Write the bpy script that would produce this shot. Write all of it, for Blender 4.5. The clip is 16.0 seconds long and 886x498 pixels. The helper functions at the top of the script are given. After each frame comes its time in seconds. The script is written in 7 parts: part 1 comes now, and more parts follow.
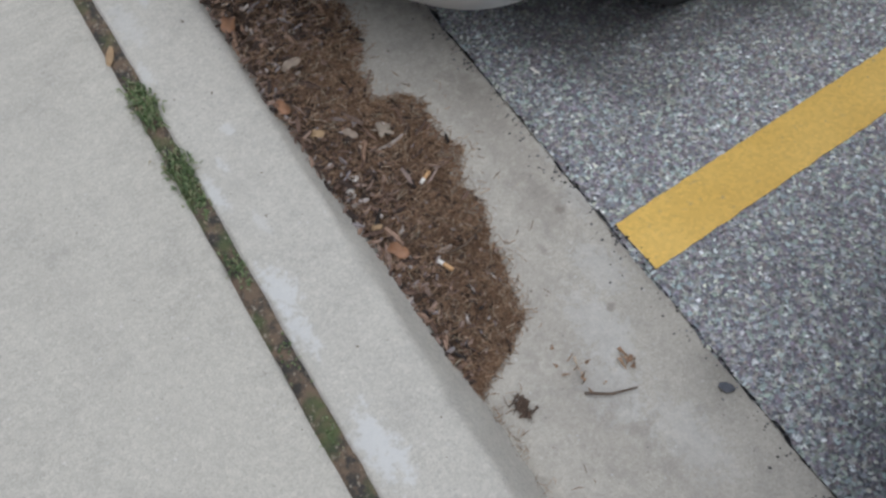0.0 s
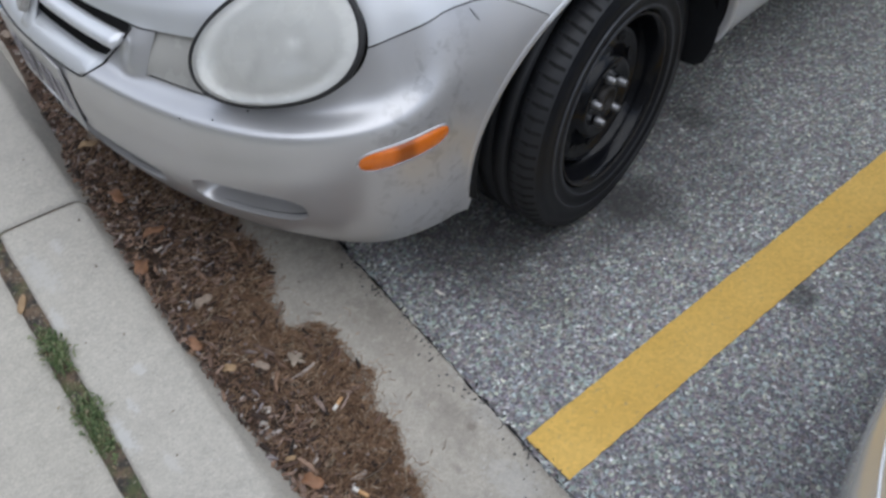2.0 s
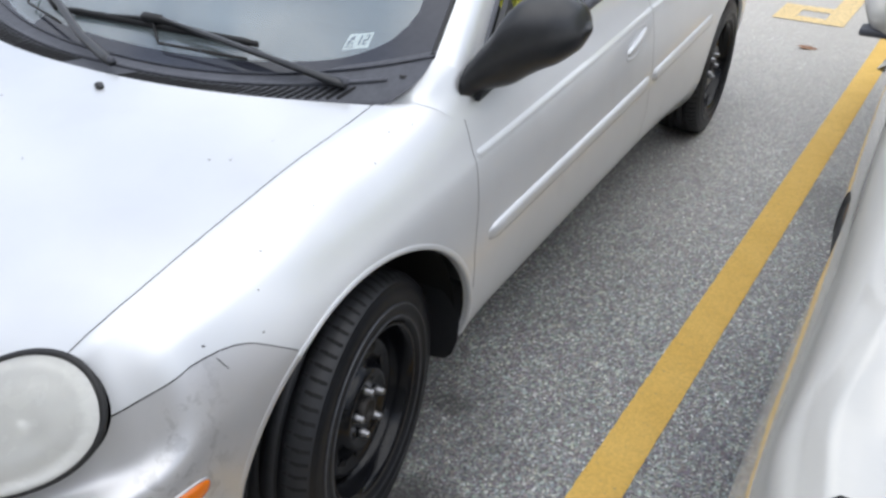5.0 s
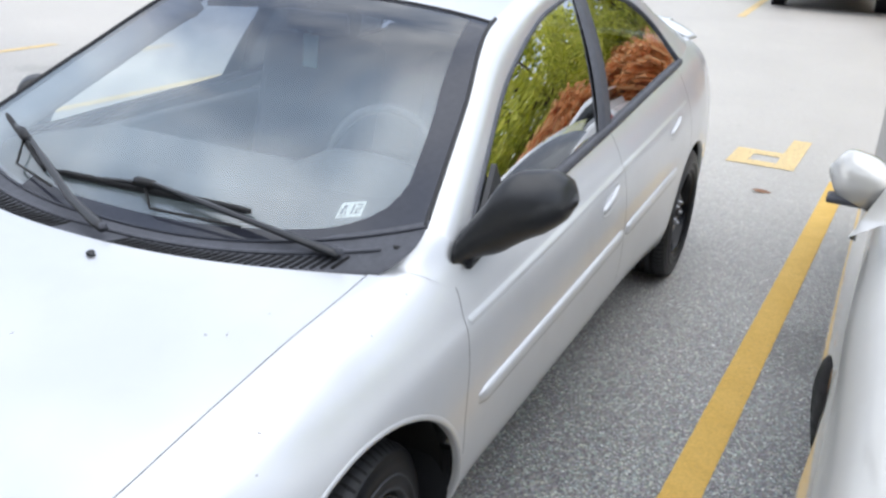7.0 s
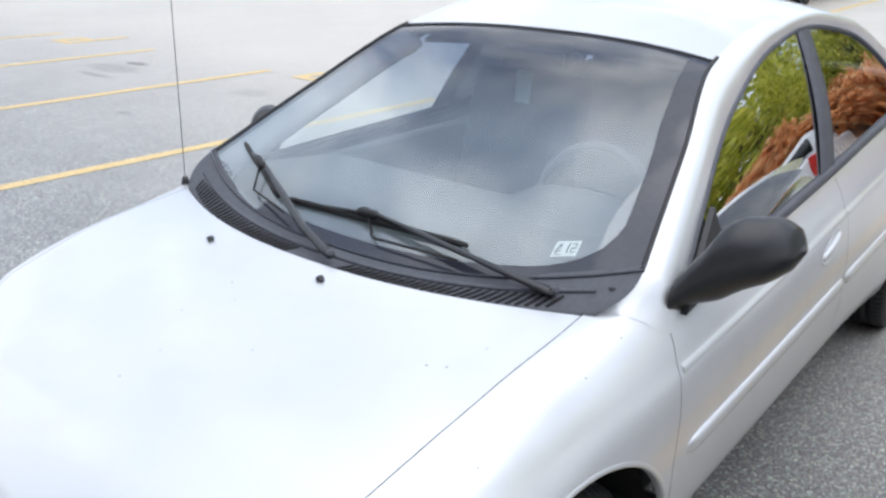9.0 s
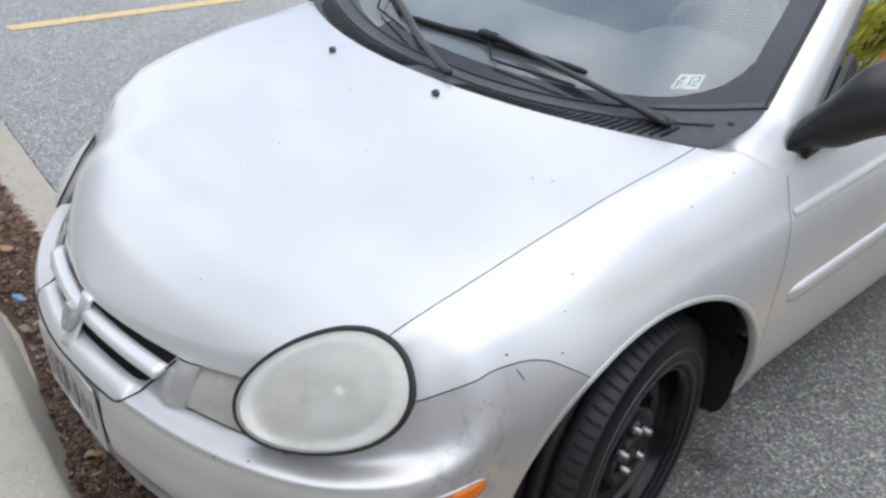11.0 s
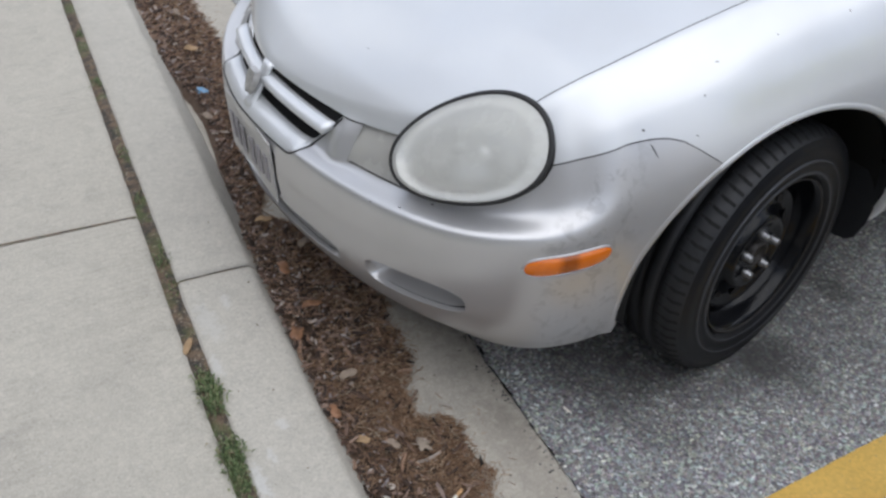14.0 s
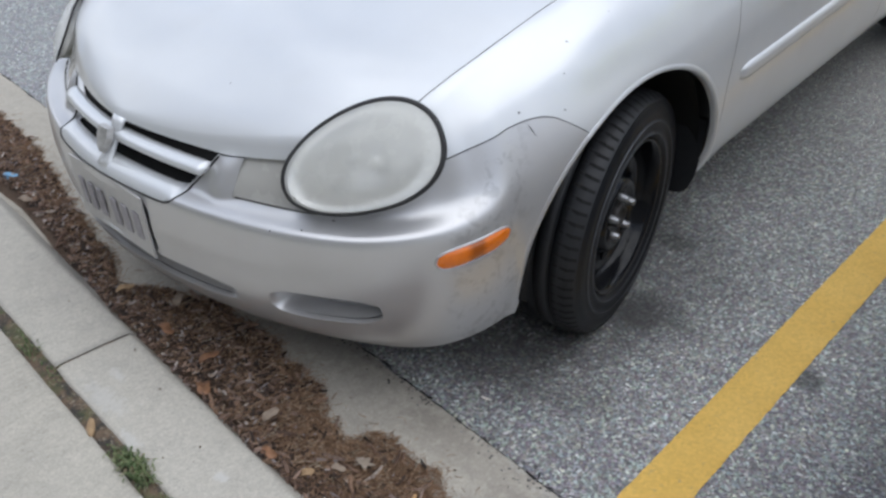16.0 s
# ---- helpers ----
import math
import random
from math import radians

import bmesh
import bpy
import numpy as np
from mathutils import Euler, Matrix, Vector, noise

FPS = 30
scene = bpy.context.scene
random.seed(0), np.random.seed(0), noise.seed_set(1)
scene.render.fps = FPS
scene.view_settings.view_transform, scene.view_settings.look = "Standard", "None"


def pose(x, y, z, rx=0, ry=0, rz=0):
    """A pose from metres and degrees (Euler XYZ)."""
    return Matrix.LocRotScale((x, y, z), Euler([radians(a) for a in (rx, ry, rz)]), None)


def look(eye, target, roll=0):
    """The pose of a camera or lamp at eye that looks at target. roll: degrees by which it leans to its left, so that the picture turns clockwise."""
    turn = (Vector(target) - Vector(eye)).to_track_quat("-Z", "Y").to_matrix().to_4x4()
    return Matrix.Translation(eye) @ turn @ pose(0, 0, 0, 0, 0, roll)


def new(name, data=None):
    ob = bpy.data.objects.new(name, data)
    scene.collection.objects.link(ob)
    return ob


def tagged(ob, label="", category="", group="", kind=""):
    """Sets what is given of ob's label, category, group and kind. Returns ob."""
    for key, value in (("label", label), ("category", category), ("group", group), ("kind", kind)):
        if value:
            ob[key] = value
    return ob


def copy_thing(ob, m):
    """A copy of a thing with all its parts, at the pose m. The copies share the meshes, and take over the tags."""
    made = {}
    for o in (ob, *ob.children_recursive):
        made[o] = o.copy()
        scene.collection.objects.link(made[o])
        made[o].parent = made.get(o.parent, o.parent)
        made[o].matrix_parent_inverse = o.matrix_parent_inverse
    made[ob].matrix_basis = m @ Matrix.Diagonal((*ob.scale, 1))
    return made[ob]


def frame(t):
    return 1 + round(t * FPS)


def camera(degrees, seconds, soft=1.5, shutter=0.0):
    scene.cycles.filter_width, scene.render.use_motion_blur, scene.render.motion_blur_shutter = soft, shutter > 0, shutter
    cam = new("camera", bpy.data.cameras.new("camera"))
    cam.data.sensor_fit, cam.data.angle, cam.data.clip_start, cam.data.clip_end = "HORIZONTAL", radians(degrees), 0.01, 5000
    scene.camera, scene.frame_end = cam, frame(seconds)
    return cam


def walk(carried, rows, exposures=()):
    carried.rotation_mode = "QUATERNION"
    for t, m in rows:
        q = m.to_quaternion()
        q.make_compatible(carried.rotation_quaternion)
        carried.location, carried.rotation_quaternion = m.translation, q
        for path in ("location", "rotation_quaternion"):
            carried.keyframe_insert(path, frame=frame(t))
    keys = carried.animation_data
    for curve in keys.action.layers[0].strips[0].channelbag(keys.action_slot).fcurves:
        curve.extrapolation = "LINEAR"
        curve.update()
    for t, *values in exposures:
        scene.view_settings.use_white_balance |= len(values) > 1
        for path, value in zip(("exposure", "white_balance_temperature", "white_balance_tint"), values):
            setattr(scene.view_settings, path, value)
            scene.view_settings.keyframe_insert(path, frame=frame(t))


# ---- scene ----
cam = camera(53.98, 16.0, soft=2.6, shutter=0.3)
PATH = [
    (0.0, (1.6315, -1.2632, 1.3685), (29.242, 2.820, 52.962)),
    (0.5, (1.6369, -1.2545, 1.3803), (32.031, 2.691, 51.497)),
    (1.0, (1.6469, -1.2451, 1.3919), (36.069, 2.739, 50.382)),
    (1.5, (1.6586, -1.2410, 1.4032), (38.587, 2.519, 49.159)),
    (2.0, (1.6645, -1.2314, 1.4308), (42.486, 1.381, 47.392)),
    (2.5, (1.6706, -1.2140, 1.4424), (44.790, 0.183, 44.849)),
    (3.0, (1.6774, -1.2073, 1.4544), (47.721, -0.650, 40.750)),
    (3.5, (1.6698, -1.1959, 1.4699), (51.512, -0.692, 39.071)),
    (4.0, (1.6490, -1.1803, 1.4877), (53.809, -0.413, 36.088)),
    (4.5, (1.6353, -1.1686, 1.5001), (56.635, -0.954, 32.329)),
    (7.0, (1.5330, -1.1765, 1.6037), (67.736, -2.484, 27.188)),
    (7.5, (1.5120, -1.1851, 1.6309), (68.885, -1.719, 28.323)),
    (8.0, (1.4937, -1.1971, 1.6554), (70.295, -1.466, 31.298)),
    (8.5, (1.4737, -1.2114, 1.6488), (70.264, -1.797, 35.533)),
    (9.0, (1.4672, -1.2275, 1.6391), (68.918, -0.889, 39.049)),
    (9.5, (1.4719, -1.2433, 1.6138), (67.252, -0.968, 40.070)),
    (10.0, (1.4682, -1.2677, 1.5821), (63.782, -1.771, 41.797)),
    (12.5, (1.6616, -1.2812, 1.4932), (55.735, -4.076, 58.311)),
    (13.0, (1.6878, -1.3249, 1.4756), (52.571, -4.162, 61.393)),
    (13.5, (1.7067, -1.3610, 1.4576), (51.315, -3.771, 62.199)),
    (14.0, (1.6994, -1.4003, 1.4478), (51.944, -1.825, 58.734)),
    (14.5, (1.6634, -1.4952, 1.4282), (52.584, 0.238, 52.787)),
    (15.0, (1.6273, -1.5831, 1.4045), (52.473, 1.563, 46.699)),
    (15.5, (1.6146, -1.6231, 1.3935), (53.711, 1.139, 42.285)),
    (16.0, (1.6174, -1.6211, 1.3950), (55.594, -0.404, 40.543)),
]
EXPOSURES = [(0.0, 0.10, 6190, 10), (2.0, 0.12, 6180, 10.2), (2.5, 0.16, 6170, 10), (4.0, 0.35, 6330, 9), (4.5, 0.40, 6450, 10), (7.0, 0.56, 6300, 10), (8.5, 0.53, 6300, 10), (10.0, 0.46, 6390, 10), (12.5, 0.26, 6580, 11), (14.0, 0.17, 6400, 10.5), (16.0, 0.19, 6280, 9.8)]
walk(cam, [(t, pose(*eye, *turn)) for t, eye, turn in PATH], EXPOSURES)

# ---- light: high broken cloud, a veiled sun high overhead ----
from mathutils.bvhtree import BVHTree

world = bpy.data.worlds.new("sky")
scene.world = world
world.use_nodes = True
wn, wl = world.node_tree.nodes, world.node_tree.links
bg = wn["Background"]
sky = wn.new("ShaderNodeTexSky")
sky.sky_type, sky.sun_disc = "NISHITA", False
SUN_UP, SUN_ROUND = 74.0, 88.0
sky.sun_elevation, sky.sun_rotation = radians(SUN_UP), radians(SUN_ROUND)
tc = wn.new("ShaderNodeTexCoord")
cl = wn.new("ShaderNodeTexNoise")
cl.inputs["Scale"].default_value, cl.inputs["Detail"].default_value, cl.inputs["Roughness"].default_value = 2.6, 6.0, 0.55
wl.new(tc.outputs["Generated"], cl.inputs["Vector"])
cr = wn.new("ShaderNodeValToRGB")
cr.color_ramp.elements[0].position, cr.color_ramp.elements[1].position = 0.24, 0.54
wl.new(cl.outputs["Fac"], cr.inputs["Fac"])
cm = wn.new("ShaderNodeMix")
cm.data_type = "RGBA"
c2 = wn.new("ShaderNodeTexNoise")
c2.inputs["Scale"].default_value, c2.inputs["Detail"].default_value, c2.inputs["Distortion"].default_value = 5.5, 5.0, 0.6
wl.new(tc.outputs["Generated"], c2.inputs["Vector"])
c3 = wn.new("ShaderNodeValToRGB")
c3.color_ramp.elements[0].position, c3.color_ramp.elements[1].position = 0.36, 0.62
c3.color_ramp.elements[0].color, c3.color_ramp.elements[1].color = (4.4, 5.2, 6.8, 1), (11.2, 11.5, 12.1, 1)
wl.new(c2.outputs["Fac"], c3.inputs["Fac"])
wl.new(c3.outputs["Color"], cm.inputs[7])
wl.new(cr.outputs["Color"], cm.inputs[0])
wl.new(sky.outputs["Color"], cm.inputs[6])
wl.new(cm.outputs[2], bg.inputs["Color"])
bg.inputs["Strength"].default_value = 0.11
sun = new("sun", bpy.data.lights.new("sun", "SUN"))
sun.data.energy, sun.data.angle, sun.data.color = 1.2, radians(80), (1.0, 0.97, 0.92)
sun.matrix_world = look((0, 0, 30), Vector((0, 0, 30)) - Vector((math.sin(radians(SUN_ROUND)) * math.cos(radians(SUN_UP)), math.cos(radians(SUN_ROUND)) * math.cos(radians(SUN_UP)), math.sin(radians(SUN_UP)))))


# ---- materials ----
class Mat:
    """A small builder of node materials."""

    def __init__(self, name, color, rough=0.5, metal=0.0, **extra):
        self.m = bpy.data.materials.new(name)
        self.m.use_nodes = True
        self.n, self.l = self.m.node_tree.nodes, self.m.node_tree.links
        self.b = self.n["Principled BSDF"]
        self.b.inputs["Base Color"].default_value = (*color, 1)
        self.b.inputs["Roughness"].default_value = rough
        self.b.inputs["Metallic"].default_value = metal
        for k, v in extra.items():
            self.b.inputs[k.replace("_", " ")].default_value = v
        self.co = self.n.new("ShaderNodeTexCoord").outputs["Object"]
        self.last = None

    def link(self, a, b):
        self.l.new(a, b)

    def place(self):
        """World place, so that one grain runs over several meshes."""
        self.co = self.n.new("ShaderNodeNewGeometry").outputs["Position"]
        return self

    def noise(self, scale, detail=4, rough=0.55, stretch=None, distort=0.0):
        t = self.n.new("ShaderNodeTexNoise")
        t.inputs["Scale"].default_value, t.inputs["Detail"].default_value = scale, detail
        t.inputs["Roughness"].default_value, t.inputs["Distortion"].default_value = rough, distort
        src = self.co
        if stretch:
            mp = self.n.new("ShaderNodeMapping")
            mp.inputs["Scale"].default_value = stretch
            self.link(src, mp.inputs["Vector"])
            src = mp.outputs["Vector"]
        self.link(src, t.inputs["Vector"])
        return t.outputs["Fac"]

    def cells(self, scale, out="Color", feature="F1"):
        t = self.n.new("ShaderNodeTexVoronoi")
        t.feature = feature
        t.inputs["Scale"].default_value = scale
        self.link(self.co, t.inputs["Vector"])
        return t.outputs[out]

    def ramp(self, fac, *stops):
        r = self.n.new("ShaderNodeValToRGB")
        e = r.color_ramp.elements
        while len(e) < len(stops):
            e.new(0.5)
        for k, (p, c) in enumerate(stops):
            e[k].position = p
            e[k].color = (*c, 1) if hasattr(c, "__len__") else (c, c, c, 1)
        self.link(fac, r.inputs["Fac"])
        return r.outputs["Color"]

    def mix(self, fac, a, b, mode="MIX"):
        t = self.n.new("ShaderNodeMix")
        t.data_type, t.blend_type = "RGBA", mode
        for key, v in ((0, fac), (6, a), (7, b)):
            if hasattr(v, "is_linked"):
                self.link(v, t.inputs[key])
            elif hasattr(v, "__len__"):
                t.inputs[key].default_value = (*v, 1)
            else:
                t.inputs[key].default_value = (v, v, v, 1) if key else v
        return t.outputs[2]

    def blob(self, x, y, rx, ry, wobble=0.5, scale=9.0):
        """1 inside a ragged spot round (x, y), else 0."""
        mp = self.n.new("ShaderNodeMapping")
        mp.inputs["Location"].default_value = (-x / rx, -y / ry, 0)
        mp.inputs["Scale"].default_value = (1 / rx, 1 / ry, 0)
        self.link(self.co, mp.inputs["Vector"])
        le = self.n.new("ShaderNodeVectorMath")
        le.operation = "LENGTH"
        self.link(mp.outputs["Vector"], le.inputs[0])
        ad = self.n.new("ShaderNodeMath")
        ad.operation = "MULTIPLY_ADD"
        self.link(self.noise(scale, 5, 0.65), ad.inputs[0])
        ad.inputs[1].default_value = wobble * 2
        self.link(le.outputs["Value"], ad.inputs[2])
        return self.spot(ad.outputs[0], wobble)

    def spot(self, value, wobble):
        mr = self.n.new("ShaderNodeMapRange")
        mr.inputs["From Min"].default_value, mr.inputs["From Max"].default_value = 0.5 + wobble, 1.0 + wobble
        mr.inputs["To Min"].default_value, mr.inputs["To Max"].default_value = 1.0, 0.0
        self.link(value, mr.inputs["Value"])
        return mr.outputs["Result"]

    def color(self, out):
        self.link(out, self.b.inputs["Base Color"])
        return self

    def rough(self, out):
        self.link(out, self.b.inputs["Roughness"])
        return self

    def bump(self, out, strength=0.3, depth=0.002):
        t = self.n.new("ShaderNodeBump")
        t.inputs["Strength"].default_value, t.inputs["Distance"].default_value = strength, depth
        self.link(out, t.inputs["Height"])
        if self.last is not None:
            self.link(self.last, t.inputs["Normal"])
        self.last = t.outputs["Normal"]
        self.link(self.last, self.b.inputs["Normal"])
        return self


def make_asphalt():
    m = Mat("asphalt", (0.2, 0.2, 0.2), 0.5, 0.0, Specular_IOR_Level=0.6).place()
    cell = m.cells(140, "Color")
    grey = m.ramp(cell, (0.0, 0.09), (0.35, 0.19), (0.68, 0.34), (0.86, 0.60), (1.0, 0.98))
    small = m.ramp(m.cells(290, "Color"), (0.0, 0.12), (0.5, 0.32), (1.0, 0.70))
    c = m.mix(m.ramp(m.noise(90, 3), (0.46, 0.0), (0.6, 0.5)), grey, small)
    c = m.mix(1.0, c, m.mix(0.22, (1.0, 1.0, 1.0), cell), "MULTIPLY")
    c = m.mix(1.0, c, (1.04, 1.04, 1.05), "MULTIPLY")
    warm = m.ramp(m.cells(41, "Distance"), (0.06, 1.0), (0.14, 0.0))
    c = m.mix(m.mix(0.55, (0, 0, 0), warm), c, (0.46, 0.38, 0.29))
    c = m.mix(1.0, c, m.ramp(m.noise(520, 2), (0.3, 0.74), (0.7, 1.26)), "MULTIPLY")
    c = m.mix(1.0, c, m.ramp(m.noise(1.3, 5), (0.3, 0.88), (0.7, 1.12)), "MULTIPLY")
    gap = m.ramp(m.noise(150, 3, 0.65), (0.39, 0.95), (0.46, 0.0))
    c = m.mix(gap, c, (0.05, 0.052, 0.058))
    # asphalt painted lighter along y, standing in for far haze and exposure
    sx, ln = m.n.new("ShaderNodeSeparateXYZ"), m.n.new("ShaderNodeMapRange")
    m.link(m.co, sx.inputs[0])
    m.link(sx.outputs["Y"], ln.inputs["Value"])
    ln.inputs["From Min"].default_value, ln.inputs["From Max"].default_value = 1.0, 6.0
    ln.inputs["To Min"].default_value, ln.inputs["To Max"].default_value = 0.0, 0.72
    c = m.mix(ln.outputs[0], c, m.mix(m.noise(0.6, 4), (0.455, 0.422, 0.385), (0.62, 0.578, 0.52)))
    # second painted brightening along y; the ground is no drier there
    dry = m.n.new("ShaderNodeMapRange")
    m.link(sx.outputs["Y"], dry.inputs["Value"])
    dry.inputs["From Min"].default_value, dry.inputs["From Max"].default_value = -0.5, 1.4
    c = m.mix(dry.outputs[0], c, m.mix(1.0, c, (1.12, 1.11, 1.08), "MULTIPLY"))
    worn = m.ramp(m.noise(11, 5, 0.6), (0.62, 0.0), (0.75, 0.6))
    c = m.mix(m.mix(0.5, (0, 0, 0), worn), c, (0.09, 0.085, 0.08))
    # oil spots; the broad ones under the silver car paint in its shade
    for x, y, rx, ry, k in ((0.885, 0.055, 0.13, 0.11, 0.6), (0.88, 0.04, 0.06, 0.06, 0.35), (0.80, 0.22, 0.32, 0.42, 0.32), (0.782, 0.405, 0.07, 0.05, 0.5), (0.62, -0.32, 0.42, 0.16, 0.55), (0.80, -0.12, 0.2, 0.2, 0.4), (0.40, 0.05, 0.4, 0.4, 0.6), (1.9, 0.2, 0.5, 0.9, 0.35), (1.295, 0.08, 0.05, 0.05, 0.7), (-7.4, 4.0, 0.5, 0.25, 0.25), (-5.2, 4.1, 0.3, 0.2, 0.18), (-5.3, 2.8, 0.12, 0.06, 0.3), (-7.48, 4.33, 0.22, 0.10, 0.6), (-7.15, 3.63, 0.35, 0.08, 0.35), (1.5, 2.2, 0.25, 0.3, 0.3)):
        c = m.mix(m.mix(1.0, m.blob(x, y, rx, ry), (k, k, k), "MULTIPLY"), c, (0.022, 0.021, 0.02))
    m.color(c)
    m.bump(m.noise(150, 3, 0.65), 0.7, 0.004).bump(m.noise(520, 3), 0.35, 0.0015)
    return m.m


def make_concrete(name, tone, stain):
    m = Mat(name, tone, 0.9).place()
    a = m.mix(m.noise(2.4, 5, 0.6), tuple(v * 0.88 for v in tone), tuple(v * 1.06 for v in tone))
    a = m.mix(m.ramp(m.noise(15, 6, 0.7), (0.50, 0.0), (0.74, 0.5)), a, tuple(v * 0.92 for v in stain))
    a = m.mix(m.ramp(m.noise(38, 5, 0.7), (0.52, 0.0), (0.72, 0.5)), a, tuple(v * 1.13 for v in tone))
    a = m.mix(1.0, a, m.ramp(m.cells(170, "Color"), (0.0, 0.90), (0.6, 1.0), (1.0, 1.09)), "MULTIPLY")
    a = m.mix(1.0, a, m.ramp(m.noise(330, 3, 0.7), (0.3, 0.82), (0.7, 1.14)), "MULTIPLY")
    chip = m.mix(1.0, m.ramp(m.cells(62, "Distance"), (0.08, 1.0), (0.16, 0.0)), m.ramp(m.noise(23, 3), (0.54, 0.0), (0.62, 0.7)), "MULTIPLY")
    a = m.mix(chip, a, (0.58, 0.56, 0.54))
    pit = m.ramp(m.cells(55, "Distance"), (0.045, 1.0), (0.11, 0.0))
    few = m.mix(1.0, pit, m.ramp(m.noise(13, 3), (0.48, 0.0), (0.60, 1.0)), "MULTIPLY")
    a = m.mix(m.mix(0.75, (0, 0, 0), few), a, (0.12, 0.11, 0.10))
    m.color(a)
    m.bump(m.noise(75, 6, 0.7), 0.30, 0.004).bump(m.noise(320, 3), 0.5, 0.0013).bump(few, -0.5, 0.002)
    return m


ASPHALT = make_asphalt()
GUTTER = make_concrete("gutter_concrete", (0.435, 0.402, 0.345), (0.30, 0.28, 0.25))
KERB = make_concrete("kerb_concrete", (0.475, 0.447, 0.392), (0.355, 0.335, 0.30))
WALK = make_concrete("sidewalk_concrete", (0.465, 0.435, 0.375), (0.34, 0.32, 0.28))


def white_marks(m, spots):
    c = m.b.inputs["Base Color"].links[0].from_socket
    for x, y, rx, ry, k in spots:
        c = m.mix(m.mix(1.0, m.blob(x, y, rx, ry, 1.6, 75), (k * 0.8, k * 0.8, k * 0.8), "MULTIPLY"), c, (0.565, 0.56, 0.54))
    m.color(c)


white_marks(KERB, ((0.701, -1.134, 0.050, 0.016, 0.8), (0.93, -1.143, 0.062, 0.028, 0.9), (1.01, -1.156, 0.055, 0.020, 0.85), (1.24, -1.162, 0.08, 0.032, 0.9), (0.19, -1.015, 0.03, 0.014, 0.6), (0.589, -1.044, 0.016, 0.012, 0.7), (0.65, -1.096, 0.020, 0.012, 0.7), (0.375, -1.104, 0.035, 0.014, 0.6), (0.24, -1.075, 0.08, 0.03, 0.4), (0.80, -1.10, 0.03, 0.012, 0.4)))
white_marks(GUTTER, ((1.27, -0.74, 0.10, 0.05, 0.40), (1.18, -0.66, 0.07, 0.04, 0.35), (1.36, -0.80, 0.08, 0.05, 0.35), (1.05, -0.60, 0.06, 0.03, 0.30), (0.95, -0.57, 0.05, 0.02, 0.3), (1.50, -0.76, 0.10, 0.05, 0.3)))
# broom strokes across the walk
broom = WALK.mix(1.0, WALK.ramp(WALK.noise(100, 2, 0.5, (1.0, 0.05, 1.0), 0.2), (0.40, 0.0), (0.60, 1.0)), WALK.ramp(WALK.noise(3.2, 3), (0.44, 0.15), (0.62, 1.0)), "MULTIPLY")
WALK.color(WALK.mix(1.0, WALK.b.inputs["Base Color"].links[0].from_socket, WALK.ramp(broom, (0.0, 1.01), (1.0, 0.925)), "MULTIPLY"))
WALK.bump(broom, -0.3, 0.002)
# gutter grime near the asphalt and drip marks
gc = GUTTER.b.inputs["Base Color"].links[0].from_socket
for gx, gy, grx, gry, gk in ((1.2, -0.8, 0.3, 0.08, 0.14), (0.85, -0.62, 0.3, 0.06, 0.2), (0.3, -0.55, 0.25, 0.1, 0.3), (1.05, -0.64, 0.012, 0.01, 0.6), (1.02, -0.66, 0.10, 0.05, 0.26), (1.38, -0.86, 0.16, 0.07, 0.18), (0.75, -0.60, 0.12, 0.04, 0.28), (1.6, -0.8, 0.2, 0.05, 0.16), (1.25, -0.70, 0.014, 0.012, 0.6), (1.094, -0.718, 0.016, 0.012, 0.45), (0.9, -0.545, 0.5, 0.022, 0.3), (1.35, -0.60, 0.3, 0.022, 0.3)):
    gc = GUTTER.mix(GUTTER.mix(1.0, GUTTER.blob(gx, gy, grx, gry, 1.1, 38), (gk, gk, gk), "MULTIPLY"), gc, (0.20, 0.175, 0.15))
GUTTER.color(gc)


def make_yellow(name, a, b, lost):
    m = Mat(name, a, 0.72).place()
    c = m.mix(m.noise(7, 5), a, b)
    c = m.mix(1.0, c, m.ramp(m.cells(150, "Color"), (0.0, 0.86), (1.0, 1.08)), "MULTIPLY")
    wear = m.ramp(m.noise(55, 6, 0.7), (lost, 0.0), (lost + 0.13, 0.8))
    m.color(m.mix(wear, c, (0.30, 0.24, 0.15)))
    m.bump(m.cells(150, "Distance"), -0.3, 0.003)
    return m.m


YELLOW = make_yellow("yellow_paint", (0.63, 0.38, 0.068), (0.79, 0.52, 0.14), 0.61)
# worn paint, paled further to carry the far haze and overexposure
WORN_PALE = make_yellow("worn_pale_yellow_paint", (0.70, 0.51, 0.23), (0.78, 0.60, 0.31), 0.50)


def make_paint(name, tone, rough=0.3, metal=0.55, dirt=0.12, coat=0.6):
    m = Mat(name, tone, rough, metal, Coat_Weight=coat, Coat_Roughness=0.05)
    c = m.mix(m.noise(2.2, 5), tuple(v * 0.93 for v in tone), tuple(min(v * 1.05, 1) for v in tone))
    c = m.mix(m.mix(1.0, m.ramp(m.noise(7, 2, 0.5), (0.5, 0.0), (0.8, 1.0)), (dirt, dirt, dirt), "MULTIPLY"), c, (0.33, 0.30, 0.26))
    m.color(c)
    m.rough(m.ramp(m.noise(4, 3, 0.5), (0.3, rough * 0.88), (0.75, rough * 1.2)))
    m.bump(m.noise(3.5, 2), 0.05, 0.004)
    return m


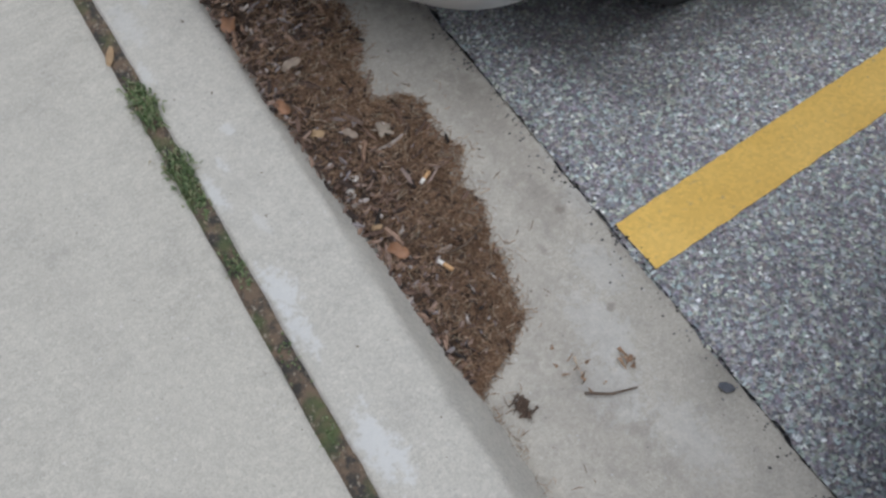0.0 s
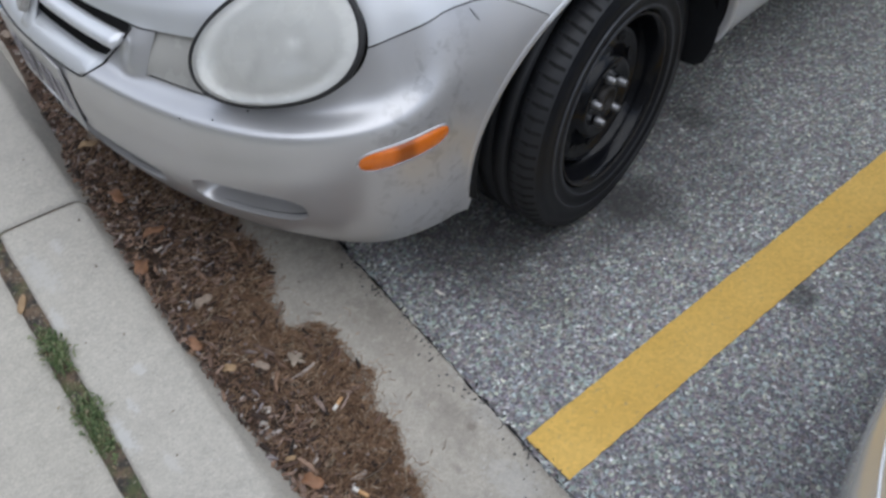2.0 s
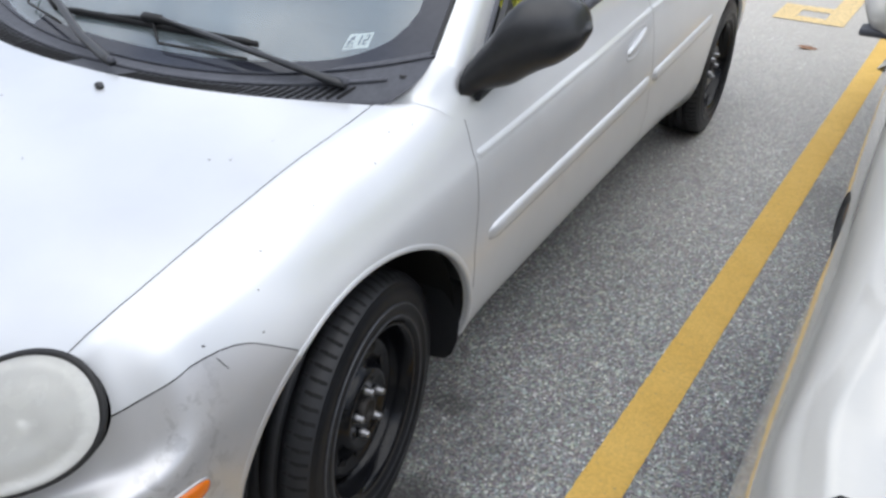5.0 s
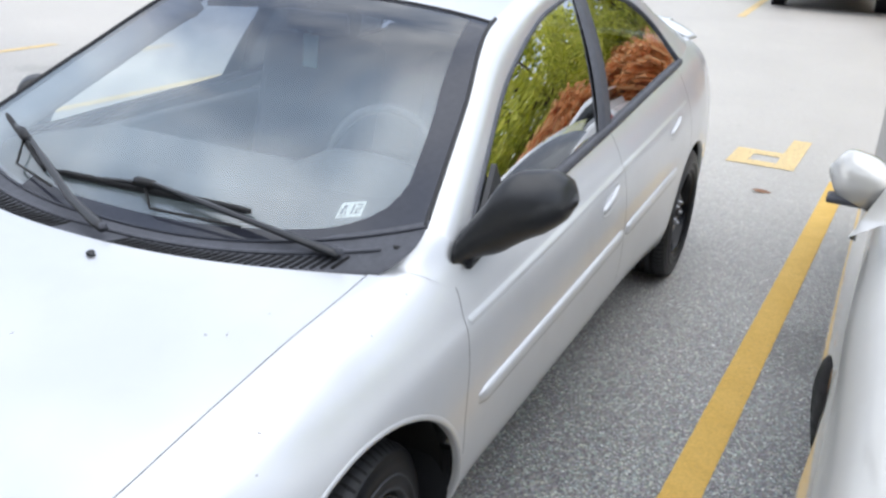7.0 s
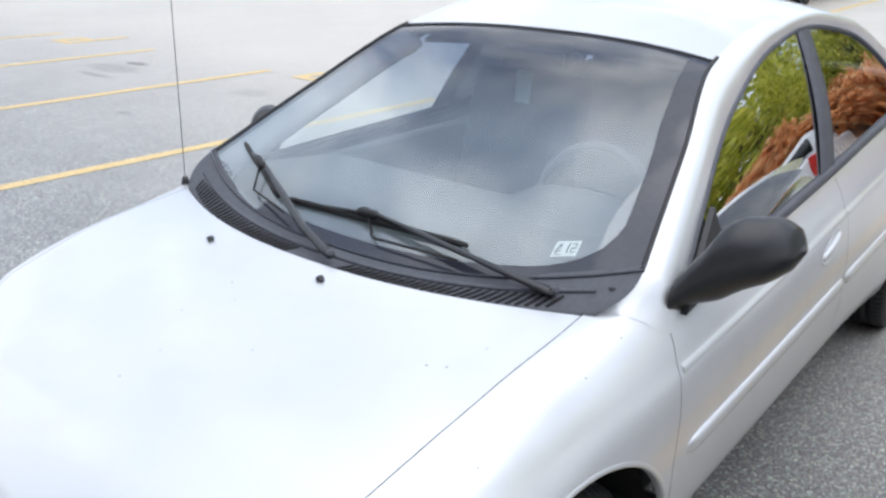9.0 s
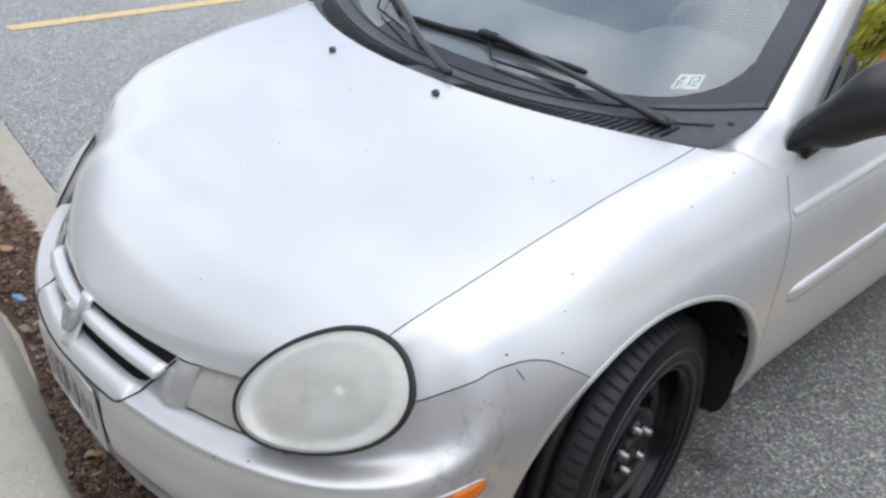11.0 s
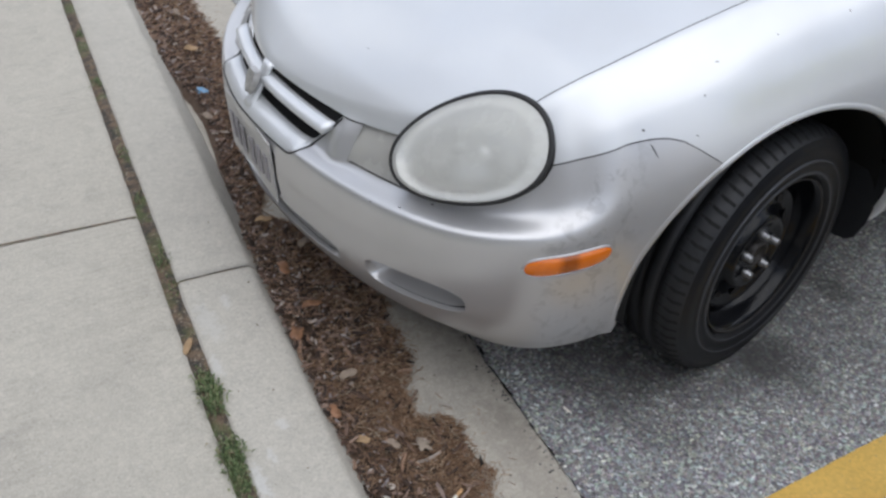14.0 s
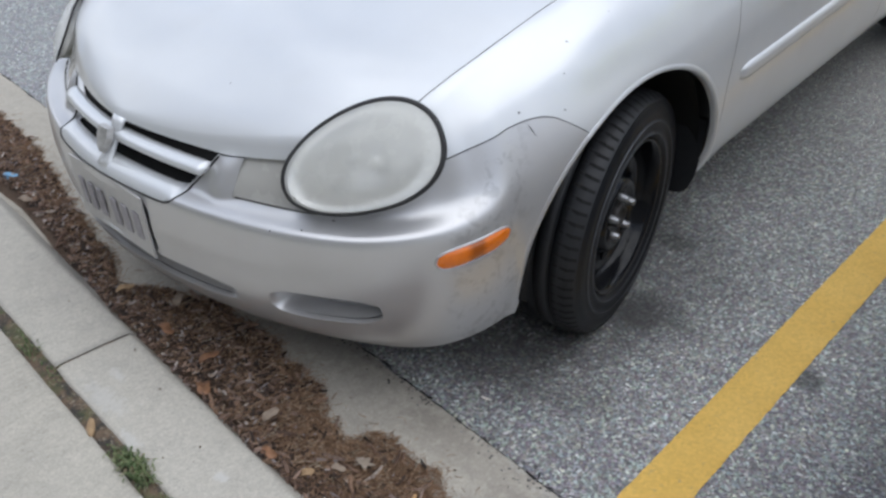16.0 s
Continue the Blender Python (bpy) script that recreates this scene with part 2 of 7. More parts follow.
SILVER = make_paint("silver_paint", (0.70, 0.715, 0.733), 0.34, 0.38, 0.08, 0.7).m
BUMPER_M = make_paint("faded_bumper_paint", (0.58, 0.577, 0.585), 0.32, 0.58, 0.16, 0.4)
bc = BUMPER_M.b.inputs["Base Color"].links[0].from_socket
peel = BUMPER_M.mix(1.0, BUMPER_M.ramp(BUMPER_M.noise(34, 5, 0.7, None, 0.5), (0.52, 0.0), (0.60, 0.42)), BUMPER_M.blob(0.785, -0.50, 0.05, 0.15, 0.5, 9), "MULTIPLY")
BUMPER_M.color(BUMPER_M.mix(peel, bc, (0.33, 0.325, 0.325)))
BUMPER = BUMPER_M.m
BEIGE = make_paint("beige_paint", (0.70, 0.68, 0.63), 0.22, 0.28, 0.08, 0.9).m
TAN = make_paint("tan_paint", (0.30, 0.25, 0.17), 0.3, 0.1, 0.2).m
WHITE_P = make_paint("white_paint", (0.72, 0.73, 0.74), 0.3, 0.0, 0.1).m


def plain(name, tone, rough, metal=0.0, grain=60.0, vary=0.25, depth=0.0006, **extra):
    m = Mat(name, tone, rough, metal, **extra)
    c = m.mix(m.noise(grain / 8, 4), tuple(v * (1 - vary) for v in tone), tuple(min(1, v * (1 + vary)) for v in tone))
    m.color(m.mix(1.0, c, m.ramp(m.noise(grain, 3), (0.3, 1 - vary * 0.6), (0.7, 1 + vary * 0.4)), "MULTIPLY"))
    m.bump(m.noise(grain * 4, 2), 0.3, depth)
    return m.m


RUBBER = plain("tyre_rubber", (0.0085, 0.0095, 0.012), 0.42, vary=0.35, Specular_IOR_Level=0.24)
TREAD = plain("worn_tread_rubber", (0.0115, 0.0125, 0.0155), 0.55, vary=0.4, grain=50)
# lighter rubber that paints the highlight on the tyre's ribs
RIB_LIT = plain("rib_highlight_rubber", (0.040, 0.043, 0.050), 0.5, vary=0.4, grain=40)
STEEL = plain("black_painted_steel", (0.005, 0.0055, 0.0075), 0.15, 0.0, vary=0.3, Specular_IOR_Level=0.25)
NUT = plain("bright_steel", (0.34, 0.345, 0.36), 0.38, 1.0)
HUB = plain("dull_hub_steel", (0.52, 0.51, 0.50), 0.5, 0.7, vary=0.4)
PLASTIC = plain("black_plastic", (0.024, 0.025, 0.028), 0.32, vary=0.2)
COWL = plain("faded_grey_plastic", (0.082, 0.086, 0.102), 0.6, vary=0.25)
GASKET = plain("black_rubber_seal", (0.014, 0.014, 0.015), 0.55)
# near-black; for black parts and to paint in shaded gaps and holes
DARK = plain("near_black", (0.006, 0.006, 0.0065), 0.9)
CHROME = plain("worn_chrome", (0.75, 0.76, 0.78), 0.14, 1.0, vary=0.08)
SEAT = plain("grey_cloth", (0.055, 0.058, 0.064), 0.95, vary=0.2, grain=200, depth=0.0)
TRIM = plain("pale_grey_trim", (0.34, 0.36, 0.38), 0.7, vary=0.08, grain=200, depth=0.0)
LINING = plain("grey_headliner", (0.10, 0.105, 0.115), 0.95, vary=0.1, grain=200)
DASH = plain("grey_dash", (0.13, 0.14, 0.14), 0.8, vary=0.06, depth=0.0)
PLATE = plain("white_plate", (0.47, 0.46, 0.45), 0.4, vary=0.08)
INK = plain("dark_ink", (0.31, 0.295, 0.315), 0.6)
PAPER = plain("sticker_paper", (0.70, 0.74, 0.70), 0.6, vary=0.08)
CARD = plain("pale_green_card", (0.45, 0.62, 0.52), 0.6, vary=0.1)
BARK = plain("bark", (0.13, 0.09, 0.06), 0.9, vary=0.5, grain=20, depth=0.01)


def amber():
    m = Mat("amber_lens", (0.72, 0.16, 0.008), 0.22, 0.0, Coat_Weight=0.7)
    c = m.mix(m.noise(60, 3), (0.62, 0.13, 0.006), (0.80, 0.20, 0.012))
    m.color(m.mix(m.mix(1.0, m.blob(0.778, -0.540, 0.035, 0.024, 0.3, 40), (0.75, 0.75, 0.75), "MULTIPLY"), c, (0.22, 0.05, 0.004)))
    m.bump(m.noise(500, 1), 0.15, 0.0006)
    return m.m


AMBER = amber()


def glass(name, tint, gloss=0.02, lift=0.0, film=0.0, band=None):
    m = bpy.data.materials.new(name)
    m.use_nodes = True
    n, l = m.node_tree.nodes, m.node_tree.links
    n.remove(n["Principled BSDF"])
    tr, gl, fr, mx = n.new("ShaderNodeBsdfTransparent"), n.new("ShaderNodeBsdfGlossy"), n.new("ShaderNodeLayerWeight"), n.new("ShaderNodeMixShader")
    tr.inputs["Color"].default_value = (*tint, 1)
    gl.inputs["Roughness"].default_value = gloss
    fr.inputs["Blend"].default_value = 0.5
    pw, ma = n.new("ShaderNodeMath"), n.new("ShaderNodeMath")
    pw.operation, ma.operation = "POWER", "MULTIPLY_ADD"
    pw.inputs[1].default_value = 4.5
    ma.inputs[1].default_value, ma.inputs[2].default_value = 1 - lift, lift
    l.new(fr.outputs["Facing"], pw.inputs[0])
    l.new(pw.outputs[0], ma.inputs[0])
    if band:
        low, high, dye = band
        sp, mr, mc = n.new("ShaderNodeSeparateXYZ"), n.new("ShaderNodeMapRange"), n.new("ShaderNodeMix")
        mr.inputs["From Min"].default_value, mr.inputs["From Max"].default_value = low, high
        mc.data_type = "RGBA"
        mc.inputs[6].default_value, mc.inputs[7].default_value = (*tint, 1), (*dye, 1)
        l.new(n.new("ShaderNodeTexCoord").outputs["Object"], sp.inputs[0])
        l.new(sp.outputs["Z"], mr.inputs["Value"])
        l.new(mr.outputs[0], mc.inputs[0])
        l.new(mc.outputs[2], tr.inputs["Color"])
    l.new(ma.outputs[0], mx.inputs["Fac"])
    l.new(tr.outputs[0], mx.inputs[1])
    l.new(gl.outputs[0], mx.inputs[2])
    out = mx.outputs[0]
    if film:
        # diffuse film: haze on the glass, coloured bluish to stand in for reflected sky
        du, m2 = n.new("ShaderNodeBsdfDiffuse"), n.new("ShaderNodeMixShader")
        du.inputs["Color"].default_value = (0.62, 0.74, 0.81, 1)
        tx, rp = n.new("ShaderNodeTexNoise"), n.new("ShaderNodeMapRange")
        tx.inputs["Scale"].default_value, tx.inputs["Detail"].default_value = 4.2, 4.0
        rp.inputs["To Min"].default_value, rp.inputs["To Max"].default_value = film * 0.2, film * 1.8
        l.new(n.new("ShaderNodeTexCoord").outputs["Object"], tx.inputs["Vector"])
        l.new(tx.outputs["Fac"], rp.inputs["Value"])
        if band:
            keep, cut = n.new("ShaderNodeMath"), n.new("ShaderNodeMath")
            keep.operation, cut.operation = "SUBTRACT", "MULTIPLY"
            keep.inputs[0].default_value = 1.0
            l.new(mr.outputs[0], keep.inputs[1])
            l.new(keep.outputs[0], cut.inputs[0])
            l.new(rp.outputs[0], cut.inputs[1])
            rp = cut
        l.new(rp.outputs[0], m2.inputs["Fac"])
        l.new(out, m2.inputs[1])
        l.new(du.outputs[0], m2.inputs[2])
        out = m2.outputs[0]
    l.new(out, n["Material Output"].inputs["Surface"])
    return m


WINDSCREEN = glass("windscreen_glass", (0.90, 0.95, 0.965), 0.012, 0.21, 0.16, (1.10, 1.22, (0.26, 0.33, 0.46)))
SIDEGLASS = glass("side_glass", (0.90, 0.94, 0.92), 0.004, 0.80)
FARGLASS = glass("clear_side_glass", (0.90, 0.94, 0.92), 0.004, 0.03)
REARGLASS = glass("tinted_rear_glass", (0.10, 0.11, 0.11), 0.01, 0.08)


def haze_lens(name, tone, clear):
    m = Mat(name, tone, 0.22, 0.0, Coat_Weight=0.9)
    c = m.mix(m.noise(9, 5, 0.6), tuple(v * 0.88 for v in tone), tuple(min(1, v * 1.06) for v in tone))
    m.color(c)
    m.rough(m.ramp(m.noise(24, 5), (0.3, 0.16), (0.7, 0.34)))
    tr, mx = m.n.new("ShaderNodeBsdfTransparent"), m.n.new("ShaderNodeMixShader")
    mx.inputs["Fac"].default_value = clear
    m.link(m.b.outputs[0], mx.inputs[1])
    m.link(tr.outputs[0], mx.inputs[2])
    m.link(mx.outputs[0], m.n["Material Output"].inputs["Surface"])
    return m.m


LENS = haze_lens("hazed_lamp_plastic", (0.88, 0.88, 0.84), 0.52)
MILKY = haze_lens("milky_lamp_plastic", (0.46, 0.45, 0.42), 0.10)
CLEAR = haze_lens("clear_lamp_plastic", (0.7, 0.72, 0.74), 0.82)
RIM_B = plain("bright_lamp_rim", (0.93, 0.93, 0.91), 0.24, 0.45, vary=0.04)
REFLECT = plain("lamp_reflector", (0.58, 0.58, 0.56), 0.30, 0.6, vary=0.05)


def random_tone(name, stops, rough=0.9, thin=0.0):
    """Colour that differs from loose piece to loose piece."""
    m = Mat(name, (0.2, 0.15, 0.1), rough)
    g = m.n.new("ShaderNodeNewGeometry")
    c = m.mix(1.0, m.ramp(g.outputs["Random Per Island"], *stops), m.ramp(m.noise(160, 3), (0.3, 0.75), (0.7, 1.2)), "MULTIPLY")
    m.color(c)
    if thin:
        tl, mx = m.n.new("ShaderNodeBsdfTranslucent"), m.n.new("ShaderNodeMixShader")
        mx.inputs["Fac"].default_value = thin
        m.link(c, tl.inputs["Color"])
        m.link(m.b.outputs[0], mx.inputs[1])
        m.link(tl.outputs[0], mx.inputs[2])
        m.link(mx.outputs[0], m.n["Material Output"].inputs["Surface"])
    return m.m


BRIGHT = plain("bright_reflector", (0.86, 0.87, 0.86), 0.4, 0.25, vary=0.05)
BORDER = plain("printed_glass_border", (0.040, 0.043, 0.056), 0.06, vary=0.12, depth=0.0)
SOIL = plain("dark_soil", (0.095, 0.063, 0.044), 0.95, vary=0.5, grain=220, depth=0.004)
CHIPS = random_tone("mulch_bits", ((0.0, (0.022, 0.016, 0.013)), (0.28, (0.065, 0.041, 0.031)), (0.52, (0.15, 0.092, 0.066)), (0.68, (0.24, 0.17, 0.135)), (0.84, (0.29, 0.18, 0.12)), (0.93, (0.28, 0.25, 0.25)), (1.0, (0.52, 0.45, 0.39))))
NEEDLES = random_tone("dry_needles", ((0.0, (0.14, 0.082, 0.048)), (0.55, (0.285, 0.172, 0.104)), (0.9, (0.41, 0.28, 0.18)), (1.0, (0.52, 0.43, 0.33))))
WEED = random_tone("weed_leaves", ((0.0, (0.075, 0.11, 0.045)), (0.5, (0.16, 0.225, 0.095)), (0.85, (0.27, 0.31, 0.16)), (1.0, (0.30, 0.23, 0.15))), 0.7, 0.25)


def make_joint_dirt():
    m = Mat("moss_and_dirt", (0.07, 0.06, 0.045), 0.95).place()
    c = m.mix(m.ramp(m.noise(34, 5, 0.7), (0.42, 0.0), (0.56, 1.0)), (0.045, 0.040, 0.034), (0.15, 0.105, 0.07))
    c = m.mix(m.ramp(m.noise(9, 4, 0.6), (0.50, 0.0), (0.62, 0.8)), c, (0.075, 0.10, 0.035))
    c = m.mix(m.ramp(m.noise(120, 3, 0.6), (0.60, 0.0), (0.66, 0.8)), c, (0.30, 0.26, 0.20))
    m.color(c)
    m.bump(m.noise(110, 4, 0.7), 0.8, 0.006)
    return m.m


MOSS = make_joint_dirt()
GRASS = random_tone("grass_blades", ((0.0, (0.06, 0.10, 0.025)), (0.6, (0.10, 0.15, 0.04)), (1.0, (0.17, 0.19, 0.07))))
TURF = plain("turf_soil", (0.09, 0.12, 0.04), 0.95, vary=0.4, grain=30, depth=0.01)
LEAF_G = random_tone("green_foliage", ((0.0, (0.30, 0.36, 0.05)), (0.4, (0.60, 0.62, 0.09)), (1.0, (0.85, 0.82, 0.20))), 0.6, 0.55)
LEAF_O = random_tone("rust_foliage", ((0.0, (0.48, 0.22, 0.09)), (0.5, (0.80, 0.39, 0.16)), (1.0, (0.86, 0.60, 0.32))), 0.6, 0.55)
UNSEEN_WALL = plain("grey_render", (0.25, 0.245, 0.238), 0.9, vary=0.15, grain=40, depth=0.003)
BUTT = plain("cigarette_paper", (0.74, 0.70, 0.64), 0.8, vary=0.1)
FILTER = plain("cork_filter", (0.55, 0.33, 0.16), 0.8, vary=0.2)
FOIL = plain("blue_wrapper_film", (0.16, 0.35, 0.55), 0.3, 0.2)
TWIG = plain("twig_bark", (0.12, 0.085, 0.06), 0.9, vary=0.4)


# ---- mesh helpers ----
def link_mesh(name, verts, faces, material, parent=None, label="", smooth=True):
    me = bpy.data.meshes.new(name)
    me.from_pydata([tuple(map(float, v[:3])) for v in verts], [], [tuple(map(int, f)) for f in faces])
    me.update()
    if smooth:
        me.polygons.foreach_set("use_smooth", [True] * len(me.polygons))
    me.materials.append(material)
    ob = new(name, me)
    if parent is not None:
        ob.parent = parent
    if label:
        ob["label"] = label
    return ob


def part(name, bm, material, parent=None, label="", smooth=True):
    me = bpy.data.meshes.new(name)
    bm.to_mesh(me)
    bm.free()
    if smooth:
        me.polygons.foreach_set("use_smooth", [True] * len(me.polygons))
    me.materials.append(material)
    ob = new(name, me)
    if parent is not None:
        ob.parent = parent
    if label:
        ob["label"] = label
    return ob


def thing(name, label, category, m=None, **kw):
    ob = new(name)
    ob.empty_display_size = 0.1
    if m is not None:
        ob.matrix_world = m
    return tagged(ob, label, category, **kw)


def box(bm, size, m=Matrix(), bevel=0.0, seg=2):
    r = bmesh.ops.create_cube(bm, size=1.0, matrix=m @ Matrix.Diagonal((*size, 1)))
    if bevel:
        edges = list({e for v in r["verts"] for e in v.link_edges})
        bmesh.ops.bevel(bm, geom=edges, offset=bevel, segments=seg, affect="EDGES", profile=0.6)
    return bm


def box_part(name, size, m, material, parent=None, bevel=0.01, label="", seg=2):
    return part(name, box(bmesh.new(), size, m, bevel, seg), material, parent, label, smooth=bevel > 0.004)


def spline(xs, ys, x):
    """Smooth curve through (xs, ys), ys may hold rows."""
    xs, ys, x = np.asarray(xs, float), np.asarray(ys, float), np.asarray(x, float)
    sl = np.diff(ys, axis=0) / np.diff(xs).reshape((-1,) + (1,) * (ys.ndim - 1))
    d = np.empty_like(ys)
    d[0], d[-1] = sl[0], sl[-1]
    a, b = sl[:-1], sl[1:]
    d[1:-1] = np.where(a * b > 0, 2 * a * b / np.where(np.abs(a + b) < 1e-9, 1, a + b), 0)
    k = np.clip(np.searchsorted(xs, x, side="right") - 1, 0, len(xs) - 2)
    h = xs[k + 1] - xs[k]
    t = np.clip((x - xs[k]) / h, -0.5, 1.5)
    if ys.ndim > 1:
        h, t = h[..., None], t[..., None]
    return ys[k] * (1 + 2 * t) * (1 - t) ** 2 + d[k] * h * t * (1 - t) ** 2 + ys[k + 1] * t * t * (3 - 2 * t) + d[k + 1] * h * t * t * (t - 1)


def grid_faces(nu, nv, flip=False):
    f = []
    for i in range(nu - 1):
        for j in range(nv - 1):
            q = (i * nv + j, (i + 1) * nv + j, (i + 1) * nv + j + 1, i * nv + j + 1)
            f.append(q[::-1] if flip else q)
    return f


def tris(faces):
    out = []
    for f in faces:
        for k in range(1, len(f) - 1):
            out.append((f[0], f[k], f[k + 1]))
    return np.array(out, int)


def clip(mesh, field):
    """The part of a triangle mesh where field(verts) < 0, cut cleanly along zero."""
    V, T = mesh
    f = field(V)
    s = f[T] < 0
    n = s.sum(1)
    keep = [T[n == 3]]
    extra, made, new_t = [], {}, []

    def mid(a, b):
        key = (min(a, b), max(a, b))
        if key not in made:
            t = f[a] / (f[a] - f[b])
            made[key] = len(V) + len(extra)
            extra.append(V[a] + (V[b] - V[a]) * t)
        return made[key]

    for tri, inside in zip(T[(n == 1) | (n == 2)], s[(n == 1) | (n == 2)]):
        for r in range(3):
            a, b, c = tri[r], tri[(r + 1) % 3], tri[(r + 2) % 3]
            i, j, k = inside[r], inside[(r + 1) % 3], inside[(r + 2) % 3]
            if i and not j and not k:
                new_t.append((a, mid(a, b), mid(a, c)))
            elif not i and j and k:
                p, q = mid(a, b), mid(a, c)
                new_t += [(b, c, q), (b, q, p)]
    if new_t:
        keep.append(np.array(new_t, int))
    T2 = np.concatenate(keep) if keep else T[:0]
    V2 = np.vstack([V] + ([np.array(extra)] if extra else []))
    used = np.unique(T2)
    back = np.full(len(V2), -1)
    back[used] = np.arange(len(used))
    return V2[used], back[T2]


def clipped(mesh, *fields):
    for f in fields:
        mesh = clip(mesh, f)
    return mesh


def panel(name, mesh, material, parent, label=""):
    return link_mesh(name, mesh[0], mesh[1], material, parent, label)


def tube(name, pts, r, material, parent=None, label="", closed=False, sides=8, flat=1.0, up=None):
    """A round (or flattened) bar along points."""
    pts = [Vector(p) for p in pts]
    n = len(pts)
    verts, faces = [], []
    for i, p in enumerate(pts):
        a = pts[(i - 1) % n] if closed or i > 0 else p
        b = pts[(i + 1) % n] if closed or i < n - 1 else p
        t = (b - a).normalized()
        ref = Vector(up) if up is not None else (Vector((0, 0, 1)) if abs(t.z) < 0.9 else Vector((1, 0, 0)))
        s = t.cross(ref).normalized()
        w = s.cross(t)
        rr = r[i] if hasattr(r, "__len__") else r
        for k in range(sides):
            g = 2 * math.pi * k / sides
            verts.append(p + s * math.cos(g) * rr + w * math.sin(g) * rr * flat)
    for i in range(n if closed else n - 1):
        for k in range(sides):
            a, b = i * sides + k, i * sides + (k + 1) % sides
            c, d = ((i + 1) % n) * sides + (k + 1) % sides, ((i + 1) % n) * sides + k
            faces.append((a, b, c, d))
    if not closed:
        faces += [tuple(range(sides))[::-1], tuple((n - 1) * sides + k for k in range(sides))]
    return link_mesh(name, verts, faces, material, parent, label)


def lathe(name, profile, material, parent=None, label="", steps=64, m=Matrix(), wrap=True):
    """Turns (radius, along x) rows about the x axis."""
    verts, faces, k = [], [], len(profile)
    for i in range(steps):
        g = 2 * math.pi * i / steps
        for r, x in profile:
            verts.append(m @ Vector((x, r * math.cos(g), r * math.sin(g))))
    for i in range(steps):
        for j in range(k - 1):
            a, b = i * k + j, ((i + 1) % steps) * k + j
            faces.append((a, a + 1, b + 1, b))
    return link_mesh(name, verts, faces, material, parent, label)
GRIT = random_tone("dark_grit", ((0.0, (0.03, 0.03, 0.032)), (0.6, (0.10, 0.10, 0.105)), (1.0, (0.28, 0.27, 0.26))))


# ---- ground, gutter, kerb, walk ----
KERB_TURN = Matrix.Rotation(radians(-5.9), 4, "Z")


def along(u, w, z=0.0):
    """A place from metres along the kerb, across it and up."""
    return KERB_TURN @ Vector((u, w, z))


def ground():
    n = 24
    xs = [math.copysign(abs(k / n) ** 3 * 500, k) for k in range(-n, n + 1)]
    verts = [(x, y, 0) for x in xs for y in xs]
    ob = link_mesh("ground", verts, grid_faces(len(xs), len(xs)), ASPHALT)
    tagged(ob, "worn grey asphalt car park with pale stone chips", "asphalt", kind="structure")


ground()


def strip(name, us, profile, material, parent=None, wobble=0.0, label="", seed=0):
    """A profile of (w, z) rows run along the kerb's line."""
    verts = []
    for u in us:
        for k, (w, z) in enumerate(profile):
            d = noise.noise(Vector((u * 9 + seed, k * 1.7, 0))) * wobble + noise.noise(Vector((u * 41 + seed, k * 3.1, 5))) * wobble * 0.5
            w2 = w + 0.0093 * u * (w < -1.0)
            verts.append(along(u, w2 + d, z + (d * 0.25 if 0 < k < len(profile) - 1 else 0)))
    faces = grid_faces(len(us), len(profile), True)
    faces += [tuple(range(len(profile))), tuple((len(us) - 1) * len(profile) + k for k in range(len(profile)))[::-1]]
    return link_mesh(name, verts, faces, material, parent, label)


def steps(a, b, d):
    n = max(1, round((b - a) / d))
    return [a + (b - a) * k / n for k in range(n + 1)]


gutter = thing("gutter", "pale concrete gutter pan beside the asphalt", "gutter", kind="structure")
GUT = [(-0.473, -0.05), (-0.473, 0.002), (-0.480, 0.0045), (-0.60, 0.005), (-0.72, 0.004), (-0.80, 0.004), (-0.86, 0.004), (-0.86, -0.05)]
for a, b, d in ((-12.0, -2.812, 0.3), (-2.808, 3.188, 0.03), (3.192, 12.0, 0.3)):
    strip("gutter_slab", steps(a, b, d), GUT, GUTTER.m, gutter, 0.007)
kerb = thing("kerb", "pale grey concrete kerb with white blotches", "kerb", kind="structure")
KER = [(-0.838, 0.0), (-0.855, 0.03), (-0.877, 0.067), (-0.893, 0.094), (-0.900, 0.104), (-0.908, 0.110), (-0.922, 0.1128), (-0.96, 0.114), (-1.03, 0.115), (-1.070, 0.115), (-1.079, 0.110), (-1.083, 0.0)]
for a, b, d in ((-12.0, -5.822, 0.3), (-5.818, -2.822, 0.1), (-2.818, 0.181, 0.025), (0.187, 3.184, 0.025), (3.19, 12.0, 0.3)):
    strip("kerb_block", steps(a, b, d), KER, KERB.m, kerb, 0.0035, seed=a)
walkway = thing("pavement", "broom-finished pale concrete walk", "pavement", kind="structure")
for k in range(-5, 5):
    a, b = -0.113 + 1.75 * k, -0.119 + 1.75 * (k + 1)
    prof = [(-1.108, 0.0), (-1.109, 0.104), (-1.116, 0.113), (-1.132, 0.117), (-1.6, 0.120), (-2.2, 0.122), (-2.85, 0.124), (-2.86, 0.118), (-2.865, 0.0)]
    us = [a, a + 0.004, a + 0.012] + steps(a + 0.04, b - 0.04, 0.03 if -2 < k < 2 else 0.3) + [b - 0.012, b - 0.004, b]
    ob = strip("slab", us, prof, WALK.m, walkway, 0.002, seed=k * 7)
    for v in ob.data.vertices:
        uu = (KERB_TURN.inverted() @ v.co).x
        v.co.z -= 0.006 * (uu < a + 0.003 or uu > b - 0.003) * (v.co.z > 0.05)
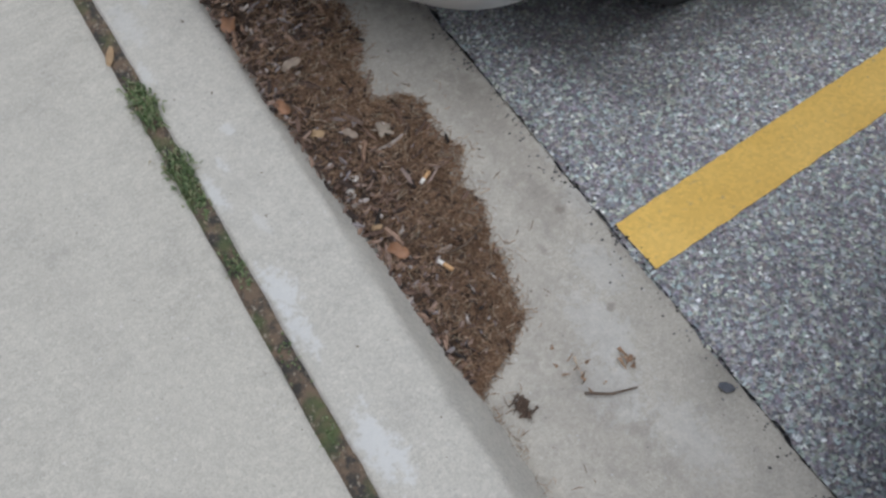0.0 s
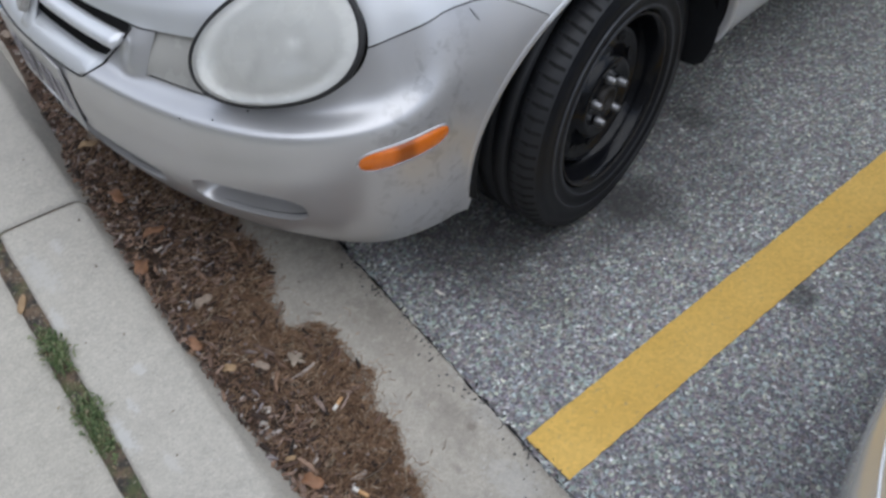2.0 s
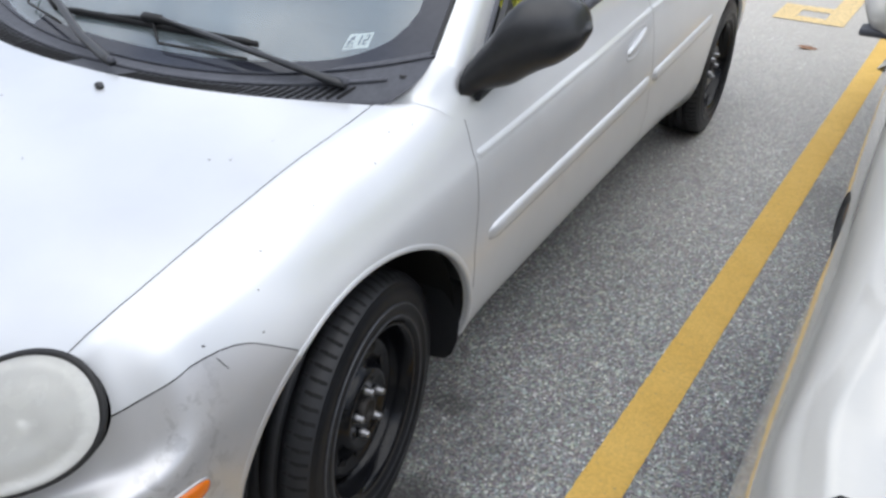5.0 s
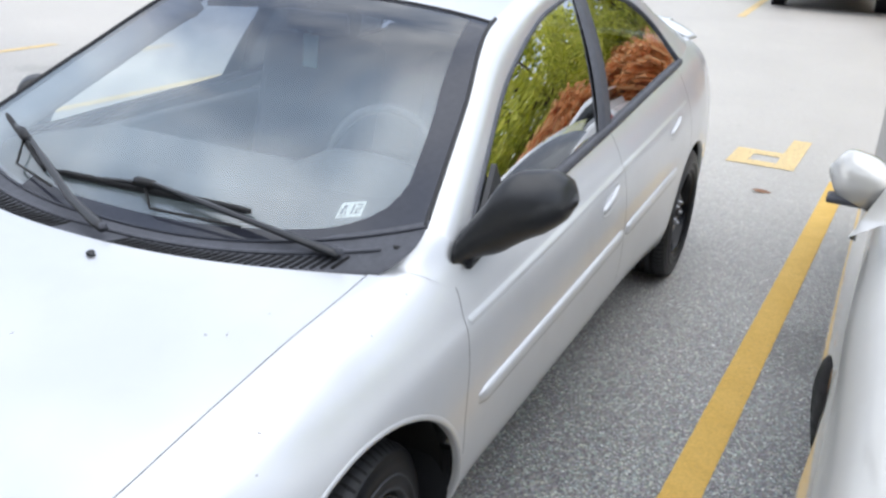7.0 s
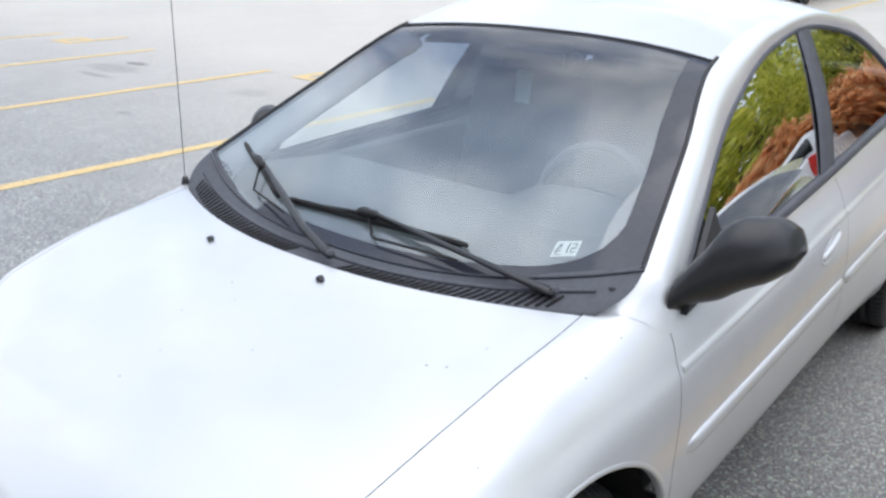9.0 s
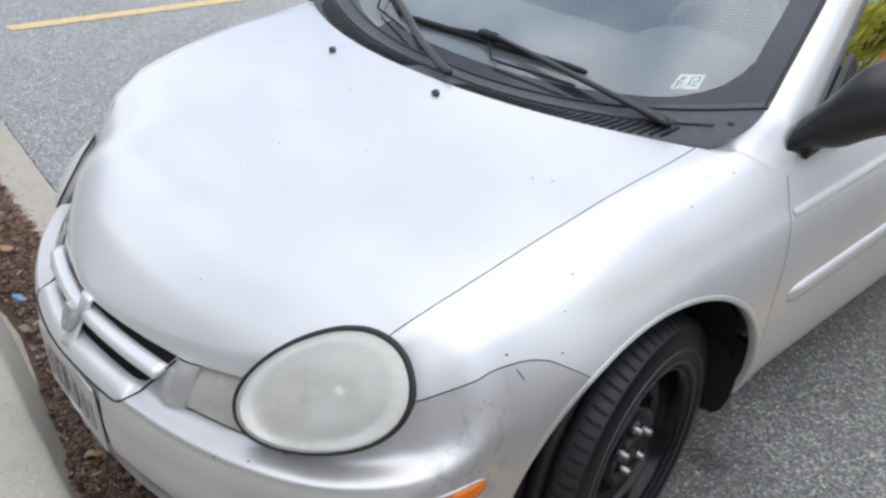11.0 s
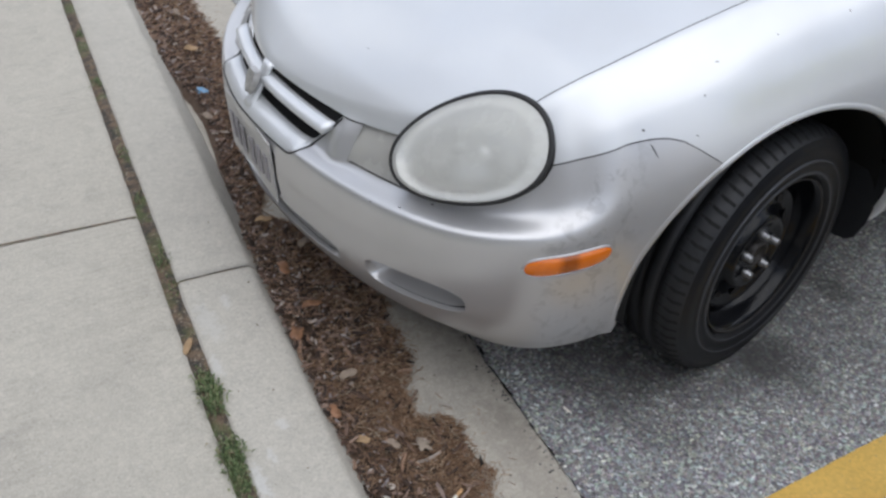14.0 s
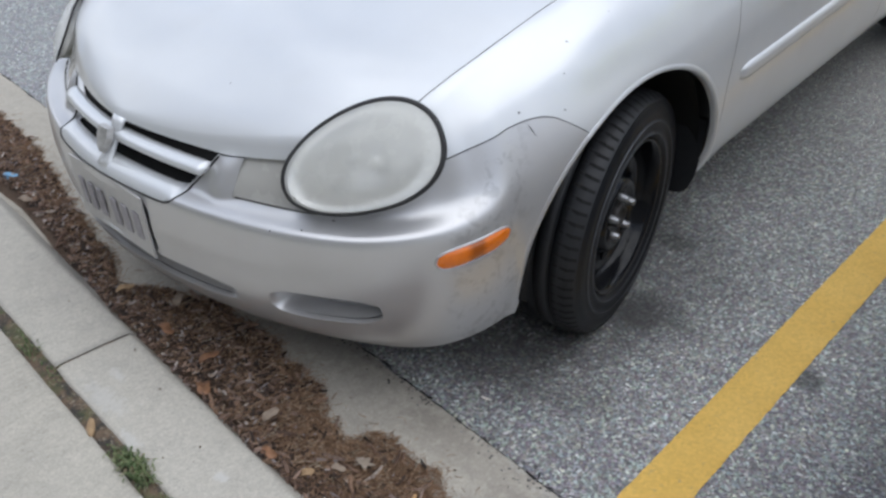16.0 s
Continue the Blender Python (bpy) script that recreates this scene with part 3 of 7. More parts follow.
joint = strip("joint_soil", steps(-12, 12, 0.03), [(-1.070, 0.0), (-1.073, 0.1085), (-1.086, 0.1120), (-1.10, 0.1125), (-1.113, 0.109), (-1.117, 0.0)], MOSS, None, 0.006)
tagged(joint, "dark mossy dirt in the joint behind the kerb", "soil", kind="structure")
lawn = strip("lawn", steps(-40, 40, 1.0), [(-2.87, 0.0), (-2.88, 0.1), (-6, 0.12), (-60, 0.2)], TURF, None, 0.01)
tagged(lawn, "mown green lawn beside the walk", "lawn", kind="structure")


# ---- painted lines ----
def paint_strip(label, a, b, width, seed, rag=0.002):
    a, b = Vector((*a, 0.0)), Vector((*b, 0.0))
    t = (b - a).normalized()
    s = Vector((t.y, -t.x, 0))
    n = max(8, int((b - a).length / 0.012)) if a.y < 2 and abs(a.x) < 3 else 40
    verts = []
    for k in range(n + 1):
        p = a.lerp(b, k / n)
        e0 = noise.noise(Vector((k * 0.31 + seed, 0, 0))) * rag + random.uniform(-1, 1) * rag * 0.35
        e1 = noise.noise(Vector((k * 0.31 + seed, 9, 0))) * rag + random.uniform(-1, 1) * rag * 0.35
        cap = (noise.noise(Vector((seed, 3, 0))) * 0.01) if k in (0, n) else 0
        verts += [p - s * (width / 2 + e0) + t * cap + Vector((0, 0, 0.003)), p - s * (width / 2 + e0 - 0.006) + Vector((0, 0, 0.0045)), p + s * (width / 2 + e1 - 0.006) + Vector((0, 0, 0.0045)), p + s * (width / 2 + e1) - t * cap + Vector((0, 0, 0.003))]
    ob = link_mesh("painted_line", verts, grid_faces(n + 1, 4, True), YELLOW if seed == 1 else WORN_PALE)
    return tagged(ob, label, "road marking", "bay lines", kind="structure")


paint_strip("yellow painted bay line on asphalt beside the silver car", (1.190, -0.585), (1.425, 4.71), 0.112, 1)
for x, k in ((-3.97, 2), (-6.30, 3), (-8.50, 4), (-10.7, 5), (-1.45, 6), (3.9, 7)):
    paint_strip("yellow painted bay line on worn asphalt", (x, 0.3), (x + 0.235, 5.08), 0.115, k)
for x, k in ((-0.66, 8), (-3.45, 9), (-6.2, 10), (2.1, 11), (-8.9, 12)):
    paint_strip("yellow painted bay line on worn asphalt", (x, 13.5), (x - 0.2, 20.5), 0.13, k)


def letter_p(x, y, k):
    """A stencilled letter: stem and bowl as flat raised paint."""
    def q(a, b, c, d):
        return [(x + a, y + b), (x + c, y + b), (x + c, y + d), (x + a, y + d)]
    verts, faces = [], []
    for rect in (q(0.31, 0.0, 0.44, 0.88), q(0.0, 0.0, 0.31, 0.13), q(0.0, 0.30, 0.31, 0.43), q(0.0, 0.13, 0.13, 0.30)):
        i = len(verts)
        verts += [(px + 0.04 * (py - y), py, 0.004) for px, py in rect]
        faces.append((i, i + 1, i + 2, i + 3))
    ob = link_mesh("painted_letter", verts, faces, WORN_PALE, smooth=False)
    tagged(ob, "yellow stencilled letter P on grey asphalt", "road marking", "stencilled letters", kind="structure")


for x, y, k in ((0.695, 4.82, 0), (-5.6, 4.95, 1), (-9.9, 4.6, 2)):
    letter_p(x, y, k)


# dark ragged seam between gutter and asphalt
seam_pts = []
for k, u in enumerate(steps(-6, 6, 0.01)):
    e = 0.004 * noise.noise(Vector((u * 22, 0, 0))) + 0.002 * noise.noise(Vector((u * 90, 3, 0)))
    e2 = 0.006 * noise.noise(Vector((u * 15, 7, 0))) + 0.004 * noise.noise(Vector((u * 70, 9, 0)))
    seam_pts += [along(u, -0.4735 + e * 1.3, 0.0058), along(u, -0.4725 + e2 * 2.0, 0.0025)]
ob = link_mesh("gutter_joint", seam_pts, grid_faces(len(seam_pts) // 2, 2), DARK)
tagged(ob, "dark ragged joint between gutter and asphalt", "joint", kind="structure")

# loose grit and crumbled binder along that seam
rng = random.Random(5)
verts, faces = [], []
for k in range(900):
    u, s = rng.uniform(-1.2, 2.4), rng.uniform(0.0015, 0.0048)
    q = along(u, -0.474 - abs(rng.gauss(0, 0.022)) if k % 3 else -0.470 + rng.gauss(0, 0.008), 0.0062)
    i = len(verts)
    g = rng.uniform(0, 6.3)
    for a, r, z in ((0, 1.0, 0), (1.5, 0.8, 0), (3.0, 1.1, 0), (4.6, 0.7, 0)):
        verts.append((q.x + s * r * math.cos(a + g), q.y + s * r * math.sin(a + g), q.z - 0.002))
    verts.append((q.x, q.y, q.z + s * 0.5))
    faces += [(i + a, i + (a + 1) % 4, i + 4) for a in range(4)]
ob = link_mesh("gutter_grit", verts, faces, GRIT, smooth=False)
tagged(ob, "dark loose grit along the edge of the asphalt", "grit", kind="stuff")

# plain wall added out of view; closes the place, dims the car's front
shop = strip("wall_shop", steps(-30, 30, 1.0), [(-5.6, 0.0), (-5.6, 5.4), (-5.9, 5.4), (-5.9, 0.0)], UNSEEN_WALL, None, 0.0)
tagged(shop, "plain grey rendered wall added out of view behind the walk", "wall", kind="structure")

# dirt in the joints between slabs and between kerb blocks
for k in range(-3, 4):
    u = -0.116 + 1.75 * k
    ob = link_mesh("slab_joint", [along(u + d, w + 0.0093 * u, 0.1145 + 0.008 * (w < -1.5)) for w in (-1.115, -1.6, -2.85) for d in (-0.0035, 0.0035)], grid_faces(3, 2), MOSS)
    tagged(ob, "narrow dirty joint between walk slabs", "joint", kind="structure")
for u in (-2.82, 0.184, 3.187):
    prof = [(-0.849, 0.02), (-0.8765, 0.067), (-0.8915, 0.092), (-0.899, 0.102), (-0.908, 0.108), (-0.922, 0.1105), (-1.078, 0.1125)]
    ob = link_mesh("kerb_joint", [along(u + d, w + 0.0093 * u * (w < -1.0), z) for w, z in prof for d in (-0.004, 0.004)], grid_faces(7, 2), MOSS)
    tagged(ob, "narrow dirty joint between kerb blocks", "joint", kind="structure")


# ---- the silver car: front towards the kerb, nose at -y, its left side at +x ----
def outline(n_nose, side_ys, n_tail, a, y0, b, side_x, tail):
    """Plan outline of a half body, with inward normals: nose, side, tail."""
    pts = []
    for k in range(n_nose):
        g = (k / n_nose) * math.pi / 2
        c = max(math.cos(g), 1e-6)
        x, y = a * math.sin(g), y0 - b * c ** 0.8
        nx, ny = -2 * x / a ** 2, 2.5 * (y0 - y) ** 1.5 / b ** 2.5
        l = math.hypot(nx, ny)
        pts.append((x, y, nx / l, ny / l))
    for y in side_ys:
        pts.append((float(spline(*side_x, y)), y, -1.0, 0.0))
    ta, ty, tb = tail
    for k in range(1, n_tail + 1):
        g = (k / n_tail) * math.pi / 2
        c = max(math.cos(g), 0.0)
        x, y = ta * c, ty + tb * math.sin(g) ** 0.8
        nx, ny = -2 * x / ta ** 2, -2.5 * max(y - ty, 0) ** 1.5 / tb ** 2.5
        l = math.hypot(nx, ny)
        pts.append((x, y, nx / l, ny / l))
    return np.array(pts)


def body_shell(o, stations, tables, top, y_nose, per=6, inner=18):
    """A half body as a grid: rings up the side, then in over the top to the middle line. Columns: x, y, z, v."""
    q = np.concatenate([[0], np.cumsum(np.hypot(np.diff(o[:, 0]), np.diff(o[:, 1])))])
    sq = np.interp(stations, np.arange(len(o)), q)
    tab = spline(sq, np.array(tables, float).reshape(len(stations), -1), q).reshape(len(q), -1, 2)
    k = tab.shape[1]
    v = np.linspace(0, k - 1, (k - 1) * per + 1)
    rows = []
    for i in range(len(o)):
        pr = spline(np.arange(k), tab[i], v)
        x, y = o[i, 0] + o[i, 2] * pr[:, 0], o[i, 1] + o[i, 3] * pr[:, 0]
        x = np.maximum(x, 0)
        cy = float(np.interp(o[i, 1], y_nose[0], y_nose[1]))
        w = np.linspace(0, 1, inner + 1)[1:]
        hx, hy = x[-1] * (1 - w), y[-1] + (cy - y[-1]) * w
        off = pr[-1, 1] - top(x[-1:], y[-1:])
        hz = top(hx, hy) + off * (1 - w) ** 3
        col = np.stack([np.r_[x, hx], np.r_[y, hy], np.r_[pr[:, 1], hz], np.r_[v, k - 1 + w]], 1)
        rows.append(col)
    g = np.array(rows)
    nu, nv = g.shape[:2]
    T = tris(grid_faces(nu, nv))
    V = g.reshape(-1, 4)
    M = V.copy()
    M[:, 0] *= -1
    return np.vstack([V, M]), np.vstack([T, T[:, ::-1] + len(V)])


def weld(mesh, d=0.0005):
    """Joins the two halves at the middle line."""
    V, T = mesh
    key = np.round(V[:, :3] / d).astype(np.int64)
    _, first, inv = np.unique(key, axis=0, return_index=True, return_inverse=True)
    T2 = inv.reshape(-1)[T]
    T2 = T2[(T2[:, 0] != T2[:, 1]) & (T2[:, 1] != T2[:, 2]) & (T2[:, 0] != T2[:, 2])]
    return V[first], T2


def sunk(mesh, d):
    """The same surface, d metres further in."""
    V, T = mesh
    P = V[:, :3]
    n = np.cross(P[T[:, 1]] - P[T[:, 0]], P[T[:, 2]] - P[T[:, 0]])
    vn = np.zeros_like(P)
    for k in range(3):
        np.add.at(vn, T[:, k], n)
    vn /= np.maximum(np.linalg.norm(vn, axis=1, keepdims=True), 1e-12)
    W = V.copy()
    W[:, :3] -= vn * d
    return W, T


SIDE_YS = [-0.42 + 0.025 * k for k in range(50)] + [0.83 + 0.05 * k for k in range(48)]
car_o = outline(120, SIDE_YS, 24, 0.80, -0.42, 0.45, ((-0.42, -0.32, -0.2, 0.0, 0.4, 1.2, 2.0, 2.667, 3.0, 3.2), (0.80, 0.828, 0.850, 0.860, 0.867, 0.869, 0.867, 0.863, 0.845, 0.815)), (0.815, 3.2, 0.33))
NS = 120
STATIONS = [0, 66, 94, 108, NS, NS + 17, NS + 37, NS + 66, NS + 88, NS + 97, NS + 97 + 12, NS + 97 + 24]
F_ = [0.10, 0.205, 0.045, 0.24, 0.012, 0.32, 0.0, 0.42, 0.002, 0.468, 0.009, 0.495, 0.042, 0.506, 0.060, 0.545, 0.075, 0.588]
G_ = [0.080, 0.196, 0.038, 0.245, 0.010, 0.33, 0.0, 0.42, 0.002, 0.470, 0.009, 0.498, 0.052, 0.512, 0.090, 0.575, 0.125, 0.648]
C_ = [0.058, 0.198, 0.03, 0.25, 0.006, 0.34, 0.0, 0.43, 0.002, 0.482, 0.009, 0.512, 0.050, 0.535, 0.088, 0.62, 0.135, 0.700]
H_ = [0.040, 0.209, 0.020, 0.26, 0.004, 0.35, 0.0, 0.44, 0.002, 0.492, 0.009, 0.524, 0.038, 0.556, 0.080, 0.648, 0.138, 0.728]
A_ = [0.024, 0.220, 0.012, 0.27, 0.002, 0.36, 0.0, 0.46, 0.003, 0.515, 0.009, 0.555, 0.024, 0.605, 0.066, 0.695, 0.140, 0.755]
W_ = [0.03, 0.20, 0.012, 0.27, 0.002, 0.36, 0.0, 0.48, 0.002, 0.58, 0.014, 0.67, 0.045, 0.745, 0.10, 0.81, 0.172, 0.852]
D_ = [0.070, 0.268, 0.036, 0.298, 0.012, 0.37, 0.0, 0.50, 0.003, 0.63, 0.012, 0.715, 0.030, 0.785, 0.055, 0.845, 0.082, 0.885]
E_ = [0.070, 0.280, 0.036, 0.312, 0.012, 0.38, 0.0, 0.51, 0.003, 0.65, 0.014, 0.74, 0.034, 0.82, 0.062, 0.88, 0.092, 0.920]
R_ = [0.05, 0.21, 0.025, 0.27, 0.006, 0.36, 0.0, 0.50, 0.002, 0.64, 0.015, 0.75, 0.045, 0.86, 0.085, 0.94, 0.125, 0.985]
S_ = [0.05, 0.22, 0.025, 0.28, 0.006, 0.38, 0.0, 0.50, 0.006, 0.62, 0.020, 0.74, 0.050, 0.86, 0.100, 0.95, 0.170, 1.005]
T_ = [0.05, 0.24, 0.020, 0.29, 0.005, 0.38, 0.0, 0.50, 0.008, 0.62, 0.025, 0.74, 0.055, 0.86, 0.090, 0.94, 0.140, 0.990]
HOOD_Y = (-0.80, -0.70, -0.54, -0.30, 0.0, 0.2, 0.45, 1.5, 2.6, 3.0, 3.4, 3.6)
HOOD_Z = (0.590, 0.672, 0.758, 0.822, 0.868, 0.893, 0.92, 0.95, 1.02, 1.03, 1.015, 0.98)


def car_top(x, y):
    return spline(HOOD_Y, HOOD_Z, y) - np.interp(y, (-0.6, -0.3, 0.0, 0.3), (0.032, 0.026, 0.014, 0.004)) * (np.abs(x) / 0.65) ** 2


shell = weld(body_shell(car_o, STATIONS, [F_, G_, C_, H_, A_, W_, D_, E_, R_, S_, T_, T_], car_top, ((-0.87, -0.42, 3.2, 3.53), (-0.78, -0.42, 3.2, 3.40))))
crease = shell[0]
cz_ = 0.745 + 0.044 * (crease[:, 1] - 0.35)
cs_ = np.clip((crease[:, 2] - cz_) / 0.014 + 0.5, 0, 1)
crease[:, 0] -= np.sign(crease[:, 0]) * 0.0065 * cs_ * np.clip((crease[:, 1] - 0.12) / 0.3, 0, 1) * np.clip((3.0 - crease[:, 1]) / 0.5, 0, 1) * (crease[:, 3] < 8.01)
nx_, ny_, nz_ = np.abs(crease[:, 0]), crease[:, 1], crease[:, 2]
crease[:, 1] -= 0.017 * np.exp(-(((nx_ - 0.322) / 0.028) ** 2)) * np.clip((nz_ - 0.500) / 0.025, 0, 1) * np.clip((0.590 - nz_) / 0.025, 0, 1) * (ny_ < -0.6)
crease[:, 2] += np.where(crease[:, 0] < 0, 0.022, 0.006) * np.exp(-(((nx_ - 0.40) / 0.15) ** 2) - ((ny_ + 0.62) / 0.10) ** 2) * (crease[:, 3] > 7.9)
skin = BVHTree.FromPolygons([tuple(v[:3]) for v in shell[0]], [tuple(map(int, t)) for t in shell[1]])
GAP = 0.0011
ARCHES = ((-0.028, 0.315, 0.372), (2.667, 0.31, 0.345))


def x_gap(y):
    return spline((-0.62, -0.52, -0.455, -0.36, -0.25, -0.14, 0.0, 0.10, 0.22, 0.4), (0.585, 0.627, 0.645, 0.6555, 0.666, 0.675, 0.680, 0.681, 0.679, 0.675), y)


def hood_rear(ax):
    return 0.055 + 0.165 * (ax / 0.69) ** 2.2


def hood_lip(ax):
    return 0.584 + 0.05 * np.clip((ax - 0.30) / 0.4, 0, 1) ** 1.3


def bumper_top(V):
    ax, y = np.abs(V[:, 0]), V[:, 1]
    side = spline((-0.60, -0.56, -0.50, -0.45, -0.40, -0.36, -0.33, -0.30, -0.24, -0.1), (0.606, 0.615, 0.635, 0.651, 0.664, 0.6685, 0.664, 0.648, 0.607, 0.5), y)
    return np.where(y < -0.56, hood_lip(ax), side)


def door_front(z):
    return np.interp(z, (0.35, 0.53, 0.66, 0.75, 0.85), (0.338, 0.332, 0.350, 0.357, 0.372))


def arch_field(k, grow=0.0):
    cy, cz, r = ARCHES[k]
    return lambda V: np.where(np.abs(V[:, 0]) > 0.5, r + grow - np.hypot(V[:, 1] - cy, (V[:, 2] - cz) * (1.0 + 0.06 * (V[:, 2] > cz))), -1)


# headlamp: an egg-shaped lens on a slanted plane
HL_C = Vector((0.590, -0.645, 0.6245))
HL_N = Vector((0.364, -0.767, 0.528)).normalized()
HL_U = Vector((0.835, 0.520, 0.178)).normalized()
HL_V = HL_N.cross(HL_U)
HL_V = HL_V if HL_V.z > 0 else -HL_V
HL_A, HL_B, HL_T, HL_K = 0.157, 0.0955, radians(13.5), 0.17


def lamp_point(g, r=1.0, out=0.0):
    c, s = math.cos(g), math.sin(g)
    c, s = math.copysign(abs(c) ** 0.93, c), math.copysign(abs(s) ** 0.93, s)
    a, b = HL_A * c * r, HL_B * s * r * (1 + HL_K * c * r)
    u, v = a * math.cos(HL_T) - b * math.sin(HL_T), a * math.sin(HL_T) + b * math.cos(HL_T)
    return HL_C + HL_U * u + HL_V * v + HL_N * (out - 0.012 * max(0.0, c) * r)


def lamp_field(V):
    P = V[:, :3].copy()
    P[:, 0] = np.abs(P[:, 0])
    d = P - np.array(HL_C)
    d = np.where((V[:, 0] < 0)[:, None], (d + np.array(HL_V) * 0.042) / 0.72, d)
    u, v, n = d @ np.array(HL_U), d @ np.array(HL_V), d @ np.array(HL_N)
    a, b = u * math.cos(HL_T) + v * math.sin(HL_T), -u * math.sin(HL_T) + v * math.cos(HL_T)
    b = b / (1 + HL_K * np.clip(a / HL_A, -1.2, 1.2))
    f = (np.abs(a / HL_A) ** 2.15 + np.abs(b / HL_B) ** 2.15) ** (1 / 2.15)
    return np.where(np.abs(n) < 0.12, 0.975 - f, -1.0) * 0.1


def grille_field(V):
    """Negative outside the grille's mouth."""
    ax, z = np.abs(V[:, 0]), V[:, 2]
    half = 0.218 + 0.85 * np.clip(z - 0.490, 0, 0.1)
    low = 0.487 + 0.0 * ax
    return np.where(V[:, 1] < -0.6, np.minimum(np.minimum(half - ax, z - low), 0.60 - z), -1)


def turn_field(V):
    ax, z = np.abs(V[:, 0]), V[:, 2]
    m = np.minimum(np.minimum(ax - 0.352, 0.53 - ax), np.minimum(z - 0.515, hood_lip(ax) + 0.004 - z))
    return np.where(V[:, 1] < -0.55, m, -1)


def pill_field(x0, x1, z0, z1, power=4.0, slope=0.0):
    cx, cz, hx, hz = (x0 + x1) / 2, (z0 + z1) / 2, (x1 - x0) / 2, (z1 - z0) / 2
    return lambda V: np.where(V[:, 1] < -0.4, (1 - ((np.abs((np.abs(V[:, 0]) - cx) / hx)) ** power + np.abs((V[:, 2] - slope * (np.abs(V[:, 0]) - cx) - cz) / hz) ** power) ** (1 / power)) * 0.05, -1)


FOG = pill_field(0.458, 0.672, 0.296, 0.364, 3.2, 0.03)
PLATE_HOLE = pill_field(-0.168, 0.168, 0.340, 0.466, 12.0)
INTAKE = pill_field(-0.375, 0.375, 0.285, 0.338, 6.0)
ax_ = lambda V: np.abs(V[:, 0])
car = thing("parked_car", "silver four-door saloon with black steel wheels parked at the kerb", "car")

no_arch = (arch_field(0), arch_field(1))
cabin = lambda V: np.where(V[:, 3] > 8.001, np.minimum(V[:, 1] - (0.20 + 0.19 * (ax_(V) / 0.729) ** 3), 2.9 - V[:, 1]), -1)
hood = clipped(shell, lambda V: ax_(V) - x_gap(V[:, 1]) + GAP, lambda V: V[:, 1] - hood_rear(ax_(V)) + GAP, lambda V: hood_lip(ax_(V)) + GAP - V[:, 2], lamp_field)
panel("bonnet", hood, SILVER, car, "pale silver bonnet with small dark chips")
bumper = clipped(shell, lambda V: V[:, 1] + 0.2, lambda V: V[:, 2] - bumper_top(V) + GAP, arch_field(0), lamp_field, grille_field, turn_field, FOG, INTAKE, PLATE_HOLE, lambda V: np.where((V[:, 2] < 0.30) & (ax_(V) > 0.5), V[:, 1] + 0.394, -1))
front_bumper = panel("front_bumper", bumper, BUMPER, car, "scuffed silver plastic bumper with faded clearcoat")
wing = clipped(shell, lambda V: x_gap(V[:, 1]) + GAP - ax_(V), lambda V: V[:, 1] - door_front(V[:, 2]) + GAP, lambda V: np.where(V[:, 1] < -0.1, bumper_top(V) + GAP - V[:, 2], -1), arch_field(0), lamp_field, cabin)
for sgn, nm in ((1, "wing"), (-1, "wing")):
    panel(nm, clip(wing, lambda V: -sgn * V[:, 0]), SILVER, car)
sill_z = lambda V: np.interp(V[:, 1], (0.3, 1.0, 2.0, 2.5), (0.296, 0.300, 0.312, 0.312))
for sgn in (1, -1):
    half = clip(shell, lambda V: -sgn * V[:, 0])
    side = clipped(half, lambda V: V[:, 3] - 8.001, lambda V: sill_z(V) - V[:, 2], *no_arch)
    fd = clipped(side, lambda V: door_front(V[:, 2]) + GAP - V[:, 1], lambda V: V[:, 1] - 1.55 + GAP)
    panel("front_door", fd, SILVER, car)
    rd = clipped(side, lambda V: 1.55 + GAP - V[:, 1], lambda V: V[:, 1] - np.where(V[:, 2] > 0.62, 2.55, 2.55 - 0.9 * (0.62 - V[:, 2])) + GAP)
    panel("rear_door", rd, SILVER, car)
    rq = clipped(half, lambda V: np.where(V[:, 2] > 0.62, 2.55, 2.55 - 0.9 * (0.62 - V[:, 2])) + GAP - V[:, 1], arch_field(1), cabin)
    panel("rear_quarter", rq, SILVER, car)
    rk = clipped(half, lambda V: V[:, 2] - sill_z(V) + 0.0025, lambda V: 0.30 - V[:, 1], lambda V: V[:, 1] - 2.4, *no_arch)
    panel("sill", rk, SILVER, car)
# sheet under the skin whose near-black colour supplies the gaps' shade
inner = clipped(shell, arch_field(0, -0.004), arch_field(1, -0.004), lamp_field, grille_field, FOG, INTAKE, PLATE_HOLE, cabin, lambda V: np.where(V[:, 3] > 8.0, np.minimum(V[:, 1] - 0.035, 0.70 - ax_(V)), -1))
panel("inner_shell", sunk(inner, 0.012), DARK, car, "near-black sheet painting in the dark of the panel gaps")


def on_skin(x, z, out=0.0, y=-2.0):
    """The place on the nose straight behind (x, z)."""
    p, n, _, _ = skin.ray_cast(Vector((x, y, z)), Vector((0, 1, 0)))
    return p + n * out if p is not None else on_skin(x, z + 0.01 * (1 if z < 0.5 else -1), out, y)


def on_side(y, z, out=0.0, sgn=1):
    p, n, _, _ = skin.ray_cast(Vector((2.0 * sgn, y, z)), Vector((-sgn, 0, 0)))
    return p + n * out if p is not None else on_side(y, z + 0.01, out, sgn)


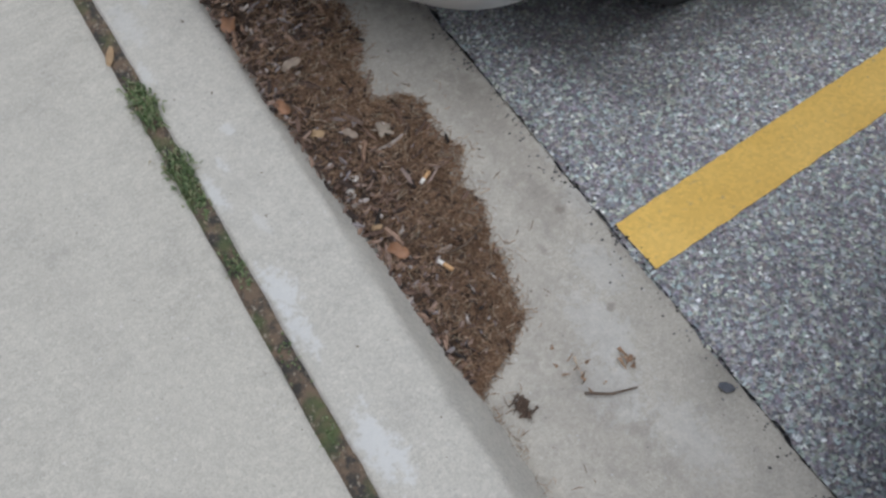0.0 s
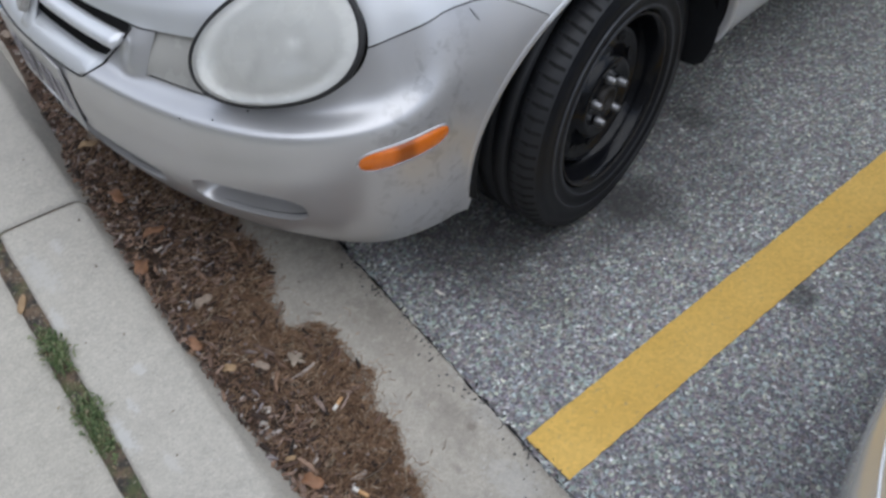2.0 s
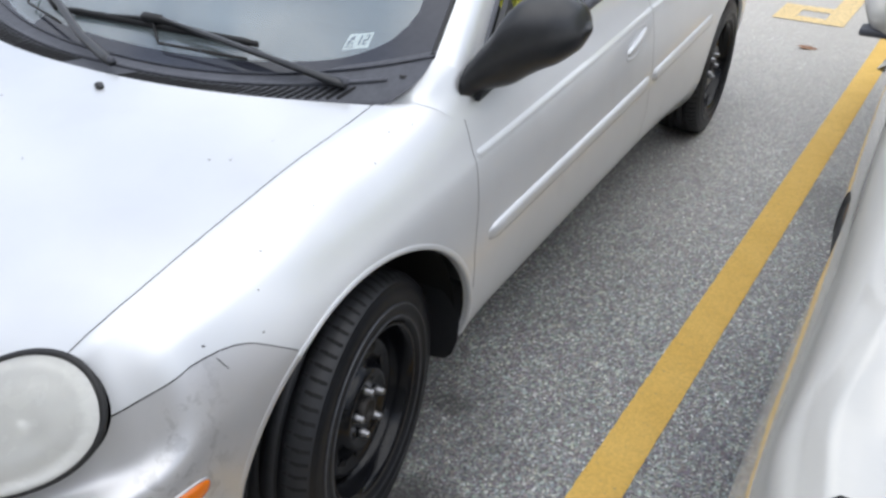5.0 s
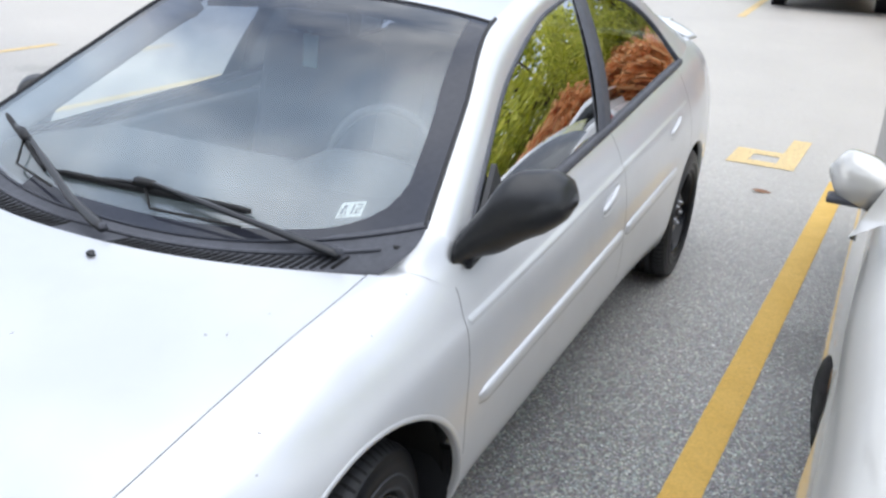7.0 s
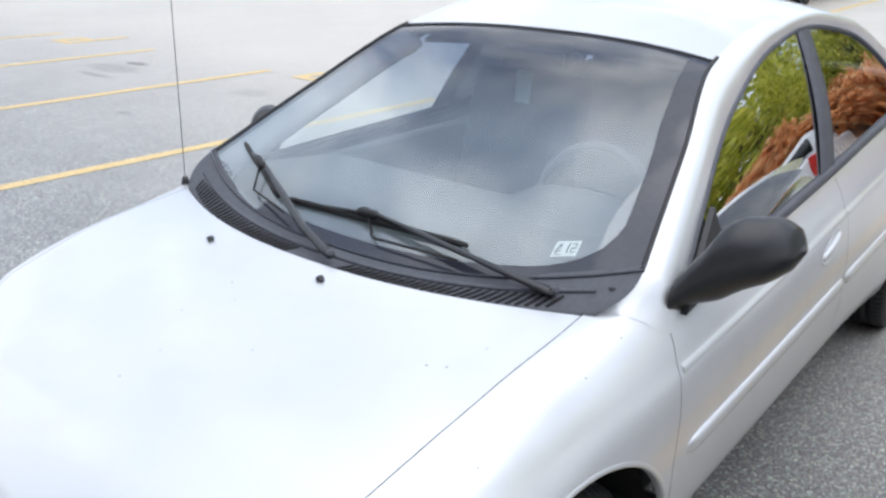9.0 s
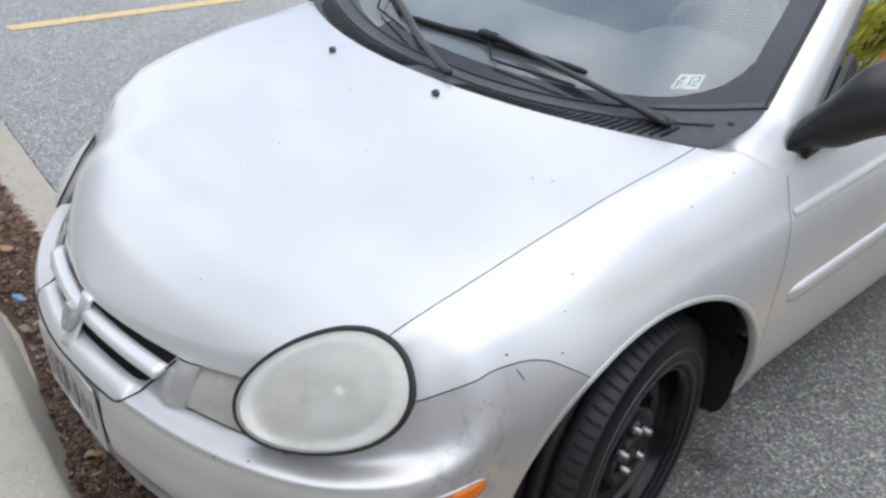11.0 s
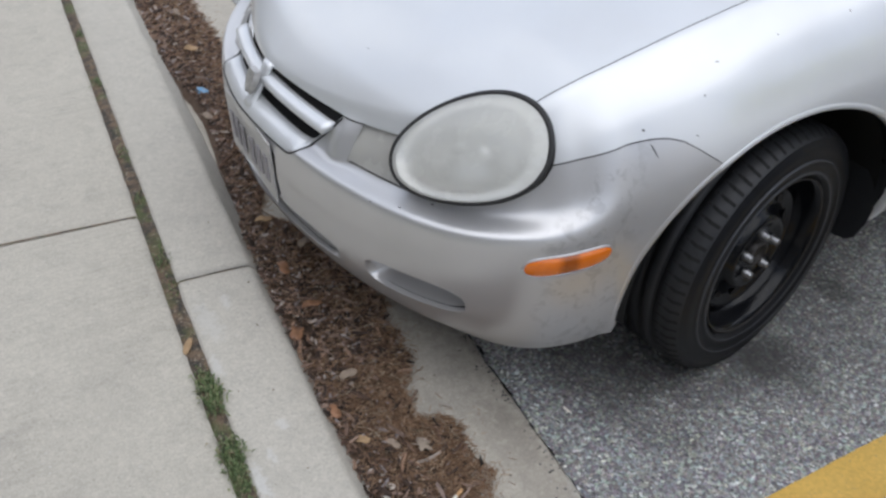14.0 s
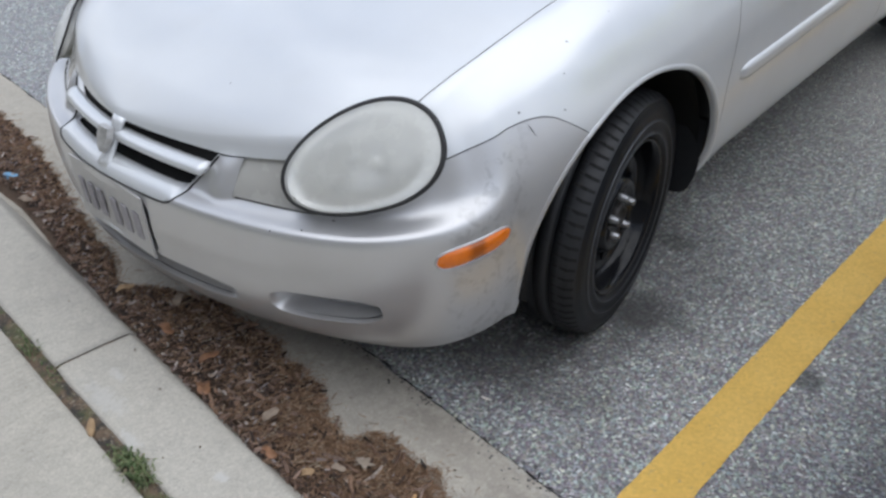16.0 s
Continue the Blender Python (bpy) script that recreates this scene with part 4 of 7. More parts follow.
# recesses in the bumper
def recess(name, x0, x1, z0, z1, power, slope, depth, material, parent, back=None, lift=0.012):
    cx, cz, hx, hz = (x0 + x1) / 2, (z0 + z1) / 2, (x1 - x0) / 2, (z1 - z0) / 2
    verts, n, rings = [], 56, ((1.0, 0.0005), (0.97, -0.004), (0.93, -0.016), (0.90, -depth), (0.0, -depth))
    for s, d in rings:
        for k in range(n):
            g = 2 * math.pi * k / n
            c, si = math.cos(g), math.sin(g)
            e = 2 / power
            x = cx + hx * s * math.copysign(abs(c) ** e, c)
            z = cz + hz * s * math.copysign(abs(si) ** e, si) + slope * (x - cx)
            p = on_skin(x, z)
            verts.append(p + Vector((0, -d, 0)))
    faces = []
    for r in range(len(rings) - 1):
        for k in range(n):
            faces.append((r * n + k, r * n + (k + 1) % n, (r + 1) * n + (k + 1) % n, (r + 1) * n + k))
    ob = link_mesh(name, verts[:4 * n], faces[:3 * n], material, parent)
    link_mesh("recess_back", [v + Vector((0, -lift, 0)) for v in verts[3 * n:]], [(k, (k + 1) % n, n + (k + 1) % n, n + k) for k in range(n)], back or DARK, ob, "shaded back of the recess")
    return ob


for sgn in (1, -1):
    x0, x1 = (0.458, 0.672) if sgn > 0 else (-0.672, -0.458)
    recess("lamp_recess", x0, x1, 0.296, 0.364, 3.2, 0.03 * sgn, 0.062, BUMPER, front_bumper, BUMPER, 0.0)
recess("plate_recess", -0.168, 0.168, 0.340, 0.466, 12.0, 0.0, 0.022, BUMPER, front_bumper, BUMPER, 0.0)
recess("air_intake", -0.375, 0.375, 0.285, 0.338, 6.0, 0.0, 0.045, BUMPER, front_bumper, BUMPER, 0.0)

# grille: dark mouth, swept silver surround, one bar, upright and blank shield
def nose_y(x):
    return on_skin(abs(x), 0.46).y


# curved near-black sheet; paints the shade inside the nose
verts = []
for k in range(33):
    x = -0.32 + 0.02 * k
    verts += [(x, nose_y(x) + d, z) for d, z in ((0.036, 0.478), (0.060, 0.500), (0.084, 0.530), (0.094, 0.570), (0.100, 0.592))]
grille = link_mesh("grille", verts, grid_faces(33, 5), DARK, car, "near-black sheet painting in the dark of the grille mouth")


rim = [(-0.298 + 0.050 * k / 10, 0.580 - 0.066 * k / 10) for k in range(10)] + [(-0.248 + 0.043 * (1 - math.cos(math.pi / 2 * k / 5)), 0.514 - 0.0285 * math.sin(math.pi / 2 * k / 5)) for k in range(5)] + [(-0.205 + 0.41 * k / 30, 0.4855) for k in range(31)]
rim = rim + [(-x, z) for x, z in rim[14::-1]]
verts = []
SWEEP = ((0.0, 0.0, 1.0), (0.003, 0.001, 1.0), (0.010, 0.004, 1.0), (0.018, 0.011, 1.0), (0.026, 0.022, 1.0), (0.030, 0.038, 1.0), (0.027, 0.048, 1.0))
for k, (x, z) in enumerate(rim):
    xa, za = rim[max(k - 1, 0)]
    xb, zb = rim[min(k + 1, len(rim) - 1)]
    tx, tz = xb - xa, zb - za
    tl = math.hypot(tx, tz)
    ix, iz = -tz / tl, tx / tl
    p = on_skin(x, z)
    wide = 0.2 + 0.8 * max(0.0, iz) ** 2
    for inward, back, _ in SWEEP:
        verts.append((x + ix * inward * wide, p.y + back, z + iz * inward * wide))
link_mesh("grille_surround", verts, grid_faces(len(rim), len(SWEEP)), SILVER, grille, "silver grille surround")
tube("grille_joint", [on_skin(x, z, 0.0005) for x, z in rim], 0.0022, GASKET, grille, "thin black joint round the grille", sides=6)
xs = [-0.280 + 0.562 * k / 40 for k in range(41)]
SLAT = ((0.0, 0.0), (0.001, 0.006), (0.006, 0.0105), (0.016, 0.0135), (0.030, 0.0145), (0.044, 0.013), (0.048, 0.008), (0.046, 0.0), (0.030, -0.004), (0.012, -0.006), (0.003, -0.005))
verts = [(x, nose_y(x) + 0.046 + 0.72 * d, 0.551 + 0.9 * h + 0.10 * d) for x in xs for d, h in SLAT]
ns = len(SLAT)
faces = [(i * ns + k, (i + 1) * ns + k, (i + 1) * ns + (k + 1) % ns, i * ns + (k + 1) % ns) for i in range(40) for k in range(ns)] + [tuple(range(ns)), tuple(40 * ns + k for k in range(ns))[::-1]]
link_mesh("grille_bar", verts, [f[::-1] for f in faces], SILVER, grille, "silver-painted grille bar")
tube("grille_post", [(0, -0.850 + 0.056 * k / 8, 0.494 + 0.094 * k / 8) for k in range(9)], [0.030, 0.025, 0.021, 0.019, 0.018, 0.018, 0.019, 0.021, 0.023], SILVER, grille, "silver grille upright", flat=0.42, up=Vector((0, -1, 0.3)))
bm = bmesh.new()
prof = [(-0.024, 0.026), (0.024, 0.026), (0.027, 0.004), (0.016, -0.020), (0.0, -0.032), (-0.016, -0.020), (-0.027, 0.004)]
low = [bm.verts.new((x, 0.006, z)) for x, z in prof]
high = [bm.verts.new((x * 0.84, -0.008, z * 0.84)) for x, z in prof]
bm.faces.new(high[::-1])
bm.faces.new(low)
for k in range(7):
    bm.faces.new((low[k], low[(k + 1) % 7], high[(k + 1) % 7], high[k]))
bm.transform(pose(0, -0.838, 0.555, -24) @ Matrix.Diagonal((0.86, 1.0, 1.05, 1)))
badge = part("grille_badge", bm, HUB, grille, "worn grey metal shield badge", smooth=False)

# front turn lamps between grille and headlamps, set back behind the bumper's shelf
for sgn in (1, -1):
    n, verts = 26, []
    for k in range(n + 1):
        ax = 0.345 + 0.20 * k / n
        z0, z1 = 0.508, hood_lip(np.array([ax]))[0] + 0.004
        for j in range(11):
            z = z0 + (z1 - z0) * j / 10
            p = on_skin(ax, min(z, 0.595))
            ends = max(0.0, 1 - (ax - 0.345) / 0.03) ** 2
            verts.append((sgn * ax, p.y + 0.010 + 0.004 * ends - 0.012 * math.sin(math.pi * min(1, 0.15 + j / 11)), z))
    lamp = link_mesh("turn_lamp", verts, grid_faces(n + 1, 11, sgn > 0), MILKY, car, "hazed grey plastic turn lamp")
    tube("lamp_seal", [(sgn * (0.357 + 0.17 * k / 16), on_skin(0.357 + 0.17 * k / 16, 0.516).y + 0.003, 0.5155) for k in range(17)], 0.0022, GASKET, lamp)

# headlamps
for sgn in (1, -1):
    # the far one is seen only along its upper edge and sits deeper
    fl = Matrix.Diagonal((sgn, 1, 1, 1)) if sgn > 0 else Matrix.Diagonal((-1, 1, 1, 1)) @ Matrix.Translation(HL_C * 0.28 - HL_V * 0.042) @ Matrix.Scale(0.72, 4)
    n, rings = 72, 14
    verts = [fl @ lamp_point(0, 0.0, 0.040)]
    for r in range(1, rings + 1):
        s = r / rings
        for k in range(n):
            g = 2 * math.pi * k / n
            verts.append(fl @ lamp_point(g, s * (0.985 if sgn > 0 else 1.04), 0.008 + 0.030 * (1 - s ** 2.4)))
    faces = [(0, 1 + k, 1 + (k + 1) % n) for k in range(n)]
    for r in range(rings - 1):
        for k in range(n):
            a, b = 1 + r * n + k, 1 + r * n + (k + 1) % n
            faces.append((a, a + n, b + n, b))
    lamp = link_mesh("headlamp", verts, faces if sgn > 0 else [f[::-1] for f in faces], LENS, car, "hazed yellowed oval headlamp lens")
    seal_r = [(0.0068 if sgn > 0 else 0.003) - 0.0022 * max(0.0, -math.sin(2 * math.pi * k / 72 + 0.2)) for k in range(72)]
    tube("headlamp_seal", [fl @ lamp_point(2 * math.pi * k / 72, 1.0, 0.003) for k in range(72)], seal_r, GASKET, lamp, "black rubber seal", closed=True)
    bowl = ((0.0, -0.062), (0.15, -0.061), (0.3, -0.057), (0.45, -0.052), (0.60, -0.044), (0.72, -0.032), (0.80, -0.018), (0.84, -0.009), (0.88, -0.006), (0.93, -0.003), (1.0, 0.0))
    verts = [fl @ lamp_point(0, 0.0, bowl[0][1])]
    for s, d in bowl[1:]:
        for k in range(48):
            verts.append(fl @ (lamp_point(2 * math.pi * k / 48, s, d) - HL_U * 0.018 * (1 - s ** 4)))
    faces = [(0, 1 + k, 1 + (k + 1) % 48) for k in range(48)]
    for r in range(len(bowl) - 2):
        for k in range(48):
            a, b = 1 + r * 48 + k, 1 + r * 48 + (k + 1) % 48
            faces.append((a, a + 48, b + 48, b))
    link_mesh("reflector", verts, faces[:48 + 5 * 48], REFLECT, lamp, "dull reflector bowl")
    link_mesh("lamp_bezel", verts, faces[48 + 5 * 48:], RIM_B, lamp, "bright inner rim of the headlamp")
    tube("bulb_shield", [fl @ (HL_C + HL_U * 0.02 + HL_N * d) for d in (-0.06, -0.03, -0.015, -0.012)], [0.016, 0.016, 0.014, 0.005], REFLECT, lamp, sides=16)

# amber side markers, moulded into the bumper corner
for sgn in (1, -1):
    a, b = Vector((0.751, -0.618, 0.452)), Vector((0.795, -0.450, 0.468))
    n, verts = 30, []
    for k in range(n + 1):
        c = a.lerp(b, k / n)
        e = abs(2 * k / n - 1)
        h = 0.0215 * (1 - e ** 5) ** 0.5 * (1.0 - 0.06 * k / n)
        for j in range(9):
            z = c.z + h * (j / 4 - 1)
            o = Vector((c.x - 0.35, c.y + 0.13, z))
            p, nr, _, _ = skin.ray_cast(o, (c - Vector((o.x, o.y, c.z))).normalized())
            p = p if p is not None else c
            nr = nr if nr is not None else Vector((1, 0, 0))
            q = p + (nr if nr.dot(p - o) > 0 else -nr) * (0.001 + 0.007 * (1 - (j / 4 - 1) ** 2) ** 0.5 * (1 - e ** 6))
            verts.append((q.x * sgn, q.y, q.z))
    mk = link_mesh("side_marker", verts, grid_faces(n + 1, 9, sgn > 0), AMBER, car, "amber side marker lens")
    rim = [Vector(verts[k * 9]) for k in range(n + 1)] + [Vector(verts[k * 9 + 8]) for k in range(n, -1, -1)]
    tube("marker_rim", rim, 0.0022, BUMPER, mk, closed=True, sides=6)

# number plate with unreadable marks
plate = box_part("number_plate", (0.305, 0.004, 0.152), pose(0.004, -0.864, 0.404, 3, 0, 0), PLATE, car, 0.0012, "white number plate")
for k in range(6):
    box_part("mark", (0.024, 0.003, 0.066), pose(0.004 - 0.115 + 0.043 * k + (0.015 if k > 2 else 0), -0.8660, 0.400, 3, 0, 0), INK, plate, 0.0005)
box_part("mark", (0.12, 0.003, 0.013), pose(0.004, -0.8628, 0.460, 3, 0, 0), INK, plate, 0.0005)

# wheel arch lips and liners
for k, (cy, cz, r) in enumerate(ARCHES):
    for sgn in (1, -1):
        verts, n = [], 64
        for i in range(n + 1):
            g = radians(-7) + radians(198) * i / n
            ring = []
            for s, inn in ((1.034, 0.0008), (1.028, -0.0006), (1.018, -0.0014), (1.004, -0.0016), (0.996, 0.0002), (0.990, 0.007), (0.988, 0.018)):
                kz = 1.0 / (1.06 if math.sin(g) > 0 else 1.0)
                y, z = cy + r * s * math.cos(g), cz + r * s * math.sin(g) * kz
                s2 = max(s, 1.004)
                p = on_side(cy + r * s2 * math.cos(g), max(cz + r * s2 * math.sin(g) * kz, 0.235), 0, sgn)
                ring.append((p.x - sgn * inn, y, z))
            verts += ring
        cut = 43 if k == 0 else n
        link_mesh("arch_lip", verts[:7 * (cut + 1)], grid_faces(cut + 1, 7, sgn > 0), SILVER, car)
        if cut < n:
            link_mesh("bumper_lip", verts[7 * cut:], grid_faces(n + 1 - cut, 7, sgn > 0), BUMPER, car)
        verts = []
        for i in range(41):
            g = radians(-6) + radians(194) * i / 40
            for x, s in ((0.835, 1.0), (0.80, 1.02), (0.66, 1.02), (0.45, 1.0), (0.45, 0.5)):
                verts.append((sgn * x * (0.975 if x > 0.7 else 1), cy + r * s * math.cos(g), cz + r * s * math.sin(g) * 0.96))
        link_mesh("wheel_liner", verts, grid_faces(41, 5, sgn > 0), DARK, car, "black wheel arch liner")
    if k == 0:
        for sgn in (1, -1):
            shape = [(0.828, 0.42), (0.830, 0.32), (0.826, 0.26), (0.814, 0.220), (0.795, 0.202), (0.76, 0.196), (0.70, 0.198), (0.66, 0.21), (0.65, 0.42)]
            verts = [(sgn * x, 0.345 - 0.10 * max(0.40 - z, 0.0) ** 1.2 + d, z) for d in (0.0, 0.016) for x, z in shape]
            n = len(shape)
            faces = [tuple(range(n)), tuple(range(2 * n - 1, n - 1, -1))] + [(k, (k + 1) % n, n + (k + 1) % n, n + k) for k in range(n)]
            link_mesh("mud_flap", verts, faces, PLASTIC, car, "black splash guard with rounded foot", smooth=False)

# side mouldings, handles, sills
for sgn in (1, -1):
    for y0, y1 in ((0.40, 1.535), (1.565, 2.30)):
        n, verts = 50, []
        for k in range(n + 1):
            y = y0 + (y1 - y0) * k / n
            z = 0.538 + 0.032 * (y - 0.4)
            e = min(1.0, min(k, n - k) / 1.6) ** 0.5
            for dz, o in ((-0.022, 0.0), (-0.020, 0.006), (-0.010, 0.010), (0.010, 0.011), (0.019, 0.007), (0.022, 0.0)):
                p = on_side(y, z, 0, sgn)
                verts.append((p.x + sgn * (o * e), y, z + dz * (0.55 + 0.45 * e)))
        link_mesh("side_moulding", verts, grid_faces(n + 1, 6, sgn < 0), SILVER, car, "silver rubbing strip")
    for y0, y1 in ((0.372, 1.545), (1.555, 2.50)):
        n, verts = 60, []
        for k in range(n + 1):
            y = y0 + (y1 - y0) * k / n
            z = 0.745 + 0.044 * (y - 0.35)
            for dz, o in ((0.0075, 0.0002), (0.0035, 0.0018), (0.0, 0.0036), (-0.004, 0.0036), (-0.012, 0.0002)):
                p = on_side(y, z + dz, 0, sgn)
                verts.append((p.x + sgn * o, y, z + dz))
        link_mesh("body_crease", verts, grid_faces(n + 1, 5, sgn > 0), SILVER, car, "pressed crease along the doors")
    for yc, zc in ((1.385, 0.735), (2.28, 0.785)):
        n, verts = 32, []
        hd = [(1.0, 0.0012), (0.96, 0.0025), (0.86, 0.0018), (0.7, -0.002), (0.3, -0.006), (0.0, -0.007)]
        for s, o in hd:
            for k in range(n):
                g = 2 * math.pi * k / n
                p = on_side(yc + 0.105 * s * math.cos(g), zc + 0.036 * s * math.sin(g) + 0.02 * s * math.cos(g), 0, sgn)
                verts.append((p.x + sgn * o, p.y, p.z))
        faces = [(r * n + k, r * n + (k + 1) % n, (r + 1) * n + (k + 1) % n, (r + 1) * n + k) for r in range(len(hd) - 1) for k in range(n)]
        cup = link_mesh("door_handle", verts, faces, SILVER, car, "silver pull handle in an oval cup")
        tube("handle_grip", [on_side(yc - 0.085 + 0.17 * k / 10, zc - 0.016 + 0.034 * k / 10, -0.002 + 0.006 * math.sin(math.pi * k / 10), sgn) for k in range(11)], 0.0075, SILVER, cup, flat=1.3)

# ---- cabin ----
R0 = spline((0, 1, 2, 3, 4, 5, 6, 7), [(0.737, 0.350, 0.944), (0.650, 0.70, 1.122), (0.560, 1.04, 1.285), (0.540, 1.40, 1.352), (0.538, 1.75, 1.365), (0.550, 2.22, 1.315), (0.605, 2.60, 1.180), (0.68, 2.98, 1.03)], np.linspace(0, 7, 113))
R1 = spline((0, 1, 2, 3, 4, 5, 6, 7), [(0.800, 0.420, 0.866), (0.722, 0.68, 1.005), (0.640, 1.00, 1.165), (0.590, 1.38, 1.285), (0.575, 1.72, 1.318), (0.598, 2.20, 1.255), (0.665, 2.50, 1.115), (0.752, 2.60, 0.985)], np.linspace(0, 7, 113))
CEN = spline((0, 1, 2, 3, 4, 5, 6, 7), [(0, 0.168, 0.866), (0, 0.63, 1.105), (0, 1.10, 1.313), (0, 1.42, 1.392), (0, 1.80, 1.408), (0, 2.33, 1.352), (0, 2.68, 1.20), (0, 3.05, 1.03)], np.linspace(0, 7, 113))


def canopy():
    us = np.linspace(-1, 1, 49)
    rows = []
    for i in range(len(R0)):
        w = np.abs(us) ** 2.4
        bow = 0.012 * (1 - us ** 2)
        rows.append(np.stack([us * R0[i, 0], CEN[i, 1] + (R0[i, 1] - CEN[i, 1]) * w, CEN[i, 2] + (R0[i, 2] - CEN[i, 2]) * w, np.full(49, i / 16.0), us], 1))
    g = np.array(rows)
    return g.reshape(-1, 5), tris(grid_faces(len(R0), 49))[:, ::-1]


top = canopy()
screen = clip(top, lambda V: V[:, 3] - 1.985)
pane = panel("windscreen", screen, WINDSCREEN, car, "laminated windscreen with a bluish tint band")
pane.visible_shadow = False
panel("roof", clipped(top, lambda V: 2.0 - V[:, 3], lambda V: V[:, 3] - 5.03), SILVER, car, "pale silver roof")
back = panel("rear_window", clip(top, lambda V: 5.03 - V[:, 3]), REARGLASS, car, "dark rear window")
# printed black border inside the windscreen, with rounded lower corners
def corner(V):
    a = np.clip((np.abs(V[:, 4]) - 0.70) / 0.21, 0, 1)
    return 0.085 + 0.25 * (1 - np.sqrt(1 - a * a)) - V[:, 3]


border = clip(screen, lambda V: -np.maximum(np.maximum(np.where(V[:, 4] > 0, V[:, 4] - np.interp(V[:, 3], (0.3, 0.8, 1.2, 2.0), (0.912, 0.905, 0.882, 0.882)), -V[:, 4] - 0.982), np.where(V[:, 4] > -0.5, corner(V), -1)), V[:, 3] - 1.95))
panel("screen_border", sunk(border, -0.0012), BORDER, car, "dark printed border of the windscreen")
for sgn in (1, -1):
    verts = []
    for i in range(0, 33):
        p = R0[i]
        for d, dz in ((0.012, -0.012), (0.055, -0.030), (0.075, -0.060), (0.050, -0.085)):
            verts.append((sgn * (p[0] - d), p[1] + 0.25 * d, p[2] + dz))
    link_mesh("pillar_trim", verts, grid_faces(33, 4, sgn < 0), TRIM, car, "pale grey trim inside the screen pillar")
# cowl: a sheet from the bonnet's rear edge up to the foot of the glass
verts = []
COWL_W = []
for u in np.linspace(-1, 1, 81):
    x0 = u * 0.692
    y0 = float(hood_rear(np.array([abs(x0)]))[0]) + 0.003
    p0 = skin.ray_cast(Vector((x0, y0, 2.5)), Vector((0, 0, -1)))[0] - Vector((0, 0, 0.003))
    w = abs(u) ** 2.4
    p1 = Vector((u * R0[0, 0], CEN[0, 1] + (R0[0, 1] - CEN[0, 1]) * w, CEN[0, 2] + (R0[0, 2] - CEN[0, 2]) * w + 0.002))
    row = [p0 + Vector((0, 0, -0.012))] + [p0.lerp(p1, s) + Vector((0, 0, -0.006 * math.sin(math.pi * s))) for s in np.linspace(0, 1, 9)] + [p1 + (p1 - p0).normalized() * 0.02 + Vector((0, 0, 0.003))]
    for k, q in enumerate(row):
        e = max(0.0, abs(u) - 0.8) / 0.2
        b = math.sin(math.pi * min(1.0, max(0.0, (k - 0.5) / 9))) * e ** 2
        q.x += math.copysign(0.026 * b, u)
        q.z += 0.010 * b
    COWL_W.append(row)
    verts += row
cowl_panel = link_mesh("cowl_panel", verts, grid_faces(81, 11), COWL, car, "faded dark grey plastic cowl")
tube("cowl_ridge", [r[6] + Vector((0, 0, 0.002)) for r in COWL_W[3:-3]], 0.006, COWL, cowl_panel, "raised rib of the cowl", flat=0.7)
tube("cowl_edge", [r[9] + Vector((0, 0, 0.002)) for r in COWL_W], 0.0035, BORDER, cowl_panel, "black rubber lip under the windscreen")
# wing tops that run up into the screen pillars
for sgn in (1, -1):
    verts = []
    for j in range(13):
        s = j / 12
        e = R0[0] * (1 - s) + R1[0] * s
        bulge = 0.022 * math.sin(math.pi * s)
        e = Vector((e[0] + bulge * 0.8, e[1], e[2] + bulge * 0.5))
        fx, fy = 0.692 + 0.122 * s, 0.222 + 0.125 * s
        p, nr, _, _ = skin.ray_cast(Vector((fx, fy, 2.5)), Vector((0, 0, -1)))
        c = p + Vector((0, 0, 0.0015))
        for k in range(11):
            t = k / 10
            h = c.lerp(e, t)
            h.z -= 0.30 * (e.z - c.z) * math.sin(math.pi * t) * (1 - t) * (1 - 0.5 * s)
            verts.append((sgn * h.x, h.y, h.z))
    link_mesh("wing_top", verts, grid_faces(13, 11, sgn > 0), SILVER, car)
